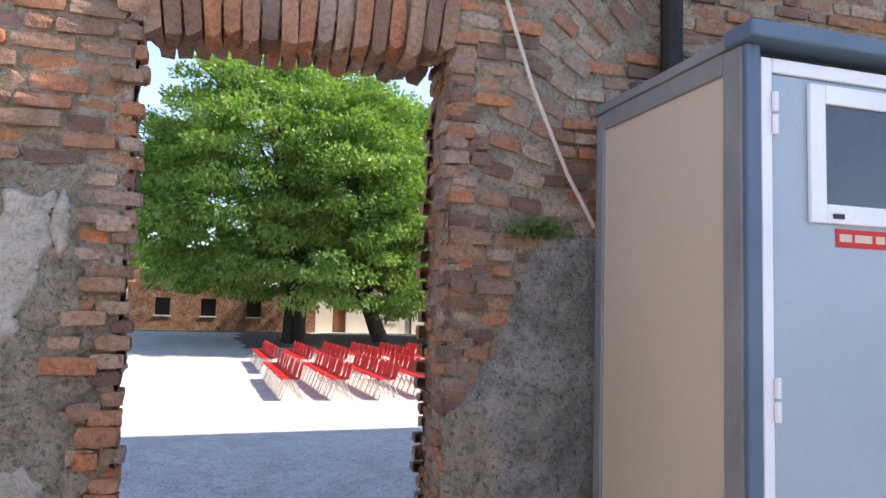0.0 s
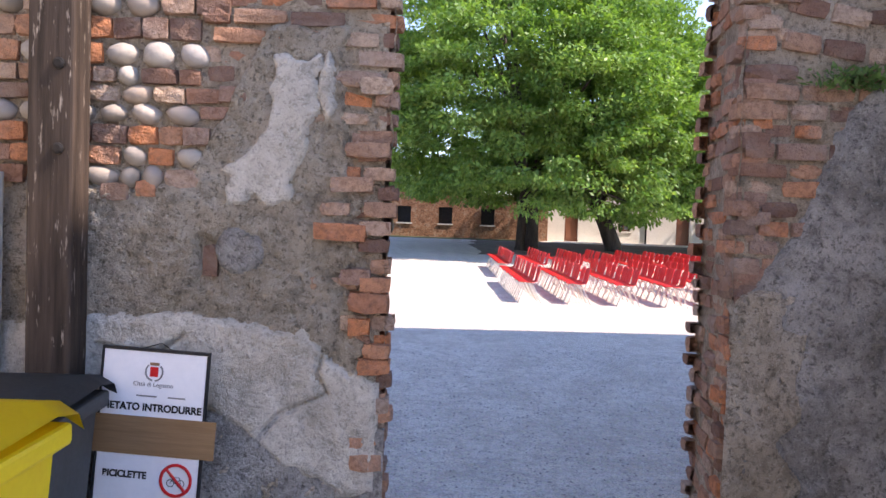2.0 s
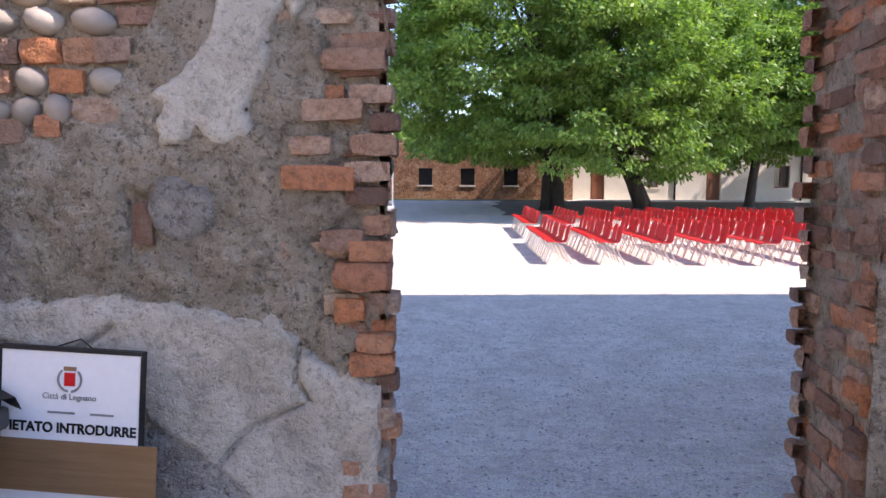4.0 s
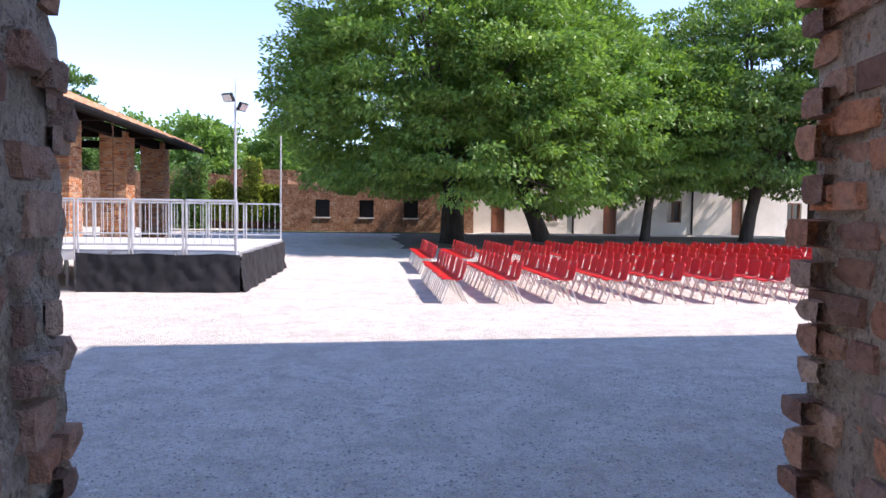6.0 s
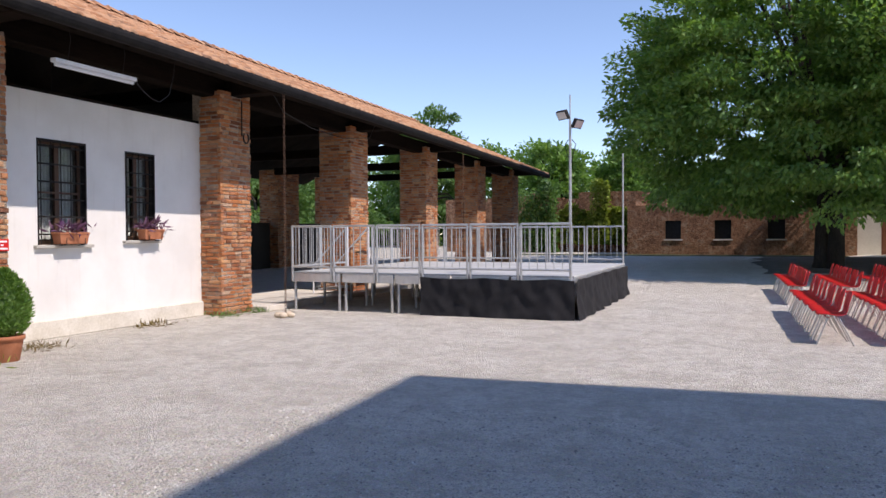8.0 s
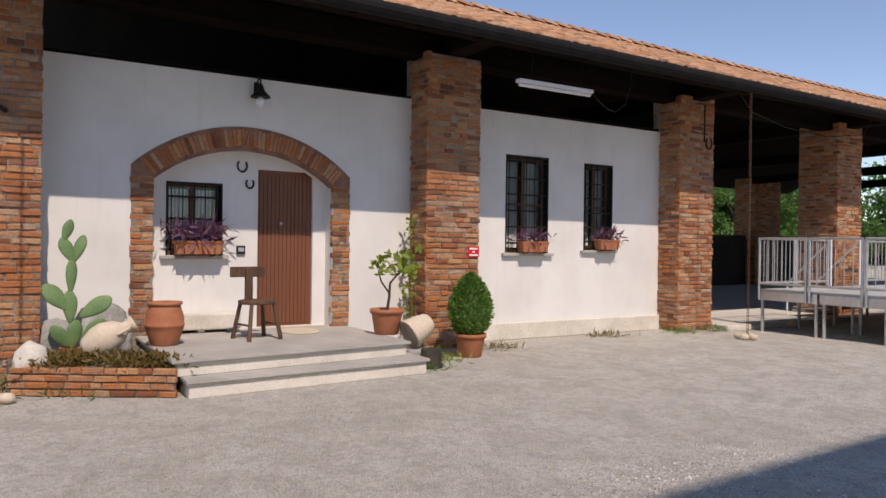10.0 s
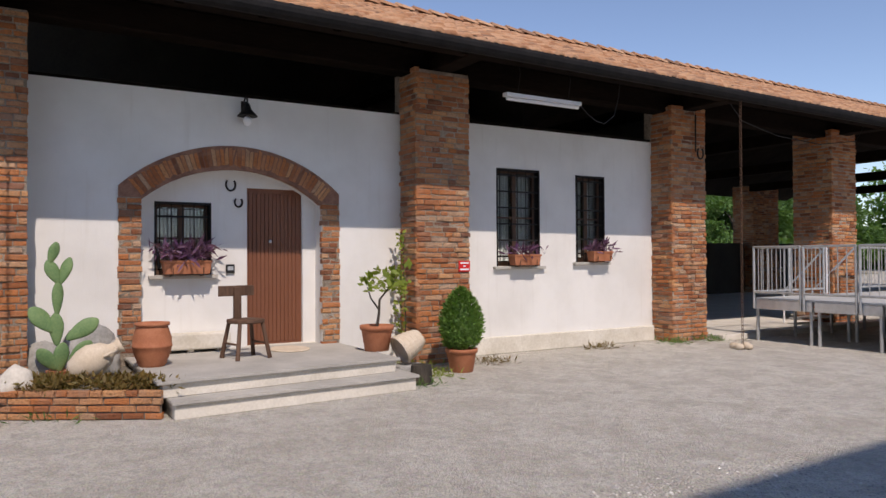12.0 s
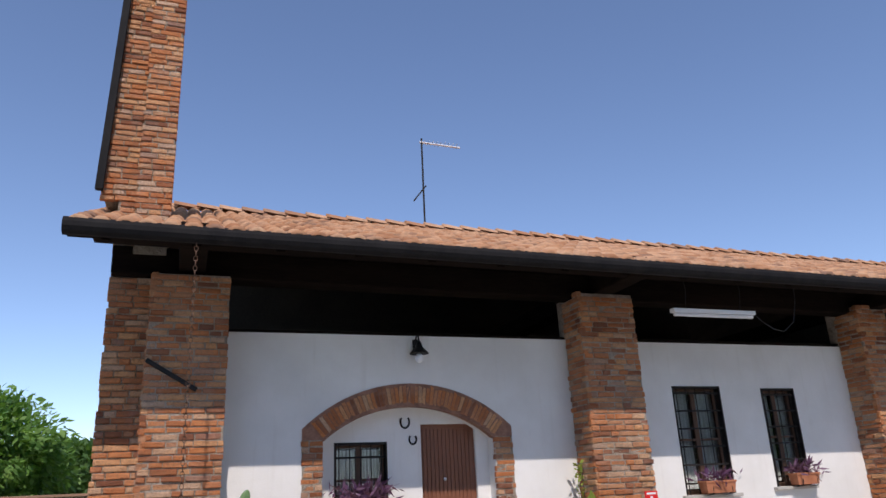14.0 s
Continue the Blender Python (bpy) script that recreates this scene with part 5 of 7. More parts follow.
def wall_x(x0, x1, z0, z1, holes, y0, y1):
    """A wall in the xz plane, cut into blocks round rectangular openings."""
    bm = bmesh.new()
    xs = sorted({x0, x1, *[h[0] for h in holes], *[h[1] for h in holes]})
    for a, b in zip(xs, xs[1:]):
        z = z0
        for lo, hi in sorted((h[2], h[3]) for h in holes if h[0] <= a and h[1] >= b):
            if lo > z:
                box(bm, a, b, y0, y1, z, lo)
            z = hi
        box(bm, a, b, y0, y1, z, z1)
    bmesh.ops.remove_doubles(bm, verts=bm.verts, dist=0.0005)
    return bm


part("wall", wall_x(-4.75, 5.0, -0.1, 2.35, holes, 0, 0.4), FAR_BRICK, barn)
part("side_wall", cube(-4.75, -4.4, 0.4, 4.5, -0.1, 2.6), FAR_BRICK, barn)
for h in holes:
    part("shutter", cube(h[0], h[1], 0.22, 0.27, h[2], h[3]), BLACK_PLASTIC, barn)
    if h[2] > 0:
        part("sill", cube(h[0] - 0.06, h[1] + 0.06, -0.04, 0.2, h[2] - 0.07, h[2] - 0.001), STONE_PALE, barn)
manor = thing("cream_building", "long cream plastered building with brown doors", "building", (0, 40.2, 0.42))
doors = [(5.95, 6.69), (12.1, 12.87), (19.6, 20.3), (26.8, 27.6)]
wins = [(8.9, 9.55), (15.75, 16.6), (23.0, 23.9)]
holes = [(a, b, 0.0, 2.2) for a, b in doors] + [(a, b, 0.68, 1.85) for a, b in wins]
part("wall", wall_x(5.0, 36.0, -0.1, 6.2, holes, 0, 0.45), FAR_WHITE, manor)
part("end_wall", cube(5.0, 5.4, 0.45, 8.0, -0.1, 6.2), FAR_WHITE, manor)
part("back_wall", cube(5.4, 36.0, 7.6, 8.0, -0.1, 6.2), ROOM_SHADE, manor)
for a, b in doors:
    d = part("door", cube(a, b, 0.14, 0.20, 0, 2.2), BROWN_DOOR, manor)
    for z0, z1 in ((0.15, 0.95), (1.1, 2.05)):
        part("door_panel", cube(a + 0.1, b - 0.1, 0.12, 0.139, z0, z1, 0.006), BROWN_DOOR, d)
for a, b in wins:
    w = part("window", cube(a, b, 0.20, 0.22, 0.68, 1.85), DARK_GLASS, manor)
    part("sill", cube(a - 0.08, b + 0.08, -0.05, 0.2, 0.6, 0.678), STONE_PALE, w)
    bm = bmesh.new()
    for x0, x1, z0, z1 in ((a, a + 0.07, 0.68, 1.85), (b - 0.07, b, 0.68, 1.85), ((a + b) / 2 - 0.03, (a + b) / 2 + 0.03, 0.75, 1.78), (a + 0.07, b - 0.07, 0.68, 0.75), (a + 0.07, b - 0.07, 1.78, 1.85)):
        box(bm, x0, x1, 0.16, 0.199, z0, z1)
    part("window_frame", bm, BROWN_DOOR, w)
for x in (10.4, 17.2):
    bm = bmesh.new()
    tube(bm, [(x, -0.05, 0), (x, -0.05, 6.1)], 0.05, 8)
    part("downpipe", bm, GUTTER, manor)
bm = bmesh.new()
vs = [bm.verts.new(p) for p in ((4.7, -0.6, 6.1), (36.3, -0.6, 6.1), (36.3, 4.0, 8.0), (4.7, 4.0, 8.0))]
bm.faces.new(vs)
vs = [bm.verts.new(p) for p in ((36.3, 8.5, 6.1), (4.7, 8.5, 6.1), (4.7, 4.0, 8.0), (36.3, 4.0, 8.0))]
bm.faces.new(vs)
bmesh.ops.solidify(bm, geom=bm.faces[:], thickness=0.12)
part("roof", bm, TILE_JOINED, manor)

manor.location = (5.0 - 5.0 * math.cos(radians(6)), 40.2 - 5.0 * math.sin(radians(6)), 0.42)
manor.rotation_euler = (0, 0, radians(6))

ruin = thing("wall_ruin", "ruined old masonry wall overgrown with ivy", "wall", (0, 44.5, 0.42), kind="structure")
bm = bmesh.new()
x = -16.0
while x < -3.6:
    w = rng.uniform(0.5, 1.1)
    box(bm, x, x + w, 0, 0.5, -0.1, 3.2 + 0.7 * noise.noise(Vector((x * 0.6, 2, 0))) + rng.uniform(-0.12, 0.12))
    x += w
part("masonry", bm, FAR_BRICK, ruin)


def ivy(name, label, x0, x1, y, z0, z1, n, seed, material, depth=0.4, leaf=0.16):
    r = np.random.RandomState(seed)
    pts = np.stack([r.uniform(x0, x1, n), y + r.uniform(-depth, 0, n), r.uniform(0, 1, n)], axis=1)
    top = np.array([z0 + (z1 - z0) * (0.72 + 0.4 * noise.noise(Vector((p[0] * 0.9, seed, 0)))) for p in pts])
    pts[:, 2] = z0 + (top - z0) * pts[:, 2]
    q = leaf_cards(pts, np.tile(np.array([0.0, -0.8, 0.2]), (n, 1)), leaf, seed, 0.2, 0.8)
    return quads_mesh(name, q, material, None, label, "stuff", "ivy")


ivy("ivy", "yellow-green ivy hanging over the ruined wall", -11.5, -4.6, 44.4, 0.9, 3.5, 12000, 5, LEAF_YELLOW)
ivy("ivy_column", "ivy climbing a ruined pillar", -7.3, -6.3, 44.2, 1.0, 5.6, 2600, 6, LEAF_YELLOW)
ivy("shrub", "dark green shrub beside the ruined wall", -11.4, -9.0, 43.9, 0.4, 5.2, 5200, 7, LEAF_DARK, 1.2)


def woods(name, label, box_min, box_max, n, seed, material, leaf=0.4):
    """A far belt of foliage with an uneven top."""
    r = np.random.RandomState(seed)
    lo, hi = np.array(box_min), np.array(box_max)
    pts = r.uniform(0, 1, (n, 3)) * (hi - lo) + lo
    top = np.array([0.62 + 0.45 * noise.noise(Vector((p[0] * 0.16, p[1] * 0.16, seed))) + 0.12 * noise.noise(Vector((p[0] * 0.7, p[1] * 0.7, seed))) for p in pts])
    pts[:, 2] = lo[2] + (hi[2] - lo[2]) * top * r.uniform(0.0, 1.0, n) ** 0.7
    nrm = r.normal(0, 1, (n, 3))
    nrm /= np.linalg.norm(nrm, axis=1, keepdims=True)
    return quads_mesh(name, leaf_cards(pts, nrm, leaf, seed, 0.1, 0.6), material, None, label, "stuff", "woods")


woods("woods", "dark belt of trees behind the portico", (-36, 42, 0), (-29, 75, 5.4), 32000, 61, LEAF_DARK)
woods("woods", "low green hedge beyond the portico", (-36, 14, 0), (-31, 42, 3.0), 14000, 64, LEAF)
woods("woods", "green belt of trees beyond the ruined wall", (-32, 62, 0.3), (7, 68, 12.0), 40000, 62, LEAF)
woods("woods", "green belt of trees beyond the garden wall", (-40, -30, 0), (-34, 16, 3.4), 22000, 63, LEAF_DARK)


# ---- farmhouse front: windows, door and fittings ----
def move(bm, m):
    bmesh.ops.transform(bm, matrix=m, verts=bm.verts)
    return bm


def grille(parent, y0, y1, z0, z1, x, uprights, crossbars):
    for i in range(uprights):
        y = y0 + (y1 - y0) * (i + 0.5) / uprights
        bm = bmesh.new()
        tube(bm, [(x, y, z0), (x, y, z1)], 0.007, 6)
        part("bar", bm, IRON, parent)
    for i in range(crossbars):
        z = z0 + (z1 - z0) * (i + 0.6) / crossbars
        part("crossbar", cube(x - 0.004, x + 0.004, y0 - 0.02, y1 + 0.02, z - 0.012, z + 0.012), IRON, parent)


def house_window(name, hole, face, label, cross=3, curtain=True):
    y0, y1, z0, z1 = hole
    win = thing(name, label, "window", kind="structure")
    f = bmesh.new()
    x = face - 0.12
    for a, b, c, d in ((y0, y0 + 0.055, z0, z1), (y1 - 0.055, y1, z0, z1), (y0 + 0.055, y1 - 0.055, z0, z0 + 0.06), (y0 + 0.055, y1 - 0.055, z1 - 0.06, z1)):
        box(f, x - 0.05, x, a, b, c, d)
    part("window_frame", f, BROWN_WOOD, win, "dark brown wooden frame")
    mid = (y0 + y1) / 2
    part("mullion", cube(x - 0.045, x + 0.006, mid - 0.035, mid + 0.035, z0 + 0.06, z1 - 0.06), BROWN_WOOD, win)
    for s in (0, 1):
        a, b = (y0 + 0.055, mid - 0.035) if s == 0 else (mid + 0.035, y1 - 0.055)
        for k in range(2):
            lo = z0 + 0.06 + (z1 - z0 - 0.12) * k / 2
            hi = lo + (z1 - z0 - 0.12) / 2
            if k:
                part("glazing_bar", cube(x - 0.04, x + 0.002, a, b, lo - 0.015, lo + 0.015), BROWN_WOOD, win)
            g = part("pane", cube(x - 0.026, x - 0.020, a, b, lo + (0.015 if k else 0), hi - (0 if k else 0.015)), GLASS, win)
            g.visible_shadow = False
    if curtain:
        verts, faces = [], []
        n = 60
        for j, z in enumerate((z0 + 0.08, z1 - 0.08)):
            for i in range(n + 1):
                y = y0 + 0.06 + (y1 - y0 - 0.12) * i / n
                verts.append((x - 0.10 + 0.018 * math.sin(i * 1.3) + 0.008 * math.sin(i * 0.5), y, z))
        keep = [i for i in range(n) if not 0.42 < i / n < 0.58]
        faces = [(i, i + 1, n + 2 + i, n + 1 + i) for i in keep]
        raw_mesh("curtain", verts, faces, CURTAIN, win, smooth=True)
    bm = cube(face - 0.10, face + 0.07, y0 - 0.07, y1 + 0.07, z0 - 0.045, z0 - 0.002, 0.006)
    part("window_sill", bm, STONE_TOP, win, "grey stone sill")
    grille(win, y0, y1, z0, z1, face - 0.03, 5, cross)
    # slim iron surround
    for a, b, c, d in ((y0 + 0.002, y0 + 0.022, z0, z1), (y1 - 0.022, y1 - 0.002, z0, z1), (y0 + 0.022, y1 - 0.022, z1 - 0.03, z1 - 0.002)):
        part("surround", cube(face - 0.11, face + 0.006, a, b, c, d), IRON, win)
    # back of the room, so that the glass looks into a dim space
    return win


def blade_tuft(centre, n, spread, height, size, seed, narrow=0.22, droop=0.0):
    r = np.random.RandomState(seed)
    pts = np.stack([r.normal(0, spread[0], n), r.normal(0, spread[1], n), r.uniform(0, height, n)], axis=1) + np.array(centre)
    nrm = np.stack([r.normal(0, 1, n), r.normal(0, 1, n), r.uniform(0.2, 1.5, n)], axis=1)
    nrm /= np.linalg.norm(nrm, axis=1, keepdims=True)
    return leaf_cards(pts, nrm, size, seed, droop, narrow)


def flower_box(y, z, x, width, seed, lush):
    """A clay window box on iron brackets with purple trailing leaves."""
    fb = thing("flower_box", "terracotta window box of purple-leaved plants", "flower box", (x, y, z), "window boxes")
    bm = bmesh.new()
    lo = [bm.verts.new((sx * 0.07, sy * (width / 2 - 0.02), 0)) for sx, sy in ((-1, -1), (1, -1), (1, 1), (-1, 1))]
    hi = [bm.verts.new((sx * 0.085, sy * width / 2, 0.14)) for sx, sy in ((-1, -1), (1, -1), (1, 1), (-1, 1))]
    bm.faces.new(lo[::-1])
    bm.faces.new(hi)
    for i in range(4):
        bm.faces.new((lo[i], lo[(i + 1) % 4], hi[(i + 1) % 4], hi[i]))
    part("trough", bm, TERRACOTTA, fb)
    part("rim", cube(-0.095, 0.095, -width / 2 - 0.01, width / 2 + 0.01, 0.135, 0.165, 0.006), TERRACOTTA, fb)
    for s in (-1, 1):
        bm = bmesh.new()
        tube(bm, [(-0.09, s * width * 0.32, 0.05), (-0.09, s * width * 0.32, -0.03), (0.10, s * width * 0.32, -0.012), (0.11, s * width * 0.32, 0.08)], 0.006, 5)
        part("bracket", bm, IRON, fb)
    q = blade_tuft((0.02, 0, 0.15), int(260 * lush), (0.05, width * 0.30), 0.06 + 0.10 * lush, 0.16, seed, 0.2, 0.25)
    quads_mesh("foliage", q, LEAF_PURPLE, fb, "purple trailing leaves")
    return fb


house_window("window_1", WIN_A, WX, "barred window with brown frame and white curtains", 6)
house_window("window_2", WIN_B, WX, "narrow barred window with brown frame", 6)
house_window("window_3", WIN_C, IN_X, "small barred window beside the front door", 2)
flower_box(11.62, 1.345, WX + 0.115, 0.50, 41, 0.5)
flower_box(13.18, 1.395, WX + 0.115, 0.42, 42, 0.5)
flower_box(6.62, 1.285, IN_X + 0.14, 0.56, 43, 1.3)

door = thing("door_1", "closed brown front door with vertical grooves below", "door", (IN_X, DOOR[0], DOOR[2]), kind="structure")
dw, dh = DOOR[1] - DOOR[0], DOOR[3] - DOOR[2]
part("leaf", cube(-0.09, -0.05, 0.0, dw, 0.0, dh), BROWN_DOOR, door)
k, n = 0.02, 13
for i in range(n):
    a = 0.03 + (dw - 0.06) * i / n
    part("board", cube(-0.052, -0.038, a + 0.004, a + (dw - 0.06) / n - 0.004, 0.05, dh - 0.06, 0.003), BROWN_DOOR, door)
bm = bmesh.new()
bmesh.ops.create_uvsphere(bm, u_segments=10, v_segments=8, radius=0.022)
part("knob", move(bm, Matrix.Translation((-0.02, dw * 0.42, 1.36))), ALU, door, "small steel door knob")
solo("door_threshold", cube(IN_X - 0.1, IN_X + 0.04, DOOR[0] - 0.02, ARCH_R - 0.01, 0.29, 0.345, 0.006), STONE_PALE, "worn pale stone threshold", "threshold", "structure")

# wall lamp
lamp = thing("wall_lamp", "black iron wall lamp with a glass bulb", "lamp", (WX, 7.29, 3.28))
part("back_plate", cube(0.0, 0.02, -0.035, 0.035, -0.02, 0.16, 0.005), IRON, lamp)
bm = bmesh.new()
tube(bm, [(0.02, 0, 0.14), (0.09, 0, 0.20), (0.16, 0, 0.17), (0.17, 0, 0.10)], 0.011, 7)
part("arm", bm, IRON, lamp)
bm = bmesh.new()
lathe(bm, [(0.02, 0.11), (0.035, 0.08), (0.05, 0.03), (0.12, -0.045), (0.125, -0.055), (0.05, -0.04), (0.02, -0.03)], 18, (0.17, 0, 0))
part("shade", bm, IRON, lamp, "", True)
bm = bmesh.new()
lathe(bm, [(0.02, -0.05), (0.05, -0.08), (0.055, -0.12), (0.035, -0.16), (0.004, -0.175)], 16, (0.17, 0, 0))
part("bulb", bm, WHITE_PAINT, lamp, "frosted glass bulb", True)


def horseshoe(y, z, r):
    bm = bmesh.new()
    pts = [(0, r * math.sin(a) * 0.8, -r * math.cos(a)) for a in np.linspace(-2.35, 2.35, 15)]
    tube(bm, pts, 0.013, 6)
    return solo("horseshoe", move(bm, Matrix.Translation((IN_X + 0.012, y, z))), IRON, "old iron horseshoe nailed to the white wall", "horseshoe", "", "lucky horseshoes")


horseshoe(7.19, 2.41, 0.075)
horseshoe(7.29, 2.19, 0.06)
box_unit = thing("intercom", "small dark intercom box on the white wall", "intercom", (IN_X, 7.18, 1.34))
part("case", cube(0.0, 0.035, -0.055, 0.055, -0.055, 0.055, 0.008), BLACK_PLASTIC, box_unit)
part("plate", cube(0.0355, 0.039, -0.035, 0.035, -0.02, 0.03), GALV, box_unit)

sign_r = thing("wall_sign", "small red plate with white bars on the pier", "sign", (PX + 0.012, 10.27, 1.345))
part("plate", cube(0.0, 0.012, -0.095, 0.095, -0.075, 0.075, 0.003), RED_SIGN, sign_r)
for z, w in ((0.045, 0.07), (0.0, 0.02), (-0.045, 0.075)):
    part("bar", cube(0.0125, 0.014, -w, w, z - 0.012, z + 0.012), WHITE_PAINT, sign_r)

# strip light hung under the eaves, with its looping cable
tl = thing("strip_light", "white fluorescent batten hung under the eaves", "lamp", (-7.6, 11.2, 3.66))
part("batten", cube(-0.05, 0.05, -0.67, 0.67, -0.01, 0.045, 0.008), WHITE_PAINT, tl)
bm = bmesh.new()
tube(bm, [(0, -0.64, -0.035), (0, 0.64, -0.035)], 0.022, 10)
part("tube", bm, WHITE_PAINT, tl)
for y in (-0.45, 0.45):
    bm = bmesh.new()
    tube(bm, [(0, y, 0.04), (0.02, y + 0.03, 0.32), (0, y, 0.66)], 0.006, 5)
    part("hanger", bm, IRON, tl)
bm = bmesh.new()
tube(bm, [(0, 0.67, 0.02), (0.0, 0.8, -0.09), (0, 0.98, -0.19), (0, 1.15, -0.22), (0, 1.35, -0.08), (0, 1.45, 0.22), (0, 1.5, 0.62)], 0.008, 6)
part("cable", bm, BLACK_PLASTIC, tl)
for pts in (((-7.55, 14.9, 4.25), (-7.5, 15.4, 3.75), (-7.4, 16.2, 3.55), (-7.5, 17.6, 3.52), (-7.6, 19.0, 3.7), (-7.65, 19.5, 4.2)),):
    bm = bmesh.new()
    tube(bm, pts, 0.008, 6)
    solo("cable", bm, BLACK_PLASTIC, "black cable sagging under the eaves", "cable")


# rain chains from the gutter
def rain_chain(y):
    ch = thing("rain_chain", "rusty rain chain hanging from the gutter", "chain", (EAVE_X + 0.05, y, 0.0), "rain chains")
    top = EAVE_Z - 0.16 - 0.0095 * (y - 5)
    bm = bmesh.new()
    lathe(bm, [(0.02, 0.09), (0.05, 0.06), (0.055, 0.0), (0.03, -0.02)], 12, (0, 0, top))
    part("spout", bm, GUTTER, ch)
    verts, faces = [], []
    n = int(top / 0.052)
    for i in range(n):
        z = top - 0.03 - i * 0.052
        turn = (i % 2) * math.pi / 2
        ring = []
        for k in range(8):
            a = 2 * math.pi * k / 8
            u, v = 0.022 * math.cos(a), 0.034 * math.sin(a)
            for s in (-0.0055, 0.0055):
                base = len(verts)
                verts.append((u * math.cos(turn) - s * math.sin(turn), u * math.sin(turn) + s * math.cos(turn), z + v))
            for s in (0.72,):
                verts.append((u * s * math.cos(turn), u * s * math.sin(turn), z + v * s))
        b = len(verts) - 24
        for k in range(8):
            p, q = b + 3 * k, b + 3 * ((k + 1) % 8)
            faces += [(p, q, q + 1, p + 1), (p + 1, q + 1, q + 2, p + 2), (p + 2, q + 2, q, p)]
    raw_mesh("link_run", verts, faces, RUST, ch, "rusty iron links", "stuff")
    for k in range(4):
        bm = bmesh.new()
        bmesh.ops.create_icosphere(bm, subdivisions=2, radius=0.075)
        for v in bm.verts:
            v.co += v.co * 0.25 * noise.noise(v.co * 9 + Vector((k * 4.0, y, 0)))
            v.co.z *= 0.7
        move(bm, Matrix.Translation((EAVE_X + 0.05 + 0.12 * math.cos(k * 1.7), y + 0.13 * math.sin(k * 1.7) - 0.03, 0.045)))
        solo("stone", bm, CLAY_PALE, "rounded pale stone under the rain chain", "stone", "", "stones under the rain chains", True)


for y in (4.5, 14.75, 23.7):
    rain_chain(y)

# porch: two stone steps
porch = thing("porch_steps", "pale stone porch with two shallow steps", "steps", (0, 0, 0), kind="structure")


def skew_block(name, pts, z0, z1, mat, lip=0.0):
    bm = bmesh.new()
    lo = [bm.verts.new((x, y, z0)) for x, y in pts]
    hi = [bm.verts.new((x, y, z1)) for x, y in pts]
    bm.faces.new(lo[::-1])
    bm.faces.new(hi)
    for i in range(len(pts)):
        bm.faces.new((lo[i], lo[(i + 1) % len(pts)], hi[(i + 1) % len(pts)], hi[i]))
    bmesh.ops.recalc_face_normals(bm, faces=bm.faces)
    bmesh.ops.bevel(bm, geom=bm.edges[:], offset=0.006, segments=2, affect="EDGES")
    return part(name, bm, mat, porch)


skew_block("lower_riser", ((WX + 0.004, 6.02), (-6.50, 6.02), (-6.68, 8.62), (WX + 0.004, 8.62)), 0.0, 0.138, STONE_PALE)
skew_block("lower_tread", ((WX + 0.004, 5.99), (-6.46, 5.99), (-6.645, 8.65), (WX + 0.004, 8.65)), 0.139, 0.172, STONE_TOP)
skew_block("upper_riser", ((WX + 0.004, 5.95), (-6.72, 5.95), (-6.97, 8.52), (WX + 0.004, 8.52)), 0.1725, 0.30, STONE_PALE)
skew_block("upper_slab", ((IN_X + 0.005, 6.1), (WX + 0.01, 5.90), (-6.67, 5.90), (-6.93, 8.56), (WX + 0.01, 8.56), (IN_X + 0.005, 8.32)), 0.301, 0.335, STONE_TOP)
mat_bm = bmesh.new()
lathe(mat_bm, [(0.30, 0.0), (0.31, 0.008), (0.30, 0.016)], 28, (-8.35, 7.75, 0.336), 0.8)
solo("doormat", mat_bm, CLAY_PALE, "round straw doormat before the door", "doormat")

# rustic wooden chair
rc = thing("wooden_chair", "rustic dark wooden chair with a plank back", "chair", (-7.88, 7.07, 0.336))
rc.rotation_euler = (0, 0, radians(12))
bm = bmesh.new()
lathe(bm, [(0.20, 0.40), (0.215, 0.412), (0.215, 0.435), (0.20, 0.445)], 14, (0, 0, 0), 1.0)
part("seat", bm, BROWN_WOOD, rc)
for sx, sy in ((-1, -1), (1, -1), (1, 1), (-1, 1)):
    bm = bmesh.new()
    tube(bm, [(sx * 0.19, sy * 0.20, 0.0), (sx * 0.13, sy * 0.14, 0.405)], [0.026, 0.022], 7)
    part("leg", bm, BROWN_WOOD, rc)
for s in (-1, 1):
    bm = bmesh.new()
    tube(bm, [(-0.165, s * 0.172, 0.17), (0.165, s * 0.172, 0.17)], 0.014, 6)
    part("stretcher", bm, BROWN_WOOD, rc)
part("back_post", move(cube(-0.02, 0.02, -0.045, 0.045, 0.43, 0.80, 0.006), Matrix.Translation((-0.16, -0.02, 0))), BROWN_WOOD, rc)
part("backrest", move(cube(-0.018, 0.018, -0.22, 0.22, 0.70, 0.82, 0.008), Matrix.Translation((-0.185, -0.02, 0))), BROWN_WOOD, rc)


def pot(name, label, x, y, z, r, h, mat, profile=None, category="flower pot"):
    p = thing(name, label, category, (x, y, z))
    bm = bmesh.new()
    prof = profile or [(0.70 * r, 0.0), (0.74 * r, 0.02 * h), (0.94 * r, 0.80 * h), (0.95 * r, 0.82 * h), (1.04 * r, 0.83 * h), (1.05 * r, h), (0.95 * r, h), (0.90 * r, 0.88 * h), (0.02 * r, 0.87 * h)]
    lathe(bm, prof, 28)
    part("body", bm, mat, p, "", True)
    return p


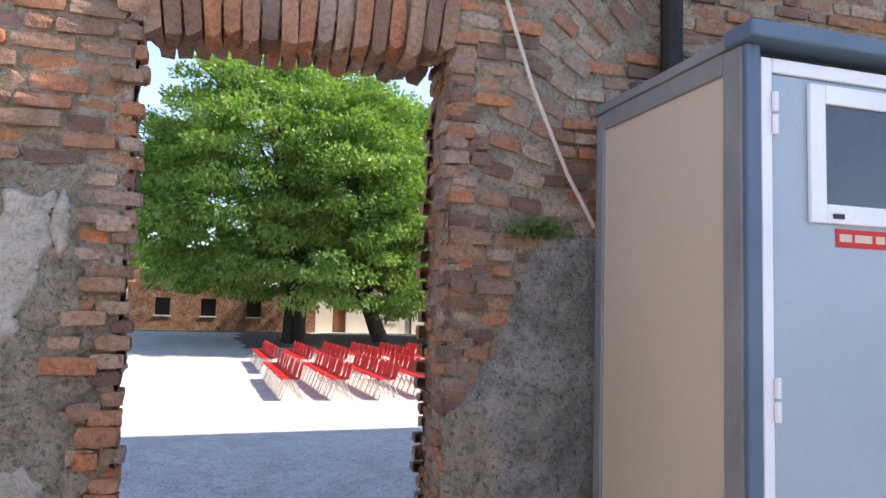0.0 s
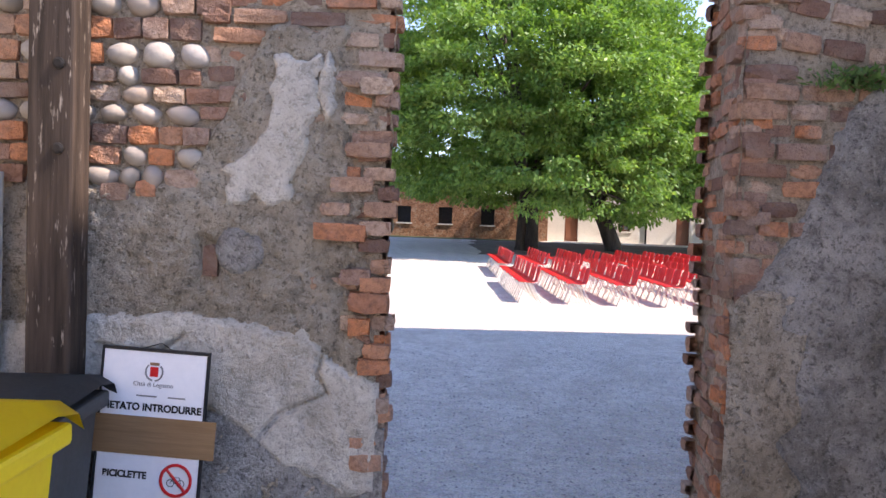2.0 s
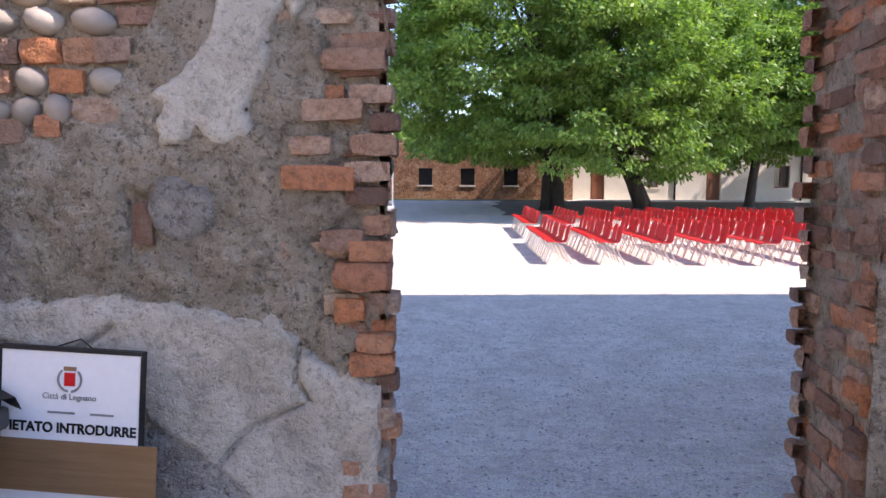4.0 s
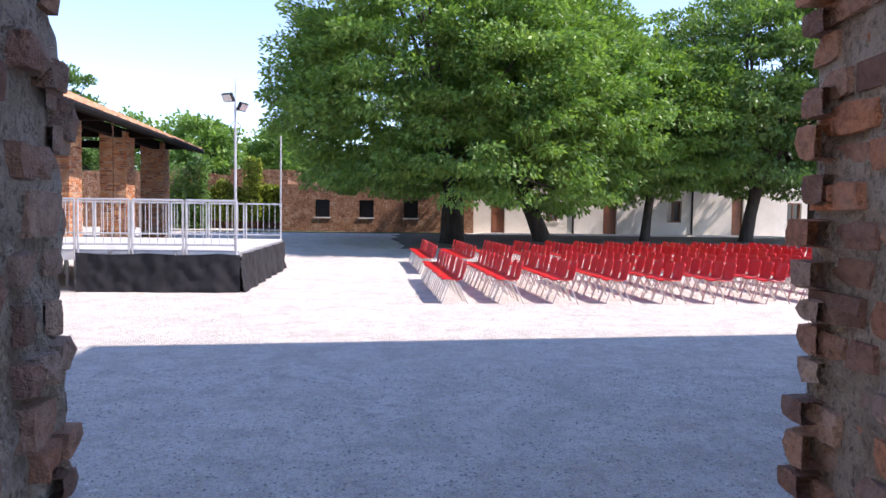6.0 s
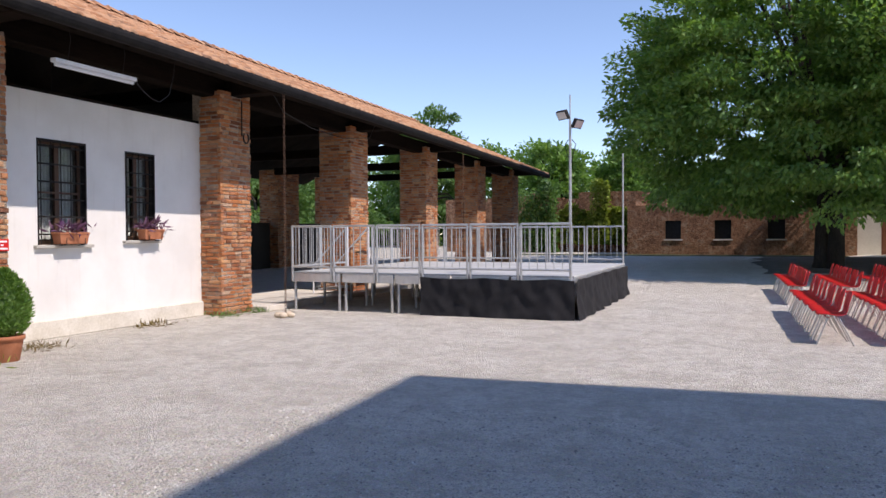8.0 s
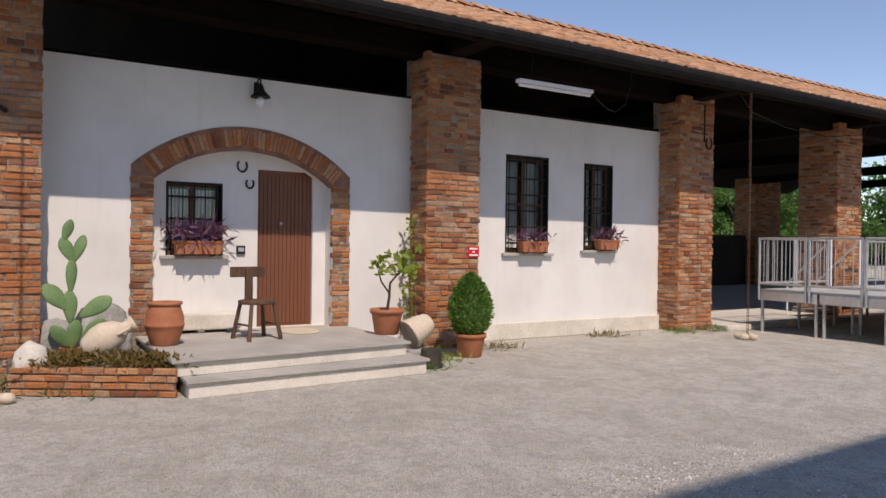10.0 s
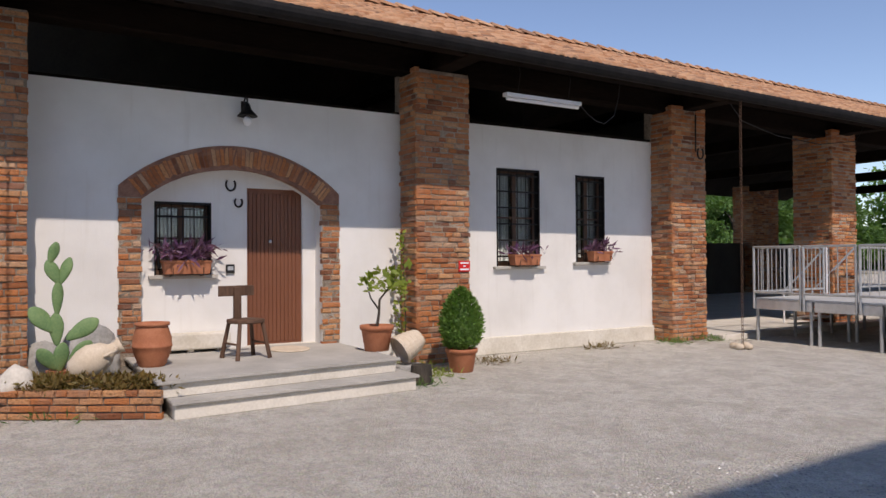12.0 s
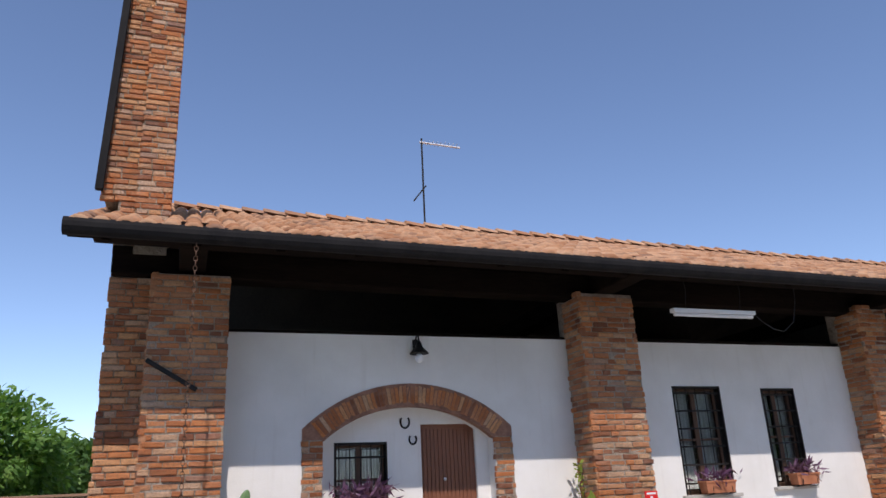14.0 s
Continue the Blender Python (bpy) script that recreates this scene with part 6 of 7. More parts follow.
jar = pot("barrel_jar", "barrel-shaped terracotta jar on the porch", -7.80, 6.05, 0.336, 0.2, 0.46, TERRACOTTA,
          [(0.125, 0.0), (0.14, 0.02), (0.185, 0.14), (0.198, 0.20), (0.203, 0.205), (0.203, 0.225), (0.198, 0.23), (0.195, 0.30), (0.16, 0.415), (0.158, 0.425), (0.178, 0.43), (0.178, 0.46), (0.15, 0.46), (0.13, 0.40), (0.02, 0.30)], "jar")
citrus = pot("citrus_pot", "terracotta pot with a small lemon tree", -7.66, 8.62, 0.336, 0.2, 0.31, TERRACOTTA)
bm = bmesh.new()
tube(bm, [(0, 0, 0.26), (0.02, 0.02, 0.45), (-0.02, 0.05, 0.62)], [0.02, 0.017, 0.014], 7)
tube(bm, [(0.02, 0.02, 0.5), (0.0, -0.08, 0.64), (0.03, -0.14, 0.78)], [0.013, 0.01, 0.006], 6)
tube(bm, [(-0.02, 0.05, 0.62), (0.05, 0.16, 0.78), (0.02, 0.26, 0.90)], [0.013, 0.01, 0.006], 6)
part("stem", bm, BARK, citrus)
q = np.concatenate([blade_tuft((0.02, 0.22, 0.70), 80, (0.08, 0.10), 0.30, 0.13, 51, 0.5), blade_tuft((0.03, -0.1, 0.72), 36, (0.06, 0.07), 0.16, 0.11, 52, 0.5)])
quads_mesh("foliage", q, LEAF_YELLOW, citrus, "yellow-green leaves")
vine = thing("climbing_plant", "leafy climber on the side of the pier", "plant", (PX - 0.25, 9.44, 0.0))
bm = bmesh.new()
tube(bm, [(0, 0, 0), (0.03, 0.02, 0.6), (-0.02, 0.02, 1.2), (0.02, 0.0, 1.75)], [0.012, 0.01, 0.008, 0.005], 6)
part("stem", bm, BARK, vine)
quads_mesh("foliage", np.concatenate([blade_tuft((0.05, -0.06, 0.25 + 0.2 * i), 22, (0.06 - 0.006 * i, 0.03), 0.22, 0.08, 60 + i, 0.55) for i in range(8)]), LEAF_YELLOW, vine)

top = pot("topiary_pot", "terracotta pot with a clipped conical conifer", -7.52, 9.76, 0.0, 0.2, 0.30, TERRACOTTA)
r = np.random.RandomState(77)
n = 5200
h = r.uniform(0, 1, n)
rad = 0.295 * np.sqrt(np.clip(np.sin(np.pi * np.clip(h * 0.92 + 0.10, 0, 1)), 0, 1)) * (1.0 - 0.30 * h) * r.uniform(0.72, 1.06, n)
a = r.uniform(0, 2 * np.pi, n)
pts = np.stack([rad * np.cos(a), rad * np.sin(a), 0.30 + 0.76 * h], axis=1)
nrm = np.stack([np.cos(a), np.sin(a), np.full(n, 0.7)], axis=1)
quads_mesh("foliage", leaf_cards(pts, nrm * 1.4, 0.055, 78, -0.4, 0.4), LEAF, top, "dense clipped green needles")
bm = bmesh.new()
lathe(bm, [(0.05, 0.28), (0.18, 0.38), (0.21, 0.55), (0.18, 0.74), (0.10, 0.92), (0.01, 1.0)], 14)
part("inner_growth", bm, LEAF_DARK, top)
bm = bmesh.new()
tube(bm, [(0, 0, 0.24), (0, 0, 0.5)], 0.02, 7)
part("stem", bm, BARK, top)

# rough block beside the steps, and a clay jar lying on a stone
stump = thing("wood_stump", "rough block beside the steps", "stump", (-7.02, 8.88, 0))
bm = bmesh.new()
lathe(bm, [(0.14, 0.0), (0.13, 0.05), (0.12, 0.20), (0.115, 0.22)], 12)
part("block", bm, BARK, stump)
lj = thing("clay_jar", "pale ribbed clay jar lying on its side", "jar", (-7.45, 8.95, 0.0))
bm = bmesh.new()
lathe(bm, [(0.02, 0.04), (0.15, 0.03), (0.165, 0.0), (0.185, 0.0), (0.188, 0.03), (0.172, 0.045), (0.175, 0.10), (0.163, 0.112), (0.163, 0.16), (0.15, 0.172), (0.148, 0.22), (0.135, 0.232), (0.128, 0.28), (0.10, 0.32), (0.05, 0.335), (0.005, 0.335)], 22)
part("body", move(bm, Matrix.Translation((0.0, -0.13, 0.34)) @ Matrix.Rotation(radians(-62), 4, "X")), CLAY_PALE, lj, "", False)
part("ribs", move(cube(-0.14, 0.14, -0.2, 0.2, 0.0, 0.17, 0.03), Matrix.Identity(4)), STONE_GREY, lj, "stone under the jar")

# low stone bench by the door
bench = thing("stone_bench", "low pale stone block seat against the wall", "bench", (0, 0, 0))
bm = cube(WX - 0.22, WX + 0.05, 6.18, 7.12, 0.375, 0.565, 0.02, 0.006)
part("block", bm, PLINTH, bench)
for y in (6.3, 6.65, 7.0):
    part("foot", cube(WX - 0.15, WX + 0.0, y - 0.04, y + 0.04, 0.336, 0.376, 0.008), STONE_PALE, bench)


def boulder(x, y, z, sx, sy, sz, seed, mat, label):
    bm = bmesh.new()
    bmesh.ops.create_icosphere(bm, subdivisions=3, radius=1.0)
    for v in bm.verts:
        c = v.co.copy()
        v.co *= 1 + 0.28 * noise.noise(c * 1.3 + Vector((seed, 0, 0))) + 0.10 * noise.noise(c * 4 + Vector((seed, 5, 0)))
        v.co = Vector((v.co.x * sx, v.co.y * sy, max(v.co.z, -0.5) * sz))
    return solo("boulder", move(bm, Matrix.Translation((x, y, z + 0.45 * sz))), mat, label, "stone", smooth=True)


# raised bed with bricks, cactus and stones
bed = thing("raised_bed", "low brick flower bed with red ground plants", "flower bed", (0, 0, 0))
P0, P1 = Vector((-7.42, 4.62, 0)), Vector((-6.62, 5.93, 0))
along = (P1 - P0)
turn = math.atan2(along.y, along.x)
bm = bmesh.new()
pts = [(P0.x, P0.y), (P1.x, P1.y), (-6.75, 5.94), (WX + 0.01, 5.94), (WX + 0.01, 4.97), (PX + 0.02, 4.97), (PX + 0.02, 4.62)]
lo = [bm.verts.new((x, y, 0)) for x, y in pts]
hi = [bm.verts.new((x, y, 0.235)) for x, y in pts]
bm.faces.new(hi)
for i in range(len(pts)):
    bm.faces.new((lo[i], lo[(i + 1) % len(pts)], hi[(i + 1) % len(pts)], hi[i]))
part("soil", bm, SHADE_EARTH, bed)
lay = Masonry(bed, Matrix.Translation(P0) @ Matrix.Rotation(turn, 4, "Z") @ Matrix.Translation((0, 0, 0)), PIER_ONE, PIER_JOINED, 120)
courses(lay, 0.0, along.length, 0.0, 0.27, 0.068, 0.21, proud=0.02)
lay.close()
q = []
for i in range(26):
    u = rng.random()
    c = P0.lerp(P1, 0.12 + 0.85 * u)
    q.append(blade_tuft((c.x - rng.uniform(0.05, 0.42), c.y + rng.uniform(0.0, 0.2), 0.235), 90, (0.09, 0.09), 0.10, 0.075, 100 + i, 0.35))
quads_mesh("ground_cover", np.concatenate(q), LEAF_DRY, bed, "reddish low plants")

cactus = thing("prickly_pear", "prickly pear cactus with flat green pads", "cactus", (-7.88, 5.18, 0.236))
bm = bmesh.new()
lathe(bm, [(0.10, 0.0), (0.12, 0.10), (0.125, 0.12), (0.10, 0.12), (0.02, 0.1)], 18)
part("pot", bm, TERRACOTTA, cactus)
# pads: base height, side offset, length, width, lean, turn
for y, z, length, width, lean, tw in ((0.0, 0.10, 0.30, 0.17, 0.12, 0.2), (-0.02, 0.36, 0.34, 0.16, -0.03, -0.2), (-0.02, 0.66, 0.36, 0.13, 0.03, 0.3), (0.0, 0.98, 0.27, 0.15, -0.42, 0.2), (0.01, 0.98, 0.29, 0.13, 0.32, -0.4), (-0.09, 1.18, 0.24, 0.12, 0.30, 0.2),
                                      (-0.04, 0.50, 0.34, 0.20, -0.72, 0.3), (0.06, 0.42, 0.36, 0.19, 1.0, -0.2), (0.08, 0.16, 0.32, 0.18, 0.75, 0.1), (-0.02, 0.12, 0.28, 0.17, -0.65, -0.3)):
    bm = bmesh.new()
    bmesh.ops.create_uvsphere(bm, u_segments=14, v_segments=10, radius=0.5)
    for v in bm.verts:
        t = v.co.z + 0.5
        v.co = Vector((v.co.x * 0.045, v.co.y * width * (0.62 + 0.5 * math.sin(math.pi * min(t * 0.9, 1.0)) * t), t * length))
    part("pad", move(bm, Matrix.Translation((0, y, z)) @ Matrix.Rotation(-lean, 4, "X") @ Matrix.Rotation(tw, 4, "Z")), CACTUS, cactus, "", True)
boulder(-8.42, 5.52, 0.236, 0.22, 0.30, 0.36, 3.0, STONE_GREY, "rough grey boulder behind the cactus")
boulder(-8.45, 5.05, 0.236, 0.16, 0.24, 0.24, 8.0, STONE_GREY, "rough grey stone beside the pier")
boulder(-7.45, 4.80, 0.236, 0.13, 0.15, 0.17, 12.0, STONE_PALE, "pale rounded stone on the flower bed")
amphora = thing("amphora", "pale clay amphora lying on the flower bed", "amphora", (-7.62, 5.50, 0.236))
bm = bmesh.new()
lathe(bm, [(0.03, -0.05), (0.10, 0.0), (0.155, 0.12), (0.165, 0.22), (0.12, 0.34), (0.065, 0.40), (0.06, 0.46), (0.085, 0.50), (0.07, 0.50), (0.045, 0.42), (0.01, 0.3)], 22)
part("body", move(bm, Matrix.Translation((0.0, -0.22, 0.13)) @ Matrix.Rotation(radians(-62), 4, "X")), CLAY_PALE, amphora, "", True)
for s in (-1, 1):
    bm = bmesh.new()
    tube(bm, [(s * 0.07, 0, 0.44), (s * 0.15, 0, 0.42), (s * 0.14, 0, 0.30)], 0.016, 7)
    part("loop", move(bm, Matrix.Translation((0.0, -0.22, 0.13)) @ Matrix.Rotation(radians(-62), 4, "X")), CLAY_PALE, amphora)
bm = bmesh.new()
lathe(bm, [(0.05, 0.0), (0.06, 0.06), (0.045, 0.14), (0.06, 0.20), (0.03, 0.24), (0.045, 0.29), (0.035, 0.35), (0.005, 0.37)], 12, (-8.10, 5.72, 0.236))
solo("garden_figure", bm, STONE_GREY, "small weathered stone garden figure", "figure", smooth=True)

# weeds at the foot of the piers
for i, (x, y, m) in enumerate(((-8.0, 9.35, LEAF_YELLOW), (-7.35, 9.35, LEAF_YELLOW), (-7.9, 10.5, LEAF_DRY), (-8.15, 14.45, LEAF_DARK), (-8.05, 15.2, LEAF_DARK), (-8.0, 4.4, LEAF_DARK), (-7.6, 4.5, LEAF_DRY), (-7.2, 5.1, LEAF_DARK), (-8.3, 12.9, LEAF_DRY), (-6.9, 8.75, LEAF_DARK))):
    quads_mesh("weeds", blade_tuft((x, y, 0.0), 130, (0.13, 0.16), 0.04, 0.11, 200 + i, 0.14), m, None, "tuft of low weeds on the gravel", "stuff", "weeds")

# bracket and horseshoe on the piers, aerial on the ridge
bm = bmesh.new()
tube(bm, [(PX + 0.02, 4.06, 3.05), (PX + 0.05, 4.6, 2.72)], 0.03, 4)
solo("iron_bracket", bm, IRON, "slanting iron bracket on the brick pier", "bracket")
bm = bmesh.new()
tube(bm, [(0, 0.075 * math.sin(a), -0.10 * math.cos(a)) for a in np.linspace(-2.5, 2.5, 13)], 0.014, 6)
solo("horseshoe", move(bm, Matrix.Translation((PX + 0.03, 15.22, 3.28))), IRON, "iron horseshoe hung on the brick pier", "horseshoe")
bm = bmesh.new()
tube(bm, [(PX + 0.03, 15.1, 3.95), (PX + 0.03, 15.1, 3.3)], 0.012, 6)
solo("conduit", bm, IRON, "thin dark conduit on the brick pier", "conduit")
aer = thing("aerial", "thin television aerial on the roof ridge", "aerial", (RIDGE_X, 8.93, RIDGE_Z + 0.0))
bm = bmesh.new()
tube(bm, [(0, 0, -0.1), (0, 0, 2.03)], 0.02, 7)
part("mast", bm, IRON, aer)
bm = bmesh.new()
tube(bm, [(0, -0.05, 1.94), (0, 0.86, 1.91)], 0.022, 6)
part("boom", bm, ALU, aer)
for k in range(9):
    bm = bmesh.new()
    y = 0.05 + 0.09 * k
    tube(bm, [(-0.12, y, 1.94), (0.12, y, 1.94)], 0.006, 5)
    part("element", bm, ALU, aer)
bm = bmesh.new()
tube(bm, [(0, 0.06, 0.95), (0, -0.22, 0.58)], 0.016, 6)
part("lower_boom", bm, IRON, aer)

# tall brick gable pillar over the south end of the roof
tall = thing("gable_pillar", "tall narrow brick gable rising through the roof", "gable", (0, 0, 0), kind="structure")
part("mortar_core", cube(-8.95, -8.32, 3.82, 4.18, 4.3, 10.5), MORTAR, tall)
lay = Masonry(tall, Matrix.Translation((-8.31, 0, 0)) @ Matrix.Rotation(radians(90), 4, "Z"), PIER_ONE, PIER_JOINED, 0)
courses(lay, 3.80, 4.20, 4.7, 10.4, 0.0725, 0.25, proud=0.006)
lay.close()
part("set_back_wall", cube(-9.3, -8.53, 3.60, 4.10, 0.0, 5.1), MORTAR, tall)
for y0, z0, z1 in ((3.40, 5.1, 6.45), (3.45, 6.45, 7.8), (3.50, 7.8, 9.1), (3.55, 9.1, 10.5)):
    part("upper_wall", cube(-9.3, -8.53, y0 + 0.015, 3.83, z0, z1), MORTAR, tall)
lay = Masonry(tall, Matrix.Translation((-8.52, 0, 0)) @ Matrix.Rotation(radians(90), 4, "Z"), PIER_ONE, PIER_JOINED, 0)
courses(lay, 3.58, 4.06, 0.0, 5.0, 0.0725, 0.25, proud=0.008)
for y0, z0, z1 in ((3.39, 5.0, 6.45), (3.44, 6.45, 7.8), (3.49, 7.8, 9.1), (3.54, 9.1, 10.4)):
    courses(lay, y0, 3.83, z0, z1, 0.0725, 0.25, proud=0.008)
lay.close()
bm = bmesh.new()
tube(bm, [(-8.45, 3.38, 5.1), (-8.45, 3.57, 10.5)], 0.06, 4)
part("verge", bm, GUTTER, tall)

# garden wall beyond the south end
gw = thing("wall_garden", "low red brick garden wall", "wall", kind="structure")
part("mortar_core", cube(-18.6, -18.3, -14.0, 3.6, 0, 1.82), MORTAR, gw)
lay = Masonry(gw, Matrix.Translation((-18.3, 0, 0)) @ Matrix.Rotation(radians(90), 4, "Z"), PIER_ONE, PIER_JOINED, 0)
courses(lay, -4.0, 3.6, 0.9, 1.80, 0.075, 0.25, proud=0.01)
lay.close()
part("coping", cube(-18.7, -18.22, -14.0, 3.6, 1.822, 1.88, 0.01), TILE_JOINED, gw)

# ---- yard side of the gate ----
post = thing("timber_post", "weathered dark timber post against the wall", "post", (-1.22, 3.34, 0))
bm = cube(-0.078, 0.078, -0.06, 0.06, 0.0, 4.4, 0.01)
part("shaft", bm, OLD_POST, post)
for z in (1.72, 2.0):
    bm = bmesh.new()
    lathe(bm, [(0.02, 0.0), (0.02, 0.008), (0.012, 0.012)], 10)
    part("bolt", move(bm, Matrix.Translation((0.03, -0.06, z)) @ Matrix.Rotation(radians(90), 4, "X")), IRON, post)


def letters(text, size, material, parent, m, bold=0.0, width=1.0):
    cu = bpy.data.curves.new("lettering", "FONT")
    cu.body, cu.size, cu.align_x, cu.extrude, cu.offset, cu.space_character = text, size, "CENTER", 0.0006, bold, 1.0
    tmp = new("lettering", cu)
    bpy.context.view_layer.update()
    me = bpy.data.meshes.new_from_object(tmp.evaluated_get(bpy.context.evaluated_depsgraph_get()))
    bpy.data.objects.remove(tmp)
    me.materials.clear()
    me.materials.append(material)
    ob = new("lettering", me)
    ob.parent = parent
    ob.matrix_basis = m @ Matrix.Rotation(radians(90), 4, "X") @ Matrix.Diagonal((width, 1, 1, 1))
    return ob


board = thing("notice_board", "white notice board with black lettering and brown tape", "sign", (-0.868, 3.335, 1.045))
board.rotation_euler = (radians(-4), radians(2.0), radians(-2))
BW, BH = 0.36, 0.62
part("panel", cube(-BW / 2, BW / 2, -0.008, 0.008, -BH, 0, 0.004), WHITE_PAINT, board)
for x0, x1, z0, z1 in ((-BW / 2 - 0.006, BW / 2 + 0.006, -0.004, 0.006), (-BW / 2 - 0.006, -BW / 2 - 0.001, -BH, -0.005), (BW / 2 + 0.001, BW / 2 + 0.006, -BH, -0.005)):
    part("edging", cube(x0, x1, -0.011, 0.011, z0, z1), BLACK_PLASTIC, board)
at = lambda x, z: Matrix.Translation((x, -0.0095, z))
letters("VIETATO INTRODURRE", 0.034, INK, board, at(0.0, -0.205), 0.0012, 0.97)
letters("Citt\u00e0 di Legnano", 0.021, GREY_INK, board, at(0.0, -0.122))
letters("BICICLETTE", 0.032, INK, board, at(-0.075, -0.435), 0.0012, 0.93)
for x, w in ((-0.02, 0.035), (0.085, 0.03)):
    part("bar", cube(x - w, x + w, -0.010, -0.0085, -0.158, -0.153), GREY_INK, board)
part("bar", cube(-0.06, 0.10, -0.010, -0.0085, -0.518, -0.511), GREY_INK, board)
tape = cube(-BW / 2 - 0.02, BW / 2 + 0.05, -0.0125, -0.0095, -0.355, -0.225)
part("tape", tape, TAPE, board, "wide strips of brown packing tape")
# town arms: a small crowned shield between two sprays, as plain shapes
part("shield", cube(-0.014, 0.014, -0.0105, -0.0085, -0.088, -0.055, 0.0), RED_SIGN, board)
part("crown", cube(-0.016, 0.016, -0.0105, -0.0085, -0.050, -0.040, 0.0), TAPE, board)
for s in (-1, 1):
    bm = bmesh.new()
    tube(bm, [(s * 0.03 * math.cos(a), -0.0095, -0.072 + 0.03 * math.sin(a)) for a in np.linspace(-1.4, 0.8, 8)], 0.003, 5)
    part("spray", bm, GREY_INK, board)
# bicycle ban: red ring and slash over a small bicycle
ring = [(0.105 + 0.052 * math.cos(a), -0.0105, -0.432 + 0.052 * math.sin(a)) for a in np.linspace(0, 2 * math.pi, 33)]
bm = bmesh.new()
tube(bm, ring, 0.0055, 6, False)
part("ban_ring", bm, RED_SIGN, board)
bm = bmesh.new()
tube(bm, [(0.07, -0.0112, -0.395), (0.14, -0.0112, -0.468)], 0.0045, 6)
part("ban_slash", bm, RED_SIGN, board)
for dx in (-0.018, 0.018):
    bm = bmesh.new()
    tube(bm, [(0.105 + dx + 0.012 * math.cos(a), -0.0095, -0.442 + 0.012 * math.sin(a)) for a in np.linspace(0, 2 * math.pi, 17)], 0.0014, 5, False)
    part("wheel", bm, INK, board)
bm = bmesh.new()
tube(bm, [(0.087, -0.0095, -0.442), (0.098, -0.0095, -0.422), (0.117, -0.0095, -0.422), (0.123, -0.0095, -0.442), (0.104, -0.0095, -0.442), (0.098, -0.0095, -0.422)], 0.0014, 5)
part("frame", bm, INK, board)
bm = bmesh.new()
tube(bm, [(-0.06, 0.0, 0.0), (0.0, 0.035, 0.022), (0.06, 0.0, 0.0)], 0.002, 5)
part("wire", bm, IRON, board)


def wheelie_bin(x, y, turn, lid, label):
    b = thing("wheelie_bin", label, "bin", (x, y, 0), "waste bins by the gate")
    b.rotation_euler = (0, 0, radians(turn))
    bm = bmesh.new()
    lo = [bm.verts.new((sx * 0.20, sy * 0.20, 0.06)) for sx, sy in ((-1, -1), (1, -1), (1, 1), (-1, 1))]
    hi = [bm.verts.new((sx * 0.25, sy * 0.26, 0.90)) for sx, sy in ((-1, -1), (1, -1), (1, 1), (-1, 1))]
    bm.faces.new(lo[::-1])
    bm.faces.new(hi)
    for i in range(4):
        bm.faces.new((lo[i], lo[(i + 1) % 4], hi[(i + 1) % 4], hi[i]))
    bmesh.ops.bevel(bm, geom=bm.edges[:], offset=0.02, segments=2, affect="EDGES")
    part("body", bm, BIN_GREY if lid is BIN_GREY else lid, b)
    part("collar", cube(-0.275, 0.275, -0.285, 0.285, 0.86, 0.915, 0.012), lid, b)
    bm = bmesh.new()
    prof = [(-0.30, 0.915), (-0.29, 0.945), (-0.16, 0.975), (0.16, 0.985), (0.27, 0.965), (0.30, 0.918)]
    rows = [[bm.verts.new((px, py, pz - (0.03 if abs(py) > 0.26 else 0.0))) for py in (-0.30, -0.25, 0.0, 0.25, 0.30)] for px, pz in prof]
    for r0, r1 in zip(rows, rows[1:]):
        for k in range(4):
            bm.faces.new((r0[k], r0[k + 1], r1[k + 1], r1[k]))
    bmesh.ops.solidify(bm, geom=bm.faces[:], thickness=0.02)
    part("lid", bm, lid, b, "", True)
    bm = bmesh.new()
    tube(bm, [(-0.29, -0.15, 0.93), (-0.34, -0.15, 0.99), (-0.34, 0.15, 0.99), (-0.29, 0.15, 0.93)], 0.014, 8)
    part("grab_bar", bm, lid, b)
    for s in (-1, 1):
        bm = bmesh.new()
        lathe(bm, [(0.03, -0.02), (0.095, -0.022), (0.1, 0.0), (0.095, 0.022), (0.03, 0.02)], 18)
        part("wheel", move(bm, Matrix.Translation((-0.20, s * 0.225, 0.1)) @ Matrix.Rotation(radians(90), 4, "X")), BLACK_PLASTIC, b)
    return b


wheelie_bin(-1.27, 3.0, 95, BIN_GREY, "dark grey wheelie bin beside the post")
wheelie_bin(-1.10, 2.42, 92, BIN_YELLOW, "yellow wheelie bin with a closed lid").scale = (1.0, 1.0, 1.07)
bm = bmesh.new()
tube(bm, [(-1.575, 3.30, 0.0), (-1.575, 3.385, 1.55)], 0.011, 8)
broom = solo("tool_shaft", bm, RUST, "rusty tool shaft leaning on the wall", "tool")
bm = bmesh.new()
tube(bm, [(-1.575, 3.383, 1.551), (-1.575, 3.392, 1.70)], 0.016, 8)
k = two_tone("green_rubber", (0.01, 0.12, 0.07), (0.015, 0.16, 0.09), 8.0, 60.0, 0.6, 0.1, 0.001)
part("grip", bm, k, broom, "green rubber grip")
bm = bmesh.new()
tube(bm, [(-1.46, 3.36, 0.0), (-1.455, 3.375, 1.64)], 0.022, 10)
solo("grey_pipe", bm, STONE_TOP, "grey pipe standing against the wall", "pipe")

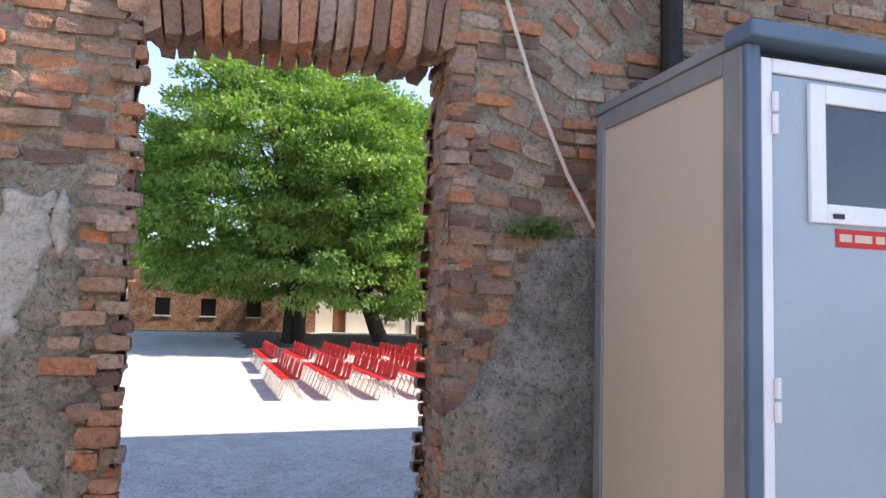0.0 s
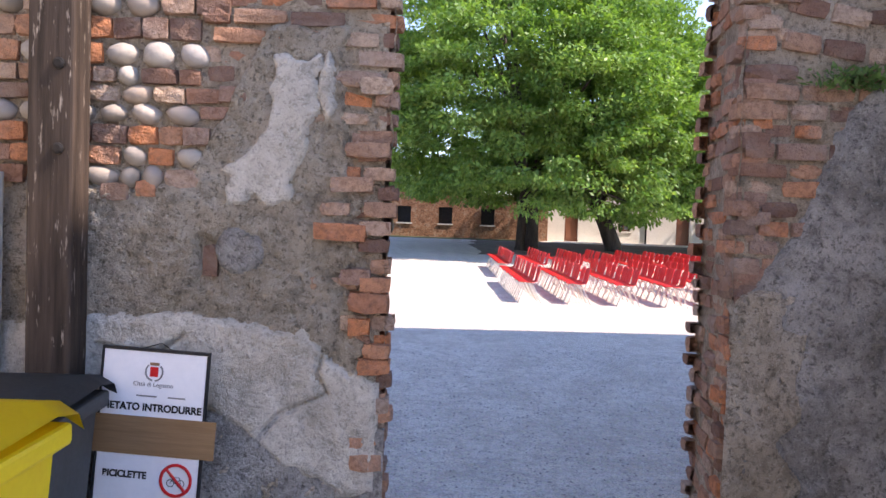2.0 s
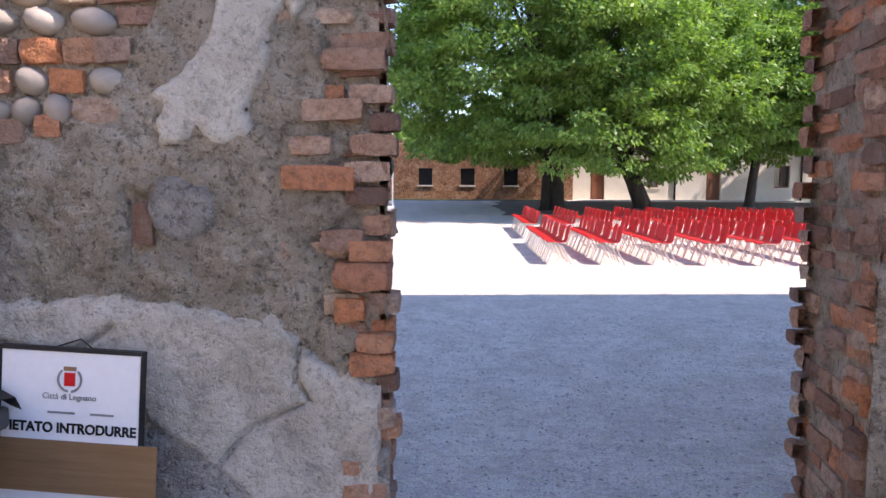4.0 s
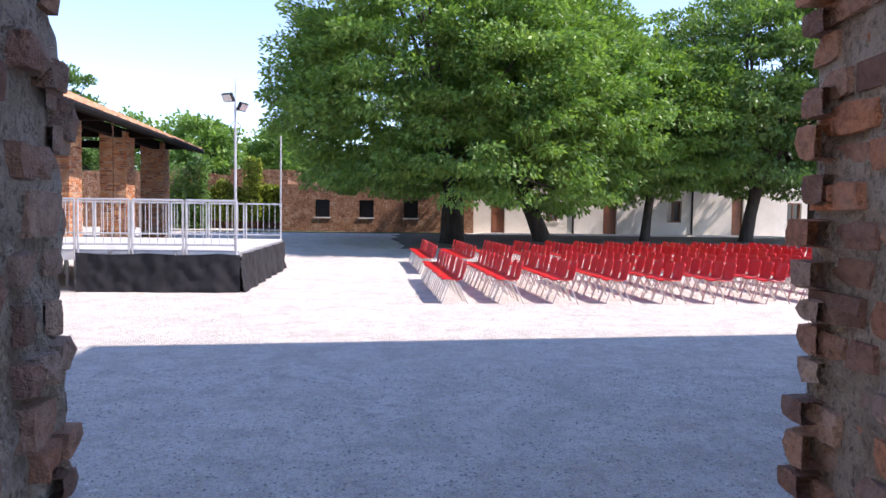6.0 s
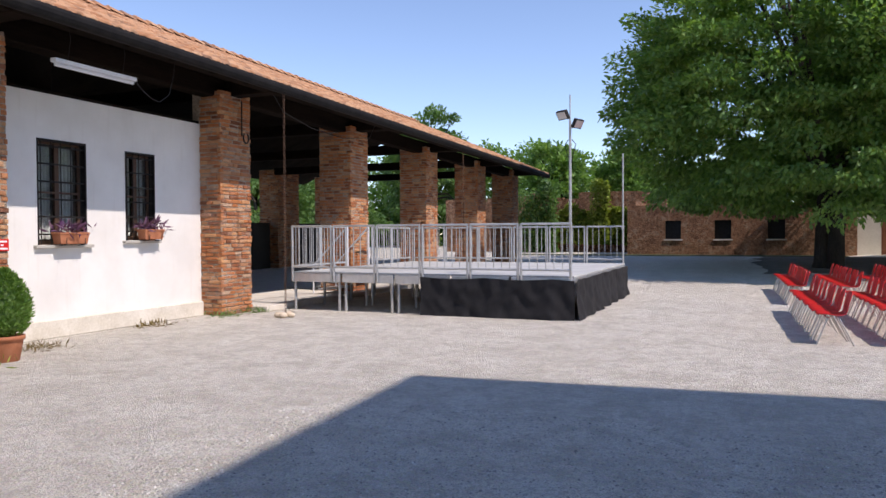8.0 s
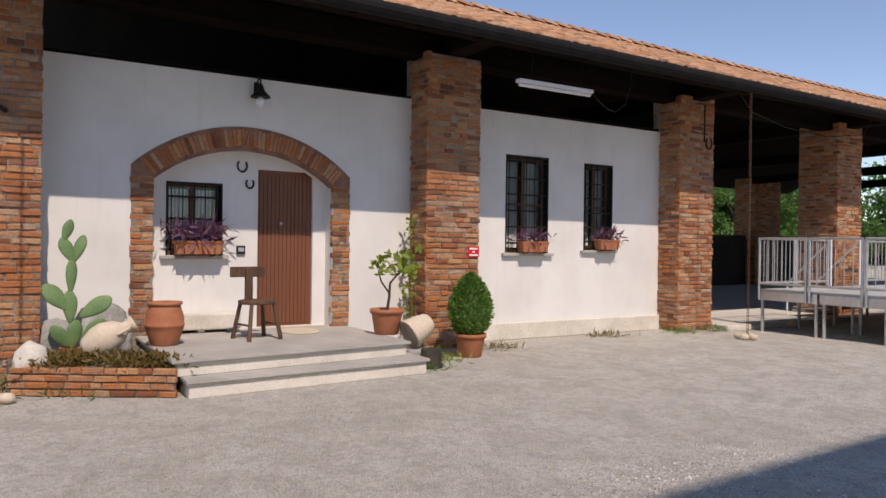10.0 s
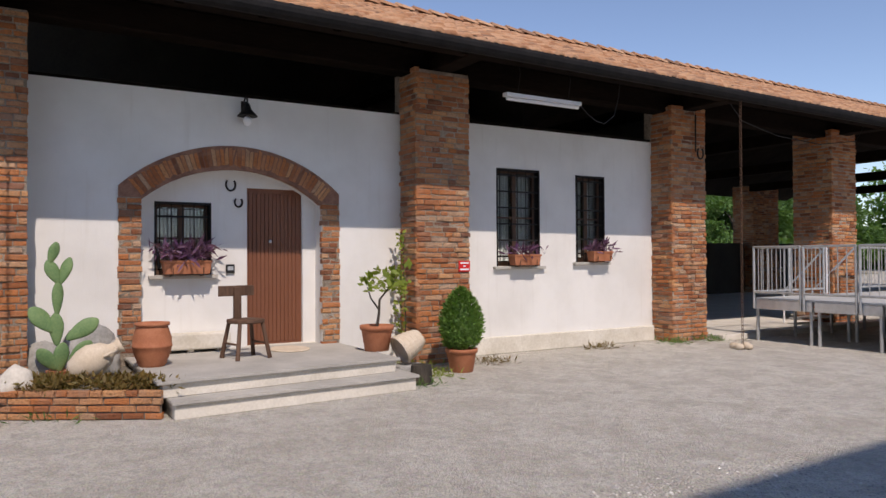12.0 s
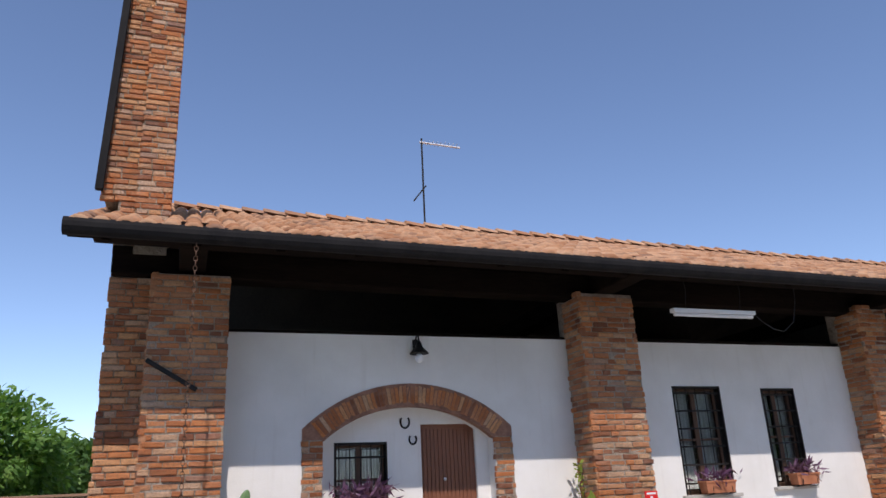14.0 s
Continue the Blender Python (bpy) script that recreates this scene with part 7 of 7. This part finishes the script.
# prefabricated cabin
CX0, CX1, CY0, CY1, CZ = 1.715, 3.05, 2.39, 3.29, 2.56
cabin = thing("portable_cabin", "beige and blue prefabricated cabin with a closed door", "cabin", (0, 0, 0))
part("side_panel", cube(CX0 + 0.012, CX0 + 0.05, CY0 + 0.09, CY1 - 0.05, 0.1, CZ - 0.09), CABIN_BEIGE, cabin, "smooth beige side panel")
part("body", cube(CX0 + 0.052, CX1, CY0 + 0.06, CY1, 0.08, CZ - 0.05), CABIN_BEIGE, cabin)
part("corner_profile", cube(CX0, CX0 + 0.05, CY0 + 0.002, CY0 + 0.09, 0.02, CZ - 0.02, 0.006), CABIN_GREY, cabin, "dark grey metal corner profile")
part("rear_profile", cube(CX0, CX0 + 0.05, CY1 - 0.05, CY1 + 0.01, 0.02, CZ - 0.02, 0.006), CABIN_GREY, cabin)
part("top_profile", cube(CX0 - 0.002, CX0 + 0.05, CY0 + 0.091, CY1 - 0.051, CZ - 0.09, CZ - 0.018, 0.006), CABIN_GREY, cabin)
part("base_profile", cube(CX0, CX1, CY0 + 0.095, CY1 + 0.01, 0.0, 0.098, 0.006), CABIN_GREY, cabin)
part("front_corner", cube(CX0 + 0.004, CX0 + 0.056, CY0 - 0.02, CY0 + 0.001, 0.02, CZ - 0.02, 0.005), CABIN_BLUE, cabin, "blue front corner strip")
part("roof_trim", cube(CX0 - 0.02, CX1 + 0.02, CY0 - 0.075, CY0 + 0.06, CZ - 0.018, CZ + 0.035, 0.008), CABIN_BLUE, cabin, "blue roof edge")
part("roof", cube(CX0 - 0.01, CX1 + 0.02, CY0 + 0.061, CY1 + 0.015, CZ - 0.017, CZ + 0.02, 0.006), CABIN_GREY, cabin)
part("door_frame", cube(CX0 + 0.058, CX0 + 0.098, CY0 - 0.018, CY0 + 0.02, 0.06, CZ - 0.055, 0.005), WHITE_PAINT, cabin)
part("door_head", cube(CX0 + 0.099, CX1 - 0.05, CY0 - 0.018, CY0 + 0.02, CZ - 0.10, CZ - 0.055, 0.005), WHITE_PAINT, cabin)
cd = part("door", cube(CX0 + 0.102, CX0 + 0.86, CY0 - 0.010, CY0 + 0.03, 0.12, CZ - 0.104, 0.004), CABIN_DOOR, cabin, "pale blue door")
wx0, wx1, wz0, wz1 = 1.945, 2.42, 2.005, 2.44
for x0, x1, z0, z1 in ((wx0, wx0 + 0.06, wz0, wz1), (wx1 - 0.06, wx1, wz0, wz1), (wx0 + 0.06, wx1 - 0.06, wz0, wz0 + 0.06), (wx0 + 0.06, wx1 - 0.06, wz1 - 0.06, wz1)):
    part("vent_frame", cube(x0, x1, CY0 - 0.028, CY0 - 0.011, z0, z1, 0.004), WHITE_PAINT, cd)
part("vent_pane", cube(wx0 + 0.06, wx1 - 0.06, CY0 - 0.016, CY0 - 0.011, wz0 + 0.06, wz1 - 0.06), DARK_GLASS, cd)
for x in (wx0 + 0.10, wx1 - 0.12):
    part("latch", cube(x - 0.02, x + 0.02, CY0 - 0.034, CY0 - 0.028, wz0 + 0.015, wz0 + 0.03), BLACK_PLASTIC, cd)
for z in (2.33, 1.47, 0.6):
    for dz in (-0.035, 0.035):
        bm = bmesh.new()
        tube(bm, [(CX0 + 0.101, CY0 - 0.026, z + dz - 0.03), (CX0 + 0.101, CY0 - 0.026, z + dz + 0.03)], 0.010, 8)
        part("hinge", bm, WHITE_PAINT, cd)
pl = part("name_plate", cube(2.05, 2.26, CY0 - 0.0135, CY0 - 0.011, 1.935, 1.992), RED_SIGN, cd, "red plate with pale bars")
for x0, x1 in ((2.062, 2.11), (2.122, 2.19), (2.205, 2.24)):
    part("bar", cube(x0, x1, CY0 - 0.0152, CY0 - 0.0136, 1.952, 1.976), CLAY_PALE, pl)
bm = bmesh.new()
tube(bm, [(2.33, CY0 - 0.03, 1.38), (2.25, CY0 - 0.04, 1.38)], 0.012, 8)
part("handle", bm, BLACK_PLASTIC, cd, "black door handle")

# slack cable down to the cabin, and the dark pipe on the wall above it
bm = bmesh.new()
tube(bm, [(1.20, 3.39, 3.6), (1.33, 3.385, 3.03), (1.46, 3.38, 2.65), (1.62, 3.375, 2.30), (1.75, 3.37, 2.08)], 0.009, 7)
solo("cable", bm, ROPE, "pale slack cable hanging across the wall", "cable")
bm = bmesh.new()
tube(bm, [(2.12, 3.36, 2.2), (2.12, 3.36, 4.4)], 0.05, 10)
solo("downpipe", bm, IRON, "dark metal downpipe on the brick wall", "pipe")
quads_mesh("moss", blade_tuft((1.50, 3.395, 2.02), 420, (0.075, 0.012), 0.07, 0.03, 301, 0.4), LEAF_DARK, None, "dark moss on the ledge of the render", "stuff", "moss")

# loose pebbles on the gravel near the gate and the house
def pebbles(x0, x1, y0, y1, n, seed):
    r = np.random.RandomState(seed)
    verts, faces = [], []
    for i in range(n):
        x, y, s = r.uniform(x0, x1), r.uniform(y0, y1), abs(r.normal(0.004, 0.0025)) + 0.003
        b = len(verts)
        a0 = r.uniform(0, 6.28)
        verts.append((x, y, s * 0.9))
        verts += [(x + s * r.uniform(0.8, 1.4) * math.cos(a0 + k * 1.257), y + s * r.uniform(0.8, 1.4) * math.sin(a0 + k * 1.257), s * 0.1) for k in range(5)]
        faces += [(b, b + 1 + k, b + 1 + (k + 1) % 5) for k in range(5)]
    raw_mesh("pebbles", verts, faces, PEBBLE, None, "loose pale pebbles on the gravel", "stuff", "gravel")


k = Mat("pebble", 0.9, 0.0, 0.2)
k.color(k.ramp(k.node("ShaderNodeNewGeometry").outputs["Random Per Island"], [(0.0, (0.27, 0.26, 0.245)), (0.4, (0.42, 0.40, 0.37)), (0.75, (0.62, 0.59, 0.55)), (1.0, (0.78, 0.76, 0.72))]))
PEBBLE = k.m
pebbles(-3.0, 5.0, 3.9, 9.5, 16000, 1)
